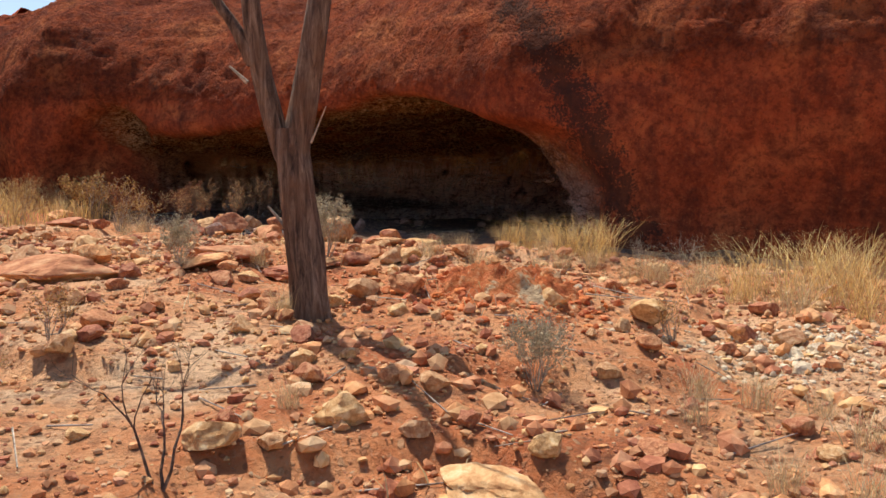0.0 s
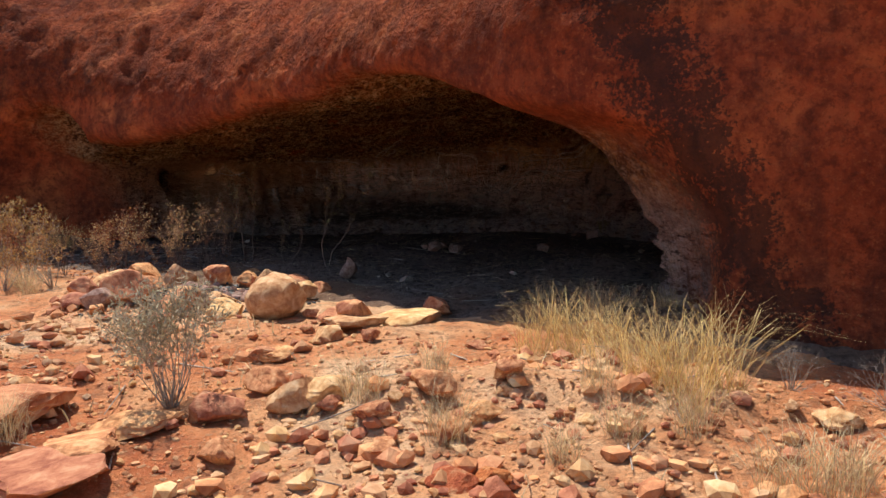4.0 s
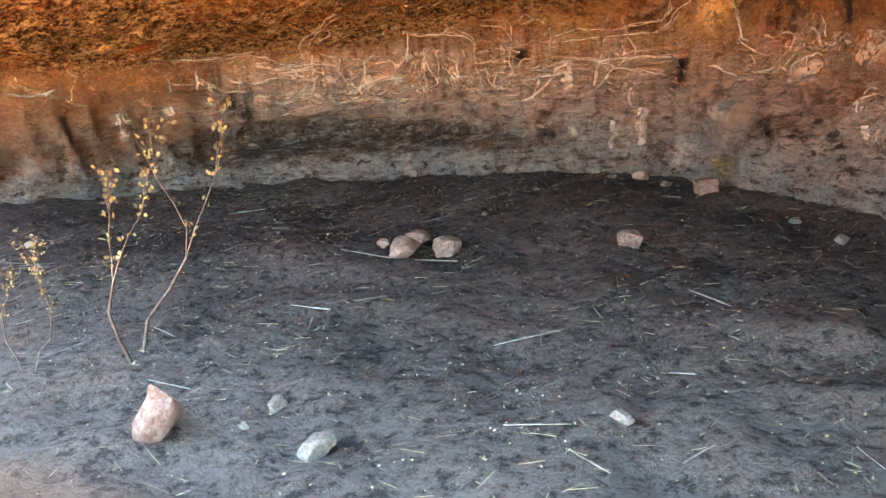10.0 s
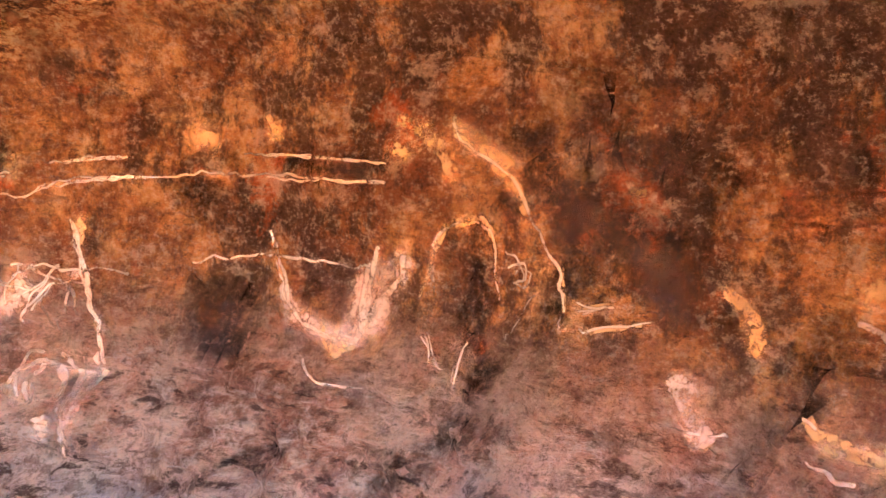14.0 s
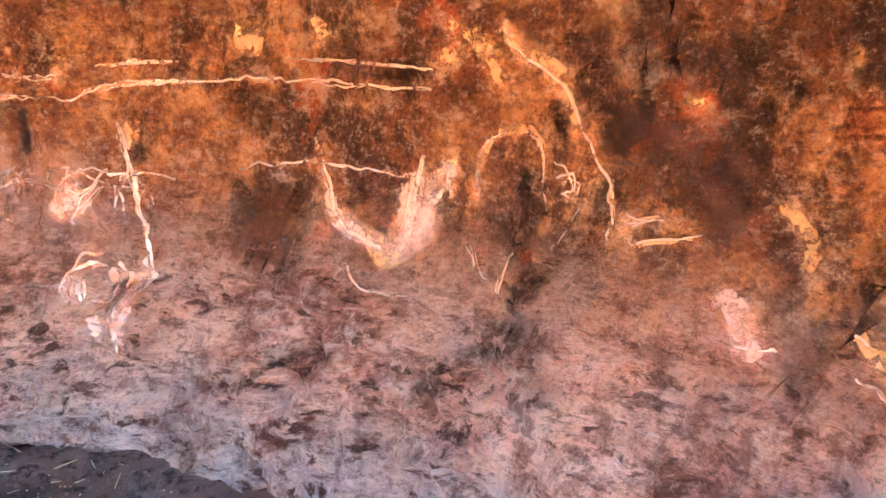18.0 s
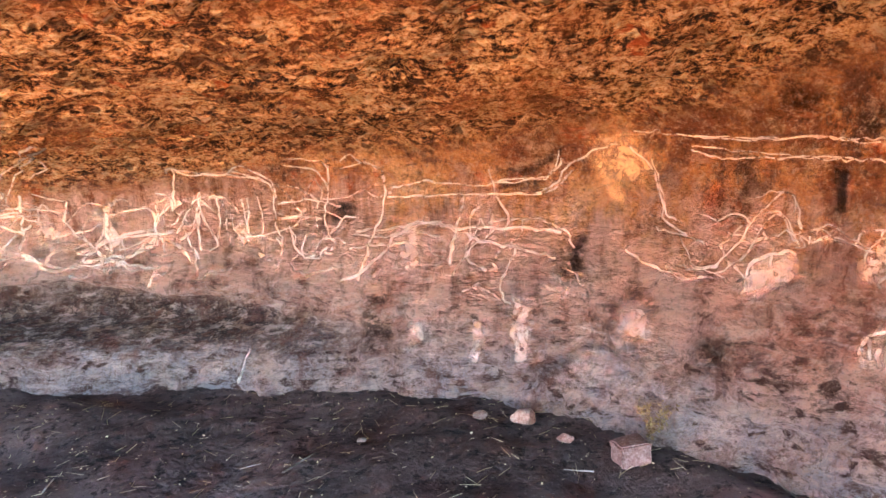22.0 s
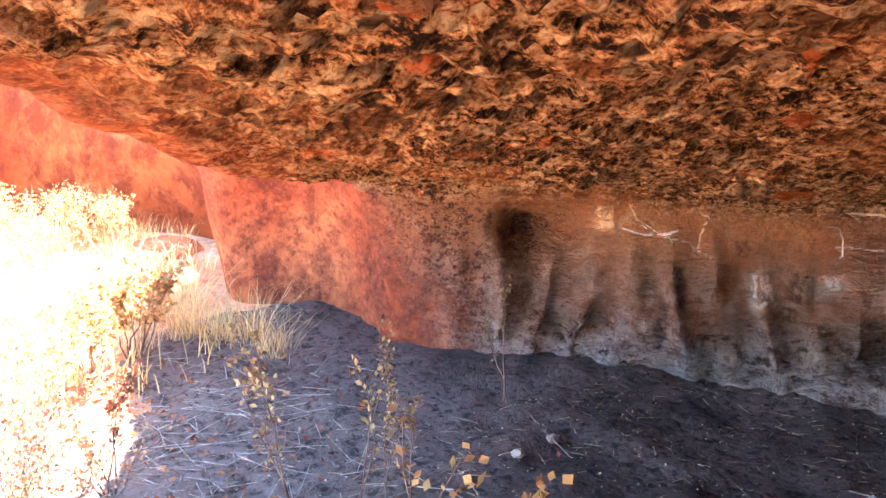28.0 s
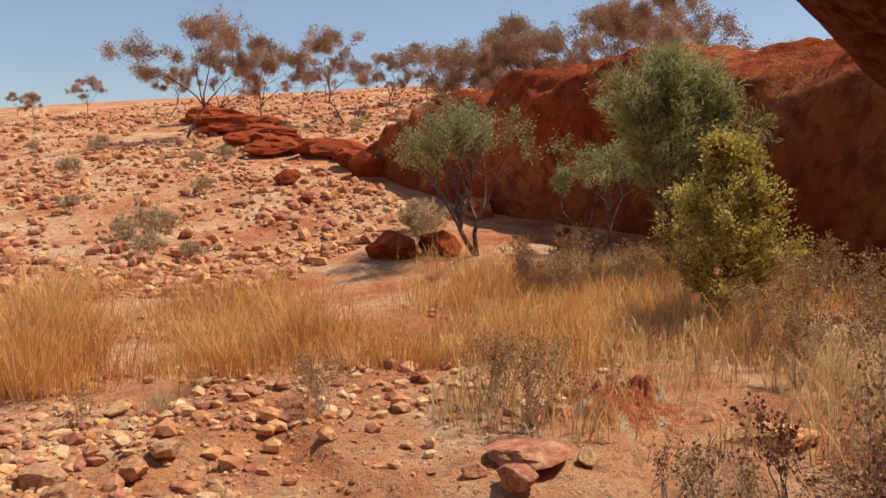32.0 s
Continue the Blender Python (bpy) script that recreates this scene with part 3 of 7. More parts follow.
bump(nt, b, calc(nt, "ADD", grit, calc(nt, "MULTIPLY", lumps, 2.2)), 1.0, 0.05)


def plain(name, colours, rough=0.85, scale=8.0, relief=0.4, depth=0.02, vary=0.0, translucent=0.0):
    """A mottled material; colours run from dark to light. vary: how much single objects or leaves differ."""
    m, nt, b = material(name, rough)
    v = coords(nt)
    n = noise_tex(nt, v, scale, 7, 0.68, 0.3)
    c = ramp(nt, n, [(0.37 + 0.27 * i / max(1, len(colours) - 1), k) for i, k in enumerate(colours)])
    if vary:
        info = nt.nodes.new("ShaderNodeObjectInfo")
        g = nt.nodes.new("ShaderNodeNewGeometry")
        r = calc(nt, "FRACT", calc(nt, "ADD", info.outputs["Random"], g.outputs["Random Per Island"]))
        h = nt.nodes.new("ShaderNodeHueSaturation")
        nt.links.new(c, h.inputs["Color"])
        nt.links.new(calc(nt, "ADD", 1 - vary, calc(nt, "MULTIPLY", r, 2 * vary)), h.inputs["Value"])
        nt.links.new(calc(nt, "ADD", 0.5 - 0.05 * vary, calc(nt, "MULTIPLY", r, 0.1 * vary)), h.inputs["Hue"])
        c = h.outputs[0]
    nt.links.new(c, b.inputs["Base Color"])
    if relief:
        bump(nt, b, noise_tex(nt, v, scale * 3, 6, 0.7), relief, depth)
    if translucent:
        t = nt.nodes.new("ShaderNodeBsdfTranslucent")
        nt.links.new(c, t.inputs["Color"])
        s = nt.nodes.new("ShaderNodeMixShader")
        s.inputs[0].default_value = translucent
        out = nt.nodes["Material Output"]
        nt.links.new(b.outputs[0], s.inputs[1])
        nt.links.new(t.outputs[0], s.inputs[2])
        nt.links.new(s.outputs[0], out.inputs["Surface"])
    return m


stone_red = plain("red_stone", [(0.33, 0.115, 0.055), (0.56, 0.235, 0.110), (0.69, 0.385, 0.200)], scale=5, relief=0.7, vary=0.25)
stone_buff = plain("buff_stone", [(0.42, 0.19, 0.08), (0.60, 0.34, 0.16), (0.72, 0.50, 0.29)], scale=5, relief=0.6, vary=0.2)
stone_pink = plain("pink_stone", [(0.22, 0.115, 0.085), (0.33, 0.195, 0.15), (0.44, 0.30, 0.24)], scale=9, relief=0.6, vary=0.15)
stone_grey = plain("grey_stone", [(0.20, 0.155, 0.12), (0.32, 0.255, 0.20), (0.44, 0.36, 0.29)], scale=9, relief=0.5, vary=0.15)
stone_orange = plain("orange_stone", [(0.46, 0.11, 0.04), (0.68, 0.20, 0.065), (0.78, 0.42, 0.20)], scale=4, relief=0.9, depth=0.04, vary=0.15)
knoll_mat, nt, b = material("orange_rock", 0.95)
v = coords(nt)
kn, kf = noise_tex(nt, v, 3.2, 9, 0.72), noise_tex(nt, v, 26, 8, 0.75)
c = ramp(nt, kn, [(0.36, (0.44, 0.100, 0.036)), (0.46, (0.70, 0.185, 0.062)), (0.53, (0.78, 0.29, 0.11)), (0.58, (0.84, 0.62, 0.38))])
c = mix(nt, ramp(nt, kf, [(0.38, GREY(0.6)), (0.45, GREY(0))]), c, (0.30, 0.070, 0.028))
c = mix(nt, ramp(nt, kf, [(0.55, GREY(0)), (0.63, GREY(0.6))]), c, (0.82, 0.52, 0.27))
nt.links.new(c, b.inputs["Base Color"])
bump(nt, b, calc(nt, "ADD", kf, calc(nt, "MULTIPLY", noise_tex(nt, v, 9, 6, 0.7), 2.0)), 1.0, 0.06)
chalk = plain("pale_rubble", [(0.50, 0.36, 0.22), (0.68, 0.55, 0.38), (0.78, 0.68, 0.50)], scale=8, relief=0.6, vary=0.15)
charcoal = plain("charcoal", [(0.03, 0.03, 0.03), (0.09, 0.085, 0.08), (0.25, 0.24, 0.22)], scale=14, relief=0.6, vary=0.3)
bark = plain("grey_bark", [(0.075, 0.048, 0.038), (0.16, 0.105, 0.08), (0.27, 0.19, 0.145)], scale=14, relief=0.6, vary=0.2)
shaggy, nt, b = material("shaggy_bark", 0.95)
v = coords(nt, (1, 1, 0.10))
fib = noise_tex(nt, v, 26, 8, 0.75, 0.5)
c = ramp(nt, fib, [(0.36, (0.045, 0.028, 0.022)), (0.47, (0.15, 0.095, 0.07)), (0.56, (0.27, 0.18, 0.13)), (0.66, (0.42, 0.30, 0.225))])
c = mix(nt, ramp(nt, noise_tex(nt, coords(nt), 3, 5, 0.6), [(0.48, GREY(0)), (0.62, GREY(0.5))]), c, (0.26, 0.125, 0.065))
nt.links.new(c, b.inputs["Base Color"])
bump(nt, b, fib, 1.0, 0.035)
dead_wood = plain("dead_wood", [(0.22, 0.17, 0.13), (0.38, 0.31, 0.25), (0.52, 0.45, 0.37)], scale=20, relief=0.3, vary=0.25)
straw = plain("dry_straw", [(0.52, 0.34, 0.13), (0.70, 0.50, 0.22), (0.80, 0.63, 0.35)], scale=6, relief=0, vary=0.35, translucent=0.25)
straw_gold = plain("golden_grass", [(0.54, 0.245, 0.080), (0.73, 0.395, 0.135), (0.85, 0.56, 0.245)], scale=1.2, relief=0, vary=0.3, translucent=0.4)
straw_grey = plain("grey_straw", [(0.44, 0.32, 0.17), (0.60, 0.46, 0.27), (0.72, 0.58, 0.38)], scale=6, relief=0, vary=0.35, translucent=0.2)
leaf_red = plain("rusty_leaf", [(0.16, 0.06, 0.035), (0.30, 0.12, 0.06), (0.42, 0.20, 0.10)], scale=6, relief=0, vary=0.4, translucent=0.25)
leaf_gold = plain("yellowed_leaf", [(0.20, 0.125, 0.05), (0.30, 0.20, 0.085), (0.40, 0.30, 0.15)], scale=6, relief=0, vary=0.4, translucent=0.25)
leaf_dry = plain("dry_leaf", [(0.27, 0.135, 0.05), (0.44, 0.25, 0.10), (0.58, 0.37, 0.17)], scale=6, relief=0, vary=0.4, translucent=0.25)
leaf_tan = plain("tan_seed_head", [(0.28, 0.155, 0.075), (0.44, 0.265, 0.135), (0.58, 0.39, 0.22)], scale=6, relief=0, vary=0.4, translucent=0.25)
leaf_grey = plain("saltbush_leaf", [(0.28, 0.235, 0.15), (0.41, 0.355, 0.24), (0.54, 0.475, 0.34)], scale=6, relief=0, vary=0.3, translucent=0.2)
leaf_green = plain("she_oak_needle", [(0.25, 0.26, 0.085), (0.39, 0.385, 0.14), (0.52, 0.50, 0.22)], scale=2, relief=0, vary=0.3, translucent=0.45)
leaf_olive = plain("olive_leaf", [(0.24, 0.24, 0.10), (0.36, 0.35, 0.16), (0.48, 0.46, 0.24)], scale=3, relief=0, vary=0.35, translucent=0.3)
leaf_yellow = plain("yellow_leaf", [(0.36, 0.29, 0.06), (0.56, 0.45, 0.10), (0.70, 0.59, 0.20)], scale=3, relief=0, vary=0.35, translucent=0.3)
leaf_mulga = plain("mulga_leaf", [(0.30, 0.185, 0.115), (0.44, 0.285, 0.185), (0.56, 0.39, 0.26)], scale=2, relief=0, vary=0.3, translucent=0.25)


# ---- the land ----
def part(name, bm, mat, parent, label=""):
    me = bm
    if isinstance(bm, bmesh.types.BMesh):
        me = bpy.data.meshes.new(name)
        bm.to_mesh(me)
        bm.free()
    if not me.materials:
        me.materials.append(mat)
    ob = new(name, me)
    ob.parent = parent
    return tagged(ob, label)


def thing(name, at, label, category, group="", turn=0.0, size=1.0):
    ob = new(name)
    ob.empty_display_size = 0.1
    ob.matrix_world = Matrix.LocRotScale(at, Euler((0, 0, turn)), (size,) * 3)
    return tagged(ob, label, category, group)


def ground_rough(x, y):
    near = np.exp(-((x / 14) ** 2 + ((y - 5) / 14) ** 2))
    ledge = 0.16 * step01((fbm(x * 0.42 + 3, y * 0.8, x * 0, 3) - 0.15) / 0.12) * step01((face_y(x) - 0.6 - y) / 1.0) * near
    mound = 0.15 * np.exp(-((x - 0.38) / 0.75) ** 2 - ((y - 5.4) / 0.60) ** 2)
    return ground_z(x, y) + mound + ledge * 0.6 + 0.05 * fbm(x * 0.8, y * 0.8, x * 0, 3) + near * 0.028 * fbm(x * 4, y * 4, x * 0, 3)


def ground_at(x, y):
    return float(ground_rough(np.array([float(x)]), np.array([float(y)]))[0])


def grounds(xs, ys):
    return ground_rough(np.asarray(xs, float), np.asarray(ys, float))


xs = spaced([(-900, -120, 130), (-120, -40, 8), (-40, -16, 0.6), (-16, -7, 0.2), (-7, 5, 0.06), (5, 12, 0.3), (12, 60, 6), (60, 900, 140)])
ys = spaced([(-900, -80, 140), (-80, -12, 4), (-12, -1, 0.4), (-1, 11.5, 0.06), (11.5, 20, 0.3), (20, 80, 5), (80, 900, 140)])
ground = new("ground", sheet("ground", xs, ys, ground_rough, sand_mat))
tagged(ground, "dry red sandy ground with grit and stones rising to a hill", "ground", kind="structure")


def dust_z(x, y):
    """The dust floor: it thins out along the drip line and runs in under the wall."""
    edge = face_y(x) - 0.55 + 0.30 * value_noise(x * 2, y * 2, x * 0) - 0.45 * step01(-x / 1.0) - 0.15 * step01((-1.6 - x) / 1.0)
    return ground_rough(x, y) + 0.09 * step01((y - edge) / 0.9) - 0.045 + 0.014 * fbm(x * 5, y * 5, 0 * x, 4, 0.6) + 0.012 * np.abs(value_noise(x * 13, y * 13, 0 * x))


fx, fy_ = np.arange(-5.6, 3.01, 0.03), np.arange(7.7, 16.01, 0.03)
me = sheet("cave_floor", fx, fy_, dust_z, dust_mat)
gx, gy = np.meshgrid(fx, fy_, indexing="ij")
thin = 1 - step01((gy - face_y(gx) + 0.45 + 0.7 * fbm(gx * 2, gy * 2, 0 * gx, 3)) / 1.3)
thin *= 1 - 0.9 * step01((-2.4 - gx) / 0.8)
me.attributes.new("thin", "FLOAT", "POINT").data.foreach_set("value", thin.ravel().astype(np.float32))
floor = new("cave_floor", me)
tagged(floor, "grey dusty cave floor strewn with straw and twigs", "floor", kind="structure")

pts, quads = surface_net(rock_field, (-7.5, 5.2, -0.2), (8.5, 16.6, 4.9), 0.085)
lo, hi = np.array((-5.5, 7.6, 0.62)), np.array((2.9, 15.7, 2.72))
mid_q = pts[quads].mean(1)
quads = quads[~((mid_q > lo + 0.2) & (mid_q < hi - 0.2)).all(1)]
fine_pts, fine_quads = surface_net(rock_field, lo, hi, 0.036)
quads = np.concatenate([quads, fine_quads + len(pts)])
pts = np.concatenate([pts, fine_pts])
# the roof over the mouth, passed within a metre, finer still
lo, hi = np.array((-4.3, 9.7, 1.95)), np.array((0.6, 12.9, 2.72))
mid_q = pts[quads].mean(1)
quads = quads[~((mid_q > lo + 0.05) & (mid_q < hi - 0.05)).all(1)]
fine_pts, fine_quads = surface_net(rock_field, lo, hi, 0.019)
quads = np.concatenate([quads, fine_quads + len(pts)])
pts = np.concatenate([pts, fine_pts])
x, y, z = pts.T
hull = hull_field(x, y, z)
roof, wall = shelter_fields(x, y, z)
inner = step01((-hull - 0.10) / 0.45)
brow = step01((-hull + 0.05) / 0.30)
over = step01((roof - wall + 0.12) / 0.3)
inner = np.maximum(inner * step01((x + 4.95 + 0.55 * (z - 1.6)) / 0.8), over * (0.25 * brow + 0.75 * inner) * step01((x + 5.6) / 1.2))
crag = (0.05 * fbm(x * 3.4, y * 3.4, z * 3.4, 4) + 0.06 * np.abs(fbm(x * 7, y * 7, z * 7, 3)) - 0.02) * (1 - inner) * step01((z - 2.35) / 0.5)
scales = np.abs(fbm(x * 4.2, y * 4.2, z * 7.5, 4)) - 0.35
layers = (0.060 * fbm(x * 5.5, y * 5.5, z * 14, 3) - 0.10 * scales) * inner * (1 - over) * (0.22 + 0.78 * step01((1.62 - z) / 0.35))
pits = (np.abs(fbm(x * 9, y * 11, z * 9, 3)) * 0.030 + 0.024 * fbm(x * 15, y * 15, z * 15, 3, 0.6) + 0.03 * step01((fbm(x * 3.6, y * 3.6, z * 4, 3) - 0.42) / 0.2)) * inner * over
rough = 0.018 * fbm(x * 3.2, y * 3.2, z * 3.2, 3)
# each kind of roughness works along the surface's own direction
away = np.stack([x - CX, y - CY, 0 * z], 1)
away /= np.linalg.norm(away, axis=1)[:, None]
shift = (rough + crag)[:, None] * np.stack([0 * x, -0.5 + 0.4 * inner, 0.85 - 0.3 * inner], 1) - layers[:, None] * away + pits[:, None] * np.array([0, 0, 1.0])
me = grid_mesh("rock_shelter", pts + shift, quads, rock_mat)
for name, values in (("inner", inner), ("roof", over)):
    me.attributes.new(name, "FLOAT", "POINT").data.foreach_set("value", values.astype(np.float32))
shelter = new("rock_shelter", me)
tagged(shelter, "red sandstone overhang with a hollowed painted shelter", "rock shelter", kind="structure")
pts, quads = surface_net(rock_field, (-21.5, -2.0, 0.2), (-7.3, 18.0, 6.2), 0.14)
x, y, z = pts.T
rough = 0.07 * fbm(x * 1.6, y * 1.6, z * 1.6, 4) + (0.22 * np.abs(fbm(x * 1.5, y * 1.5, z * 2.0, 4)) + 0.10 * fbm(x * 4, y * 4, z * 4, 3)) * step01((z - 3.3) / 0.6)
cliff = new("cliff", grid_mesh("cliff", pts + rough[:, None] * np.array([0.4, -0.3, 0.8]), quads, cliff_mat))
tagged(cliff, "rounded red sandstone cliff with a dark alcove", "cliff", kind="structure")


# ---- rock paintings, laid on the shelter's wall ----
def pigment(name, colour, cover, strength):
    """Worn paint: it lies on the rock in patches and lets it show between them."""
    m, nt, b = material(name, 0.95)
    v = coords(nt)
    n = calc(nt, "ADD", calc(nt, "MULTIPLY", noise_tex(nt, v, 34, 7, 0.75, 0.4), 0.6), calc(nt, "MULTIPLY", noise_tex(nt, v, 9, 5, 0.7, 0.3), 0.4))
    c = mix(nt, noise_tex(nt, v, 9, 5, 0.7), tuple(0.72 * k for k in colour), colour)
    nt.links.new(c, b.inputs["Base Color"])
    bump(nt, b, calc(nt, "ADD", noise_tex(nt, coords(nt, (1, 1, 1.5)), 24, 6, 0.75), noise_tex(nt, v, 6, 8, 0.65)), 0.6, 0.03)
    uv = nt.nodes.new("ShaderNodeAttribute")
    uv.attribute_name = "edge"
    keep = calc(nt, "MULTIPLY", ramp(nt, n, [(0.40 - cover, GREY(0.1 * strength)), (0.56 - cover, GREY(strength))]), smooth_step(nt, uv.outputs["Fac"], 1.0, 0.10))
    clear = nt.nodes.new("ShaderNodeBsdfTransparent")
    s = nt.nodes.new("ShaderNodeMixShader")
    nt.links.new(keep, s.inputs[0])
    nt.links.new(clear.outputs[0], s.inputs[1])
    nt.links.new(b.outputs[0], s.inputs[2])
    nt.links.new(s.outputs[0], nt.nodes["Material Output"].inputs["Surface"])
    return m


paints = {"w": pigment("white_clay", (0.90, 0.70, 0.57), 0.04, 0.72), "p": pigment("pink_clay", (0.84, 0.59, 0.47), 0.02, 0.66),
          "o": pigment("pale_ochre", (0.80, 0.50, 0.25), 0.02, 0.72), "r": pigment("red_ochre", (0.50, 0.10, 0.035), 0.02, 0.6),
          "d": pigment("near_black_stain", (0.055, 0.036, 0.030), 0.02, 0.8), "k": pigment("water_stain", (0.085, 0.040, 0.028), 0.03, 0.7),
          "g": pigment("mineral_crust", (0.58, 0.50, 0.46), -0.03, 0.16)}
from mathutils.bvhtree import BVHTree
shelter.data.calc_loop_triangles()
shelter_tree = BVHTree.FromPolygons([v.co for v in shelter.data.vertices], [t.vertices for t in shelter.data.loop_triangles])


def on_wall(angle, z, lift):
    """The wall's point in a direction from the shelter's middle, at a height."""
    way = Vector((math.cos(radians(angle)), math.sin(radians(angle)), 0))
    hit, normal, _, far = shelter_tree.ray_cast(Vector((CX, CY, z)), way)
    if hit is None:
        return Vector((CX, CY, z)) + way * 3.2
    return hit + (normal if normal.dot(way) < 0 else -normal) * lift


def stroke(kind, width, *knots):
    """A painted line through a few points of the wall, each a direction and a height."""
    rnd = random.Random(len(paint_count))
    paint_count.append(kind)
    t = np.arange(len(knots))
    reach = sum(math.hypot((p[0] - q[0]) * radians(1) * 3.3, p[1] - q[1]) for p, q in zip(knots, knots[1:]))
    n = max(6, 6 * (len(knots) - 1), int(reach / 0.014))
    at = np.linspace(0, len(knots) - 1, n)
    shake = min(0.3 * width, 0.005)
    soft = np.linspace(0, len(knots) - 1, max(3, n // 2))
    wobble = [np.interp(at, soft, [rnd.gauss(0, shake) for _ in soft]) for _ in range(2)]
    ang, hgt = curve(at, t, [k[0] for k in knots]) + wobble[0] / (radians(1) * 3.3), curve(at, t, [k[1] for k in knots]) + wobble[1]
    thick = np.interp(at, soft, [rnd.uniform(0.65, 1.25) for _ in soft])
    lift = {"k": 0.004, "d": 0.005, "g": 0.006, "o": 0.007, "p": 0.008, "r": 0.009, "w": 0.010}[kind]
    m = max(4, int(width / 0.02))
    verts, edge = [], []
    for i in range(n):
        j, k = max(0, i - 1), min(n - 1, i + 1)
        dx, dz = (ang[k] - ang[j]) * radians(1) * 3.3, hgt[k] - hgt[j]
        length = math.hypot(dx, dz) or 1e-6
        half = 0.5 * (max(width, 0.013) * 0.85 if kind == "w" else width * 1.3) * thick[i] * (0.9 + 0.2 * rnd.random()) * (0.55 if i in (0, n - 1) else 1)
        fade = max(0.0, 1 - min(i, n - 1 - i) * reach / n / max(0.4 * width, 1e-3))
        for side in np.linspace(-1, 1, m):
            a = ang[i] - side * half * dz / length / (radians(1) * 3.3)
            verts.append(on_wall(a, hgt[i] + side * half * dx / length, lift))
            edge.append(max(abs(side), fade))
    quads = [(m * i + c, m * i + c + 1, m * i + c + m + 1, m * i + c + m) for i in range(n - 1) for c in range(m - 1)]
    me = grid_mesh("painted_line", [tuple(v) for v in verts], quads, paints[kind])
    me.attributes.new("edge", "FLOAT", "POINT").data.foreach_set("value", np.array(edge, np.float32))
    part("painted_stain" if kind in "dkg" else "painted_line", me, paints[kind], shelter,
         {"w": "white clay line of a rock painting", "p": "faded pink clay mark", "o": "pale ochre mark", "r": "red ochre mark", "d": "near-black stain", "k": "dark brown water stain", "g": "pale grey mineral crust"}[kind])


paint_count = []
stroke("w", 0.019, (21.0, 1.73), (18.3, 1.76), (15.3, 1.77), (12.3, 1.77), (9.8, 1.76), (8.7, 1.77))
stroke("w", 0.028, (15.6, 1.86), (15.3, 1.80), (14.5, 1.72), (13.8, 1.65), (13.1, 1.58), (11.4, 1.55), (9.2, 1.53))
stroke("w", 0.056, (9.2, 1.53), (8.8, 1.61), (8.8, 1.72), (8.1, 1.85))
stroke("w", 0.045, (6.5, 1.82), (6.7, 1.74), (7.7, 1.68))
stroke("w", 0.014, (12.5, 1.47), (11.2, 1.43), (9.9, 1.41), (7.7, 1.42))
stroke("w", 0.017, (27.3, 2.02), (23.9, 2.02))
stroke("w", 0.016, (16.1, 2.03), (13.2, 2.03), (11.0, 2.03), (7.9, 2.03))
stroke("w", 0.013, (15.6, 2.10), (12.4, 2.10), (9.6, 2.10))
stroke("w", 0.023, (3.3, 2.24), (3.0, 2.17), (1.8, 2.12), (0.2, 2.05), (-0.9, 1.97), (-1.8, 1.88), (-2.6, 1.81), (-3.1, 1.73), (-3.3, 1.66))
stroke("p", 0.015, (4.8, 1.70), (4.9, 1.81), (4.2, 1.90), (2.9, 1.93), (1.6, 1.91), (1.0, 1.82), (0.7, 1.70))
stroke("w", 0.011, (-0.2, 1.79), (-0.6, 1.82), (-1.1, 1.80), (-0.9, 1.77), (-0.3, 1.77))
stroke("w", 0.014, (-1.5, 1.76), (-1.0, 1.71), (-0.6, 1.65), (0.0, 1.61))
stroke("w", 0.013, (5.0, 1.60), (4.0, 1.54), (3.1, 1.50))
stroke("w", 0.015, (2.1, 1.59), (2.5, 1.52), (2.4, 1.46))
stroke("w", 0.013, (-4.1, 1.72), (-5.5, 1.75))
stroke("w", 0.012, (-4.0, 1.68), (-5.7, 1.70), (-7.8, 1.73))
stroke("w", 0.012, (-3.7, 1.72), (-5.4, 1.75))
stroke("d", 0.097, (0.2, 1.40), (2.0, 1.34), (4.1, 1.24), (6.0, 1.17))
stroke("w", 0.017, (29.4, 2.07), (26.1, 2.09), (24.9, 2.09))
stroke("w", 0.020, (31.7, 1.95), (29.5, 2.01), (26.1, 2.02), (23.6, 2.02))
stroke("w", 0.013, (17.6, 2.11), (12.7, 2.10), (7.5, 2.09))
stroke("w", 0.040, (28.9, 1.88), (28.2, 1.76), (27.3, 1.62), (26.6, 1.50), (26.5, 1.37), (26.5, 1.28))
stroke("w", 0.022, (46.4, 1.46), (43.7, 1.48), (42.2, 1.58), (41.1, 1.71), (39.7, 1.80), (38.5, 1.80), (37.9, 1.68), (37.5, 1.59))
stroke("w", 0.022, (43.5, 1.45), (41.5, 1.54), (40.6, 1.66), (39.5, 1.72), (38.4, 1.64), (37.8, 1.61))
stroke("w", 0.025, (41.8, 1.43), (40.5, 1.52), (38.9, 1.58), (37.7, 1.57))
stroke("w", 0.021, (50.9, 1.52), (48.4, 1.46), (45.8, 1.43), (44.0, 1.45))
stroke("w", 0.026, (51.3, 1.99), (49.5, 1.89), (48.7, 1.76), (48.0, 1.66), (46.1, 1.59), (44.5, 1.56))
stroke("w", 0.025, (59.1, 1.75), (57.2, 1.79), (56.2, 1.88), (53.7, 1.96), (51.7, 1.99))
stroke("w", 0.022, (62.4, 1.79), (58.7, 1.81), (57.2, 1.88), (56.8, 1.97))
stroke("w", 0.020, (46.5, 2.03), (41.6, 2.02), (36.8, 2.03), (32.5, 2.03))
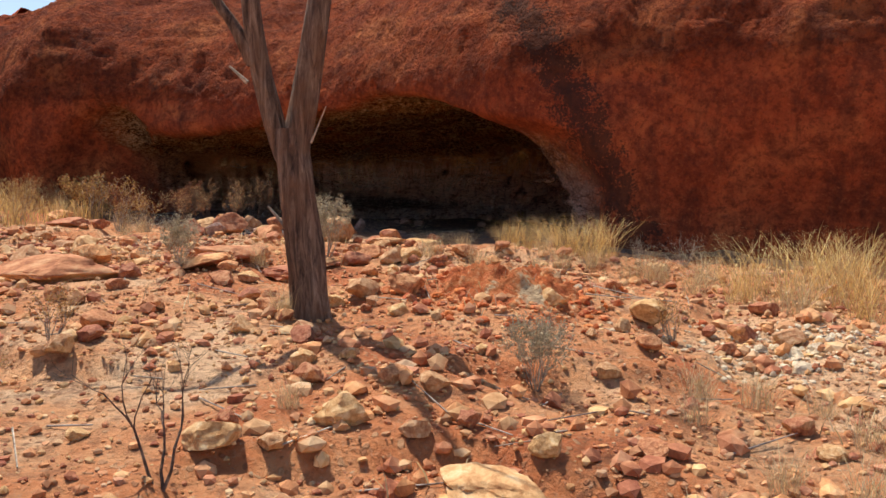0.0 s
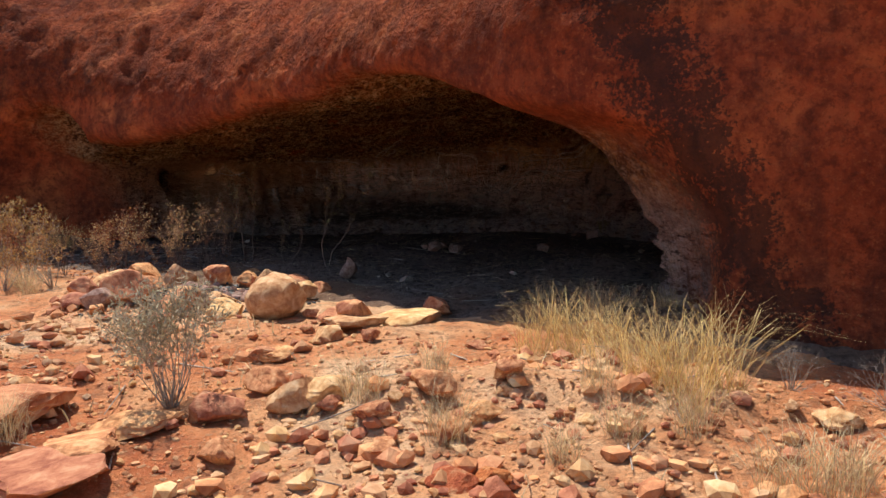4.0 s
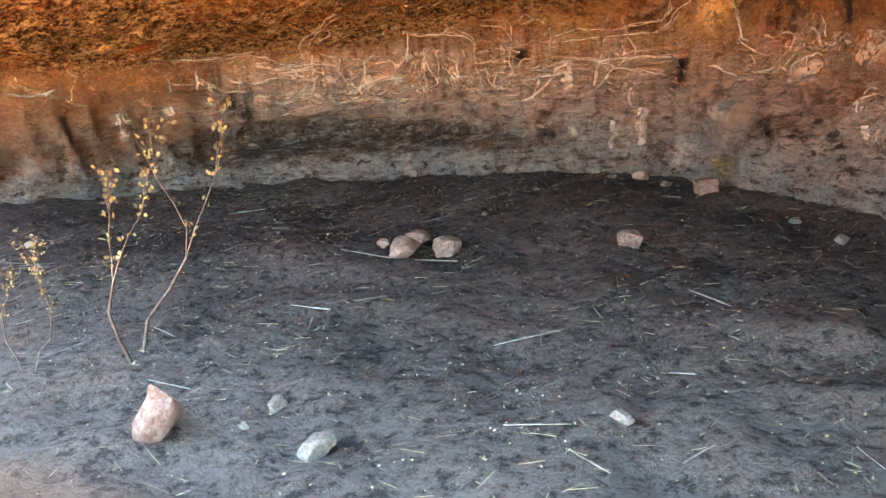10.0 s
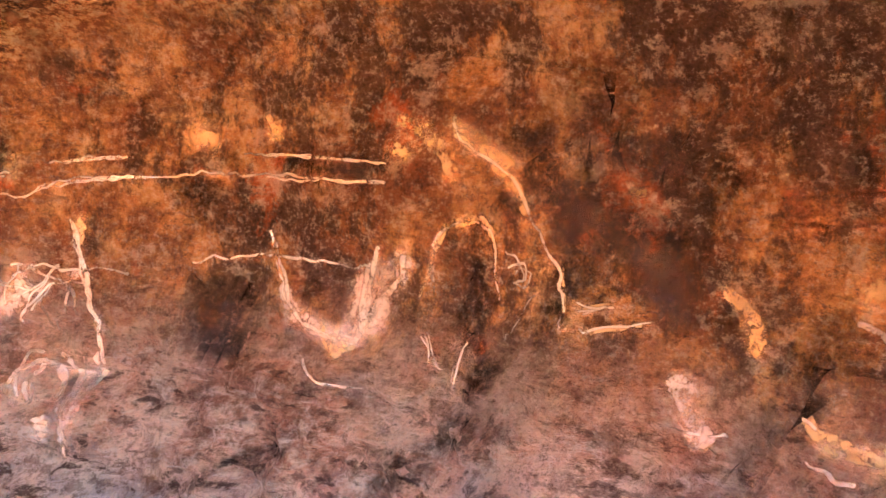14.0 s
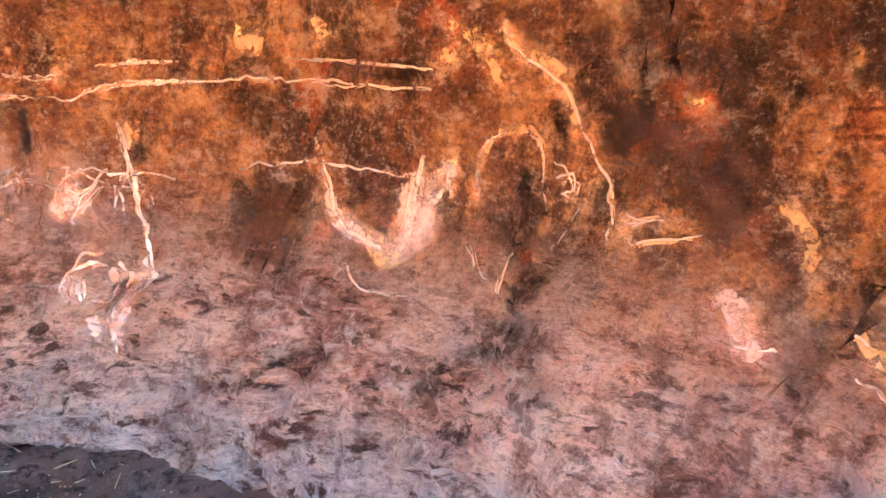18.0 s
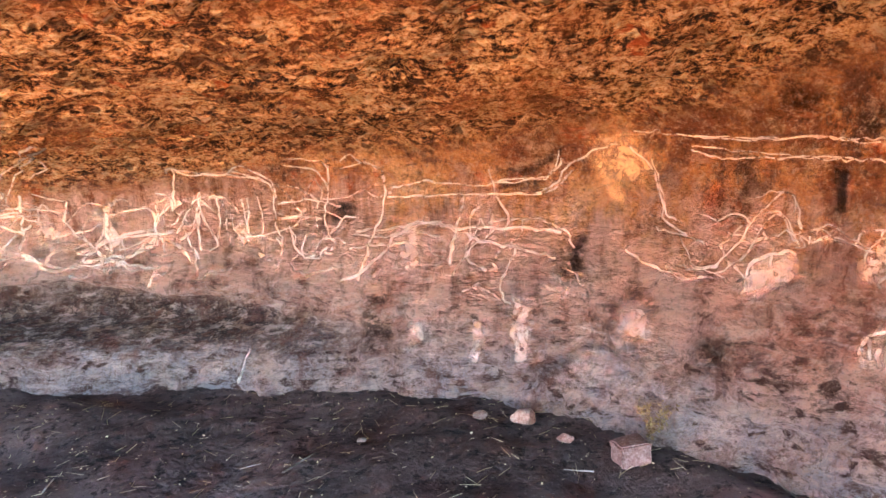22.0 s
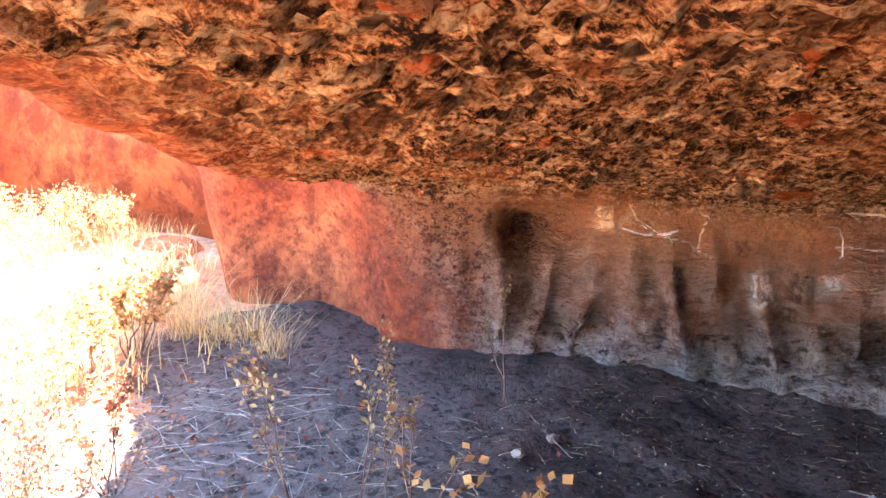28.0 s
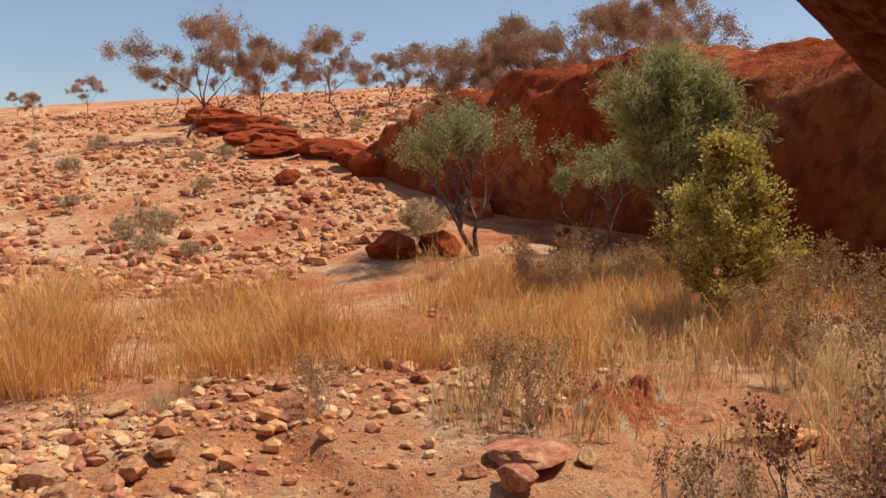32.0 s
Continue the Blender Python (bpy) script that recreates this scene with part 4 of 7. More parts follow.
stroke("w", 0.019, (46.7, 1.97), (43.8, 1.93), (38.7, 1.95), (34.1, 1.96), (32.0, 1.95), (30.5, 2.00))
stroke("w", 0.020, (29.3, 2.00), (26.2, 2.02), (24.4, 2.02))
stroke("w", 0.018, (29.0, 2.08), (26.7, 2.09), (24.7, 2.09))
stroke("p", 0.023, (31.4, 1.23), (31.9, 1.32), (30.7, 1.37), (28.9, 1.36), (27.6, 1.29))
stroke("p", 0.022, (30.6, 1.24), (30.9, 1.31), (30.2, 1.34), (29.1, 1.33), (27.5, 1.19), (27.2, 1.08))
stroke("w", 0.021, (32.4, 1.49), (31.3, 1.59), (29.5, 1.72))
stroke("w", 0.018, (33.1, 1.57), (32.1, 1.71))
stroke("w", 0.020, (32.1, 1.53), (29.7, 1.66))
stroke("w", 0.019, (37.3, 1.61), (36.7, 1.68), (34.6, 1.63))
stroke("p", 0.097, (41.2, 1.41), (39.4, 1.48), (37.2, 1.52))
stroke("d", 0.061, (35.4, 1.95), (35.1, 1.74))
stroke("d", 0.124, (76.6, 1.70), (76.4, 1.56))
stroke("p", 0.127, (68.1, 1.17), (67.4, 1.02))
stroke("p", 0.097, (62.0, 1.18), (62.5, 0.97))
stroke("p", 0.108, (58.9, 1.28), (57.7, 0.99))
stroke("w", 0.023, (71.7, 1.76), (68.6, 1.80), (64.2, 1.78), (61.1, 1.81), (58.1, 1.82), (56.4, 1.92))
stroke("w", 0.023, (72.2, 1.71), (67.6, 1.73), (62.8, 1.74), (58.0, 1.75), (55.6, 1.87))
stroke("w", 0.030, (72.3, 1.89), (72.2, 1.74), (72.4, 1.62), (73.2, 1.51), (73.7, 1.40), (74.2, 1.29))
stroke("w", 0.025, (77.4, 1.91), (77.7, 1.73), (77.9, 1.58), (76.7, 1.44))
stroke("w", 0.024, (76.4, 1.85), (74.2, 1.90), (72.4, 1.86))
stroke("w", 0.028, (75.3, 1.53), (71.3, 1.56), (67.4, 1.58), (63.7, 1.52), (60.4, 1.49), (56.2, 1.45))
stroke("w", 0.023, (75.6, 1.44), (71.6, 1.48), (69.1, 1.50))
stroke("w", 0.028, (67.3, 1.57), (63.4, 1.57), (58.9, 1.58), (56.2, 1.57))
stroke("w", 0.022, (63.0, 1.88), (62.1, 1.73), (61.0, 1.63), (60.9, 1.53))
stroke("w", 0.042, (65.2, 1.73), (65.5, 1.54), (65.3, 1.39))
stroke("p", 0.023, (63.8, 1.50), (64.3, 1.62), (63.4, 1.68), (62.5, 1.64), (62.5, 1.52))
stroke("w", 0.025, (91.5, 1.90), (87.5, 1.84), (85.2, 1.89), (82.9, 1.80), (82.5, 1.69))
stroke("w", 0.022, (81.6, 1.90), (78.6, 1.85), (77.6, 1.76))
stroke("w", 0.027, (111.2, 1.73), (107.5, 1.69), (103.5, 1.70), (100.0, 1.66))
stroke("w", 0.031, (110.5, 1.58), (107.1, 1.63), (103.7, 1.55))
stroke("w", 0.027, (111.1, 1.49), (108.2, 1.41), (104.7, 1.46), (101.7, 1.36), (97.4, 1.38), (93.0, 1.34))
stroke("w", 0.028, (109.1, 1.54), (107.7, 1.44), (105.7, 1.49), (103.1, 1.61))
stroke("w", 0.027, (99.6, 1.43), (96.4, 1.50), (91.0, 1.54))
stroke("w", 0.030, (97.3, 1.70), (97.2, 1.53), (96.9, 1.41))
stroke("w", 0.026, (93.1, 1.70), (92.9, 1.54), (92.2, 1.42))
stroke("w", 0.026, (89.3, 1.76), (89.1, 1.60), (87.7, 1.48), (88.6, 1.42))
stroke("w", 0.026, (91.0, 1.90), (91.5, 1.66))
stroke("w", 0.027, (100.6, 1.57), (98.6, 1.47), (97.4, 1.32))
stroke("w", 0.026, (95.3, 1.41), (93.1, 1.50), (90.8, 1.45), (90.2, 1.36))
stroke("w", 0.027, (103.8, 1.79), (103.9, 1.61), (104.2, 1.46))
stroke("w", 0.024, (108.8, 1.32), (106.8, 1.33), (106.7, 1.27))
stroke("w", 0.022, (82.5, 1.66), (79.8, 1.69), (77.9, 1.68))
stroke("w", 0.022, (82.1, 1.60), (79.8, 1.60), (78.2, 1.59))
stroke("w", 0.026, (85.5, 1.48), (85.2, 1.60), (85.2, 1.72))
stroke("w", 0.022, (81.3, 1.57), (80.5, 1.43), (78.8, 1.40), (77.3, 1.44))
stroke("w", 0.019, (105.0, 1.72), (104.0, 1.86), (102.0, 1.97), (97.9, 2.07))
stroke("w", 0.020, (121.6, 1.86), (118.2, 1.84), (114.7, 1.83))
stroke("w", 0.031, (118.5, 1.72), (118.4, 1.57))
stroke("w", 0.021, (118.2, 1.69), (116.1, 1.58))
stroke("p", 0.125, (106.6, 1.66), (105.7, 1.57))
stroke("p", 0.137, (102.6, 1.61), (101.7, 1.48))
stroke("p", 0.135, (97.5, 1.60), (96.4, 1.44))
stroke("p", 0.128, (86.2, 1.60), (84.9, 1.45))
stroke("p", 0.110, (73.0, 1.38), (71.7, 1.31))
stroke("w", 0.027, (60.0, 1.51), (60.4, 1.32), (59.6, 1.23))
stroke("w", 0.024, (83.5, 0.99), (84.5, 0.84))
stroke("o", 0.033, (132.0, 1.94), (129.7, 2.08), (127.5, 2.02))
stroke("w", 0.027, (140.0, 1.74), (136.9, 1.70), (134.8, 1.74))
stroke("g", 0.108, (138.0, 1.41), (137.7, 1.23))
stroke("g", 0.102, (142.4, 1.42), (141.5, 1.27))
stroke("g", 0.082, (139.9, 1.27), (139.6, 1.03))
stroke("g", 0.088, (145.9, 1.40), (145.7, 1.20))
stroke("w", 0.040, (118.3, 1.73), (118.6, 1.59))
stroke("k", 0.259, (20.5, 1.65), (18.2, 1.56), (16.0, 1.52))
stroke("k", 0.109, (13.5, 2.05), (11.2, 2.05), (8.5, 2.07))
stroke("k", 0.163, (22.5, 1.98), (20.5, 1.96), (18.7, 1.97))
stroke("k", 0.141, (-0.3, 2.11), (-1.6, 2.03), (-2.8, 1.90), (-3.9, 1.73))
stroke("k", 0.041, (17.7, 1.07), (15.5, 1.16), (11.3, 1.22))
stroke("k", 0.064, (0.8, 2.04), (0.1, 1.91))
stroke("o", 0.299, (53.8, 1.84), (51.7, 1.89), (50.3, 1.79))
stroke("g", 0.127, (54.4, 1.00), (48.3, 1.04), (40.6, 0.99))
stroke("g", 0.149, (50.5, 0.95), (45.4, 0.93), (39.7, 0.89))
stroke("k", 0.153, (76.0, 1.72), (76.4, 1.56))
stroke("k", 0.216, (55.8, 1.55), (54.6, 1.30))
stroke("k", 0.067, (62.1, 1.78), (58.4, 1.78))
stroke("g", 0.146, (82.5, 1.03), (77.6, 1.03), (72.3, 0.97))
stroke("g", 0.126, (97.7, 0.94), (91.6, 0.95))
stroke("g", 0.127, (54.2, 1.02), (49.1, 1.00), (44.2, 1.00))
stroke("k", 0.116, (48.6, 1.39), (50.4, 1.23))
stroke("k", 0.172, (69.8, 1.06), (73.7, 1.10))
stroke("k", 0.154, (-0.2, 2.23), (-2.2, 2.06), (-4.1, 1.92))
stroke("k", 0.115, (-5.5, 1.90), (-8.2, 1.78), (-9.5, 1.71))
stroke("k", 0.080, (1.0, 1.58), (0.6, 1.47))
stroke("k", 0.177, (16.7, 1.57), (17.4, 1.39))
stroke("k", 0.130, (-4.7, 2.15), (-9.1, 2.11))
stroke("r", 0.057, (1.7, 1.58), (0.9, 1.56))
stroke("o", 0.058, (-6.1, 2.06), (-6.4, 2.02))
stroke("k", 0.168, (115.3, 1.54), (111.8, 1.25))
stroke("k", 0.080, (144.5, 1.07), (142.7, 1.25))
stroke("k", 0.080, (136.8, 1.05), (136.1, 1.35))
stroke("k", 0.079, (134.7, 1.31), (135.1, 1.54))
stroke("k", 0.079, (129.8, 1.70), (129.6, 1.57))
stroke("k", 0.099, (124.8, 1.53), (125.5, 1.33))
stroke("k", 0.082, (120.5, 1.10), (121.7, 0.92))
stroke("g", 0.101, (137.0, 1.14), (137.6, 0.96))
stroke("p", 0.148, (128.3, 1.53), (127.8, 1.30))
stroke("p", 0.165, (123.0, 1.53), (122.7, 1.39))
stroke("g", 0.100, (129.5, 1.10), (128.4, 0.96))
stroke("g", 0.086, (118.3, 1.00), (111.4, 0.98))
stroke("o", 0.138, (131.5, 2.03), (128.7, 1.99))
stroke("o", 0.130, (141.8, 1.89), (141.1, 1.69))
stroke("w", 0.027, (121.6, 1.86), (118.7, 1.83), (115.2, 1.82), (111.0, 1.81), (108.3, 1.75))
stroke("w", 0.027, (116.8, 1.89), (113.7, 1.85), (110.9, 1.85))
stroke("w", 0.028, (111.1, 1.76), (108.4, 1.73), (105.5, 1.70))
stroke("w", 0.028, (110.7, 1.74), (108.0, 1.68), (103.6, 1.67))
stroke("w", 0.031, (108.6, 1.65), (106.6, 1.65), (104.1, 1.66))
stroke("p", 0.208, (107.6, 1.66), (105.1, 1.63))
stroke("w", 0.025, (105.5, 1.72), (105.0, 1.79), (105.2, 1.85), (104.0, 1.93), (99.7, 2.06), (98.5, 2.07))
stroke("w", 0.023, (101.1, 1.98), (101.1, 1.92), (102.8, 1.86))
stroke("w", 0.024, (103.0, 1.79), (101.4, 1.75), (100.3, 1.73))
stroke("w", 0.024, (100.2, 1.74), (100.6, 1.62), (99.8, 1.54))
stroke("p", 0.027, (102.9, 1.63), (102.1, 1.56), (101.1, 1.54))
stroke("w", 0.028, (118.5, 1.76), (118.4, 1.66), (116.5, 1.58))
stroke("w", 0.028, (115.3, 1.69), (113.7, 1.62), (111.4, 1.59), (110.1, 1.59))
stroke("w", 0.028, (111.0, 1.58), (109.1, 1.60))
stroke("w", 0.028, (116.9, 1.62), (115.9, 1.55), (113.8, 1.54), (111.5, 1.52))
stroke("w", 0.031, (112.0, 1.46), (110.6, 1.48), (109.2, 1.45), (108.2, 1.46), (106.7, 1.48), (104.7, 1.49))
stroke("w", 0.027, (108.8, 1.39), (106.7, 1.41), (105.2, 1.43), (104.0, 1.44), (102.7, 1.39), (101.1, 1.37))
stroke("w", 0.027, (106.5, 1.34), (106.7, 1.29), (106.6, 1.25))
stroke("w", 0.027, (100.1, 1.44), (99.0, 1.42), (97.5, 1.49), (95.4, 1.53), (93.2, 1.55))
stroke("w", 0.027, (99.5, 1.39), (97.4, 1.40), (95.2, 1.41), (93.1, 1.45))
stroke("w", 0.026, (97.4, 1.32), (96.3, 1.38), (95.2, 1.34), (94.1, 1.35), (92.5, 1.37))
stroke("w", 0.026, (93.8, 1.25), (93.0, 1.31), (91.9, 1.34))
stroke("w", 0.027, (97.4, 1.70), (97.2, 1.58), (97.0, 1.52))
stroke("p", 0.169, (97.4, 1.67), (97.0, 1.57))
stroke("w", 0.027, (96.1, 1.65), (93.7, 1.66), (93.2, 1.55), (92.8, 1.45))
stroke("w", 0.026, (93.3, 1.75), (91.7, 1.73), (91.6, 1.63))
stroke("w", 0.026, (90.7, 1.54), (89.8, 1.45), (89.1, 1.39))
stroke("w", 0.023, (89.3, 1.76), (89.3, 1.66), (89.4, 1.54), (88.9, 1.42))
stroke("w", 0.023, (87.8, 1.72), (87.5, 1.60), (87.7, 1.48))
stroke("w", 0.022, (85.7, 1.72), (85.2, 1.56), (84.5, 1.45))
stroke("p", 0.127, (85.6, 1.54), (84.6, 1.42))
stroke("w", 0.029, (91.7, 1.86), (91.3, 1.89), (89.6, 1.85), (86.9, 1.85), (84.4, 1.83), (83.3, 1.79))
stroke("o", 0.022, (94.2, 2.09), (90.5, 2.09), (86.5, 2.08), (81.1, 2.12))
stroke("o", 0.028, (114.4, 1.78), (111.6, 1.77))
stroke("w", 0.026, (91.0, 1.48), (89.7, 1.55), (89.5, 1.62), (89.2, 1.71))
stroke("p", 0.186, (79.6, 1.56), (78.7, 1.47))
stroke("w", 0.022, (81.1, 1.56), (80.2, 1.41), (78.1, 1.40))
stroke("p", 0.158, (85.4, 1.50), (84.8, 1.42))
stroke("w", 0.021, (76.4, 1.90), (75.2, 1.94), (74.3, 1.89), (72.7, 1.87), (72.3, 1.80))
stroke("w", 0.022, (81.4, 1.93), (78.5, 1.91), (77.1, 1.86))
stroke("w", 0.022, (86.5, 1.87), (84.2, 1.83), (82.9, 1.77), (82.4, 1.55), (81.7, 1.44))
stroke("p", 0.259, (70.8, 1.49), (67.7, 1.47))
stroke("p", 0.207, (74.8, 1.45), (73.4, 1.38))
stroke("w", 0.029, (76.1, 1.29), (73.9, 1.35), (71.8, 1.44), (70.9, 1.52), (69.0, 1.58), (66.8, 1.59))
stroke("w", 0.023, (75.4, 1.51), (72.0, 1.52), (69.4, 1.54), (66.6, 1.53))
stroke("w", 0.015, (41.5, 1.77), (40.0, 1.81), (38.6, 1.80), (38.5, 1.71))
stroke("w", 0.017, (41.0, 1.70), (39.9, 1.73), (38.7, 1.68), (37.9, 1.60))
stroke("p", 0.145, (40.9, 1.42), (39.5, 1.48), (37.2, 1.49))
stroke("p", 0.114, (33.0, 1.61), (31.2, 1.64))
stroke("w", 0.017, (36.8, 1.62), (35.9, 1.66), (34.4, 1.64))
stroke("w", 0.016, (32.8, 1.66), (31.7, 1.69), (31.3, 1.71))
stroke("w", 0.016, (32.4, 1.58), (31.2, 1.62), (30.2, 1.67), (29.4, 1.71))
stroke("w", 0.013, (31.3, 1.54), (30.4, 1.60), (29.7, 1.65))
stroke("p", 0.018, (31.1, 1.25), (31.5, 1.35), (30.7, 1.40), (29.1, 1.39), (28.0, 1.32), (27.3, 1.21), (27.3, 1.12))
stroke("p", 0.018, (30.3, 1.23), (30.6, 1.33), (30.3, 1.36), (29.2, 1.34), (28.4, 1.25))
stroke("p", 0.109, (29.2, 1.20), (28.5, 1.13))
stroke("p", 0.065, (27.5, 1.36), (26.9, 1.22), (27.1, 1.12))
stroke("o", 0.088, (28.7, 1.89), (28.1, 1.76))
stroke("w", 0.019, (49.6, 1.93), (48.6, 1.81), (48.1, 1.69), (46.5, 1.64))
stroke("w", 0.018, (48.6, 1.63), (47.2, 1.59), (44.8, 1.58))
stroke("w", 0.018, (47.5, 1.47), (45.6, 1.43), (43.9, 1.44))
stroke("p", 0.180, (50.5, 1.20), (47.2, 1.21))
stroke("o", 0.110, (9.0, 1.52), (10.2, 1.52), (12.3, 1.55))
stroke("p", 0.109, (9.7, 1.77), (9.2, 1.65), (9.3, 1.53))
stroke("p", 0.070, (6.5, 1.83), (6.6, 1.71))
stroke("o", 0.082, (2.9, 2.23), (3.1, 2.18), (1.5, 2.13), (0.3, 2.07))
stroke("w", 0.014, (5.0, 1.59), (4.4, 1.55), (3.9, 1.52))
stroke("o", 0.020, (4.4, 1.85), (3.6, 1.92), (2.5, 1.93), (1.2, 1.91))
stroke("o", 0.017, (5.7, 1.68), (5.0, 1.79), (4.3, 1.87))
stroke("o", 0.019, (-3.1, 1.67), (-3.1, 1.74), (-2.6, 1.84))
stroke("r", 0.049, (1.6, 1.58), (1.1, 1.57))
stroke("k", 0.064, (0.3, 1.56), (0.4, 1.47))
stroke("k", 0.075, (12.4, 1.72), (12.4, 1.64))
stroke("k", 0.101, (3.6, 1.66), (1.8, 1.62), (2.6, 1.55))
stroke("k", 0.080, (0.2, 2.03), (0.3, 1.94))
stroke("o", 0.122, (21.6, 2.18), (18.8, 2.15))
stroke("o", 0.096, (15.4, 2.24), (14.7, 2.15))
stroke("o", 0.181, (32.0, 2.14), (31.8, 2.08))
stroke("r", 0.028, (36.8, 2.02), (36.3, 2.01))
stroke("r", 0.231, (45.6, 1.76), (43.2, 1.70))
stroke("k", 0.167, (37.9, 2.25), (38.4, 2.10))
stroke("k", 0.102, (47.3, 1.25), (48.4, 1.34))
stroke("k", 0.145, (40.2, 1.19), (43.7, 1.14))
stroke("o", 0.067, (7.3, 2.24), (5.2, 2.18), (3.2, 2.06))
stroke("k", 0.174, (-4.3, 1.98), (-7.0, 1.93), (-9.2, 1.84))
stroke("p", 0.107, (7.5, 1.81), (8.2, 1.61), (9.8, 1.53))
stroke("p", 0.075, (14.7, 1.69), (12.9, 1.59), (10.1, 1.53))
stroke("o", 0.049, (3.8, 1.91), (2.1, 1.94), (1.0, 1.89))
stroke("k", 0.098, (2.7, 1.80), (0.7, 1.67))
stroke("k", 0.092, (-1.3, 1.69), (-3.7, 1.71))
# darkens the hollow carved here: its shade put into the colour
stroke("d", 0.104, (147.7, 1.82), (148.5, 1.65))
stroke("k", 0.300, (-11.7, 1.57), (-13.3, 1.52), (-14.2, 1.50))
stroke("k", 0.220, (-6.4, 1.91), (-7.6, 1.84), (-9.0, 1.84))
stroke("k", 0.150, (-2.4, 2.01), (-4.2, 1.94), (-6.5, 1.88))
stroke("k", 0.160, (-13.1, 1.74), (-14.7, 1.72), (-15.2, 1.67))
stroke("k", 0.140, (-8.8, 2.06), (-10.2, 2.02))
stroke("k", 0.180, (-16.0, 2.18), (-17.0, 2.18))
stroke("k", 0.200, (-2.1, 2.21), (-3.9, 2.22), (-5.9, 2.20))
stroke("k", 0.100, (-19.3, 2.04), (-19.7, 1.96), (-20.0, 1.90))
stroke("d", 0.300, (-20.9, 1.49), (-20.7, 1.43), (-20.6, 1.36))
stroke("k", 0.120, (-17.4, 1.54), (-17.6, 1.48))
stroke("o", 0.110, (-15.5, 1.92), (-15.9, 1.88), (-16.5, 1.84))
stroke("o", 0.055, (-10.0, 1.83), (-11.1, 1.79), (-12.0, 1.74), (-11.7, 1.69))
stroke("o", 0.050, (-14.2, 1.59), (-15.3, 1.56), (-16.6, 1.55), (-18.3, 1.57), (-19.3, 1.59))
stroke("o", 0.060, (-20.7, 2.22), (-21.1, 2.17), (-21.1, 2.13))
stroke("o", 0.050, (-22.5, 2.24), (-22.2, 2.19))
stroke("o", 0.020, (-4.1, 1.67), (-5.6, 1.69), (-7.4, 1.72))
stroke("o", 0.018, (-3.9, 1.73), (-5.7, 1.75))
stroke("o", 0.050, (-6.1, 2.06), (-6.2, 2.01))
stroke("o", 0.130, (-11.9, 2.13), (-13.1, 2.13))
stroke("o", 0.120, (-17.3, 1.85), (-18.2, 1.84))
stroke("r", 0.012, (-11.7, 1.99), (-14.1, 2.00), (-16.5, 2.02), (-18.3, 2.03))
stroke("r", 0.012, (-12.2, 2.05), (-15.2, 2.07), (-17.9, 2.09))
stroke("r", 0.200, (-15.2, 2.04), (-16.9, 2.05))
stroke("r", 0.140, (-12.7, 2.00), (-13.6, 2.05))
stroke("r", 0.050, (-20.5, 1.89), (-20.2, 1.83))
stroke("r", 0.050, (1.6, 1.58), (1.0, 1.58))
stroke("p", 0.140, (-19.8, 1.82), (-19.9, 1.70), (-20.1, 1.60), (-20.7, 1.52))
stroke("p", 0.075, (-8.6, 1.62), (-10.0, 1.55), (-11.0, 1.47))
stroke("p", 0.080, (-16.6, 1.55), (-16.0, 1.57))
stroke("p", 0.100, (-10.8, 1.51), (-10.6, 1.47))
stroke("w", 0.022, (-19.3, 2.20), (-18.6, 2.15), (-18.2, 2.10), (-18.6, 2.03), (-18.9, 1.95), (-19.5, 1.86), (-20.0, 1.77))
stroke("p", 0.020, (-19.2, 1.97), (-20.0, 1.89), (-20.4, 1.79))
stroke("w", 0.020, (-21.6, 2.10), (-20.8, 2.03), (-21.4, 1.99), (-21.6, 1.93), (-21.3, 1.87), (-21.9, 1.82), (-21.6, 1.76), (-21.3, 1.71))
stroke("w", 0.016, (-19.5, 1.73), (-19.5, 1.65), (-20.0, 1.57))
stroke("w", 0.016, (-20.7, 1.72), (-20.6, 1.63), (-21.0, 1.54))
stroke("w", 0.014, (-20.0, 1.77), (-20.1, 1.67), (-20.3, 1.58))
stroke("w", 0.016, (-20.9, 1.82), (-21.7, 1.84))
stroke("w", 0.014, (-21.0, 1.77), (-22.0, 1.80), (-22.6, 1.83))
stroke("w", 0.030, (-15.4, 1.80), (-16.5, 1.78), (-17.6, 1.76), (-18.7, 1.74), (-19.5, 1.70))
stroke("w", 0.017, (-16.9, 1.64), (-18.3, 1.61), (-19.3, 1.60))
stroke("w", 0.013, (-14.7, 1.51), (-15.9, 1.50), (-17.0, 1.50))
stroke("w", 0.030, (-18.4, 1.80), (-18.7, 1.78))
stroke("w", 0.020, (-22.0, 2.13), (-21.3, 2.07))
stroke("w", 0.012, (-9.1, 1.50), (-10.6, 1.51), (-11.9, 1.52))
stroke("w", 0.014, (-14.2, 1.59), (-14.9, 1.57))
stroke("w", 0.010, (0.5, 1.86), (-0.3, 1.84), (-0.8, 1.79), (-0.2, 1.77))
stroke("w", 0.012, (-3.5, 1.75), (-5.1, 1.74), (-5.7, 1.75))
stroke("p", 0.020, (-20.7, 1.52), (-20.5, 1.58))
stroke("w", 0.014, (5.3, 1.58), (4.1, 1.54))
stroke("w", 0.016, (2.7, 1.54), (2.6, 1.46))
stroke("k", 0.060, (35.1, 1.92), (35.4, 1.74))
stroke("k", 0.060, (7.5, 2.08), (11.1, 2.08), (14.6, 2.08))
stroke("k", 0.080, (17.5, 2.10), (18.8, 2.07))
stroke("k", 0.240, (18.8, 1.68), (19.5, 1.57), (17.9, 1.50))
stroke("k", 0.100, (1.6, 1.56), (1.2, 1.48), (1.2, 1.42))
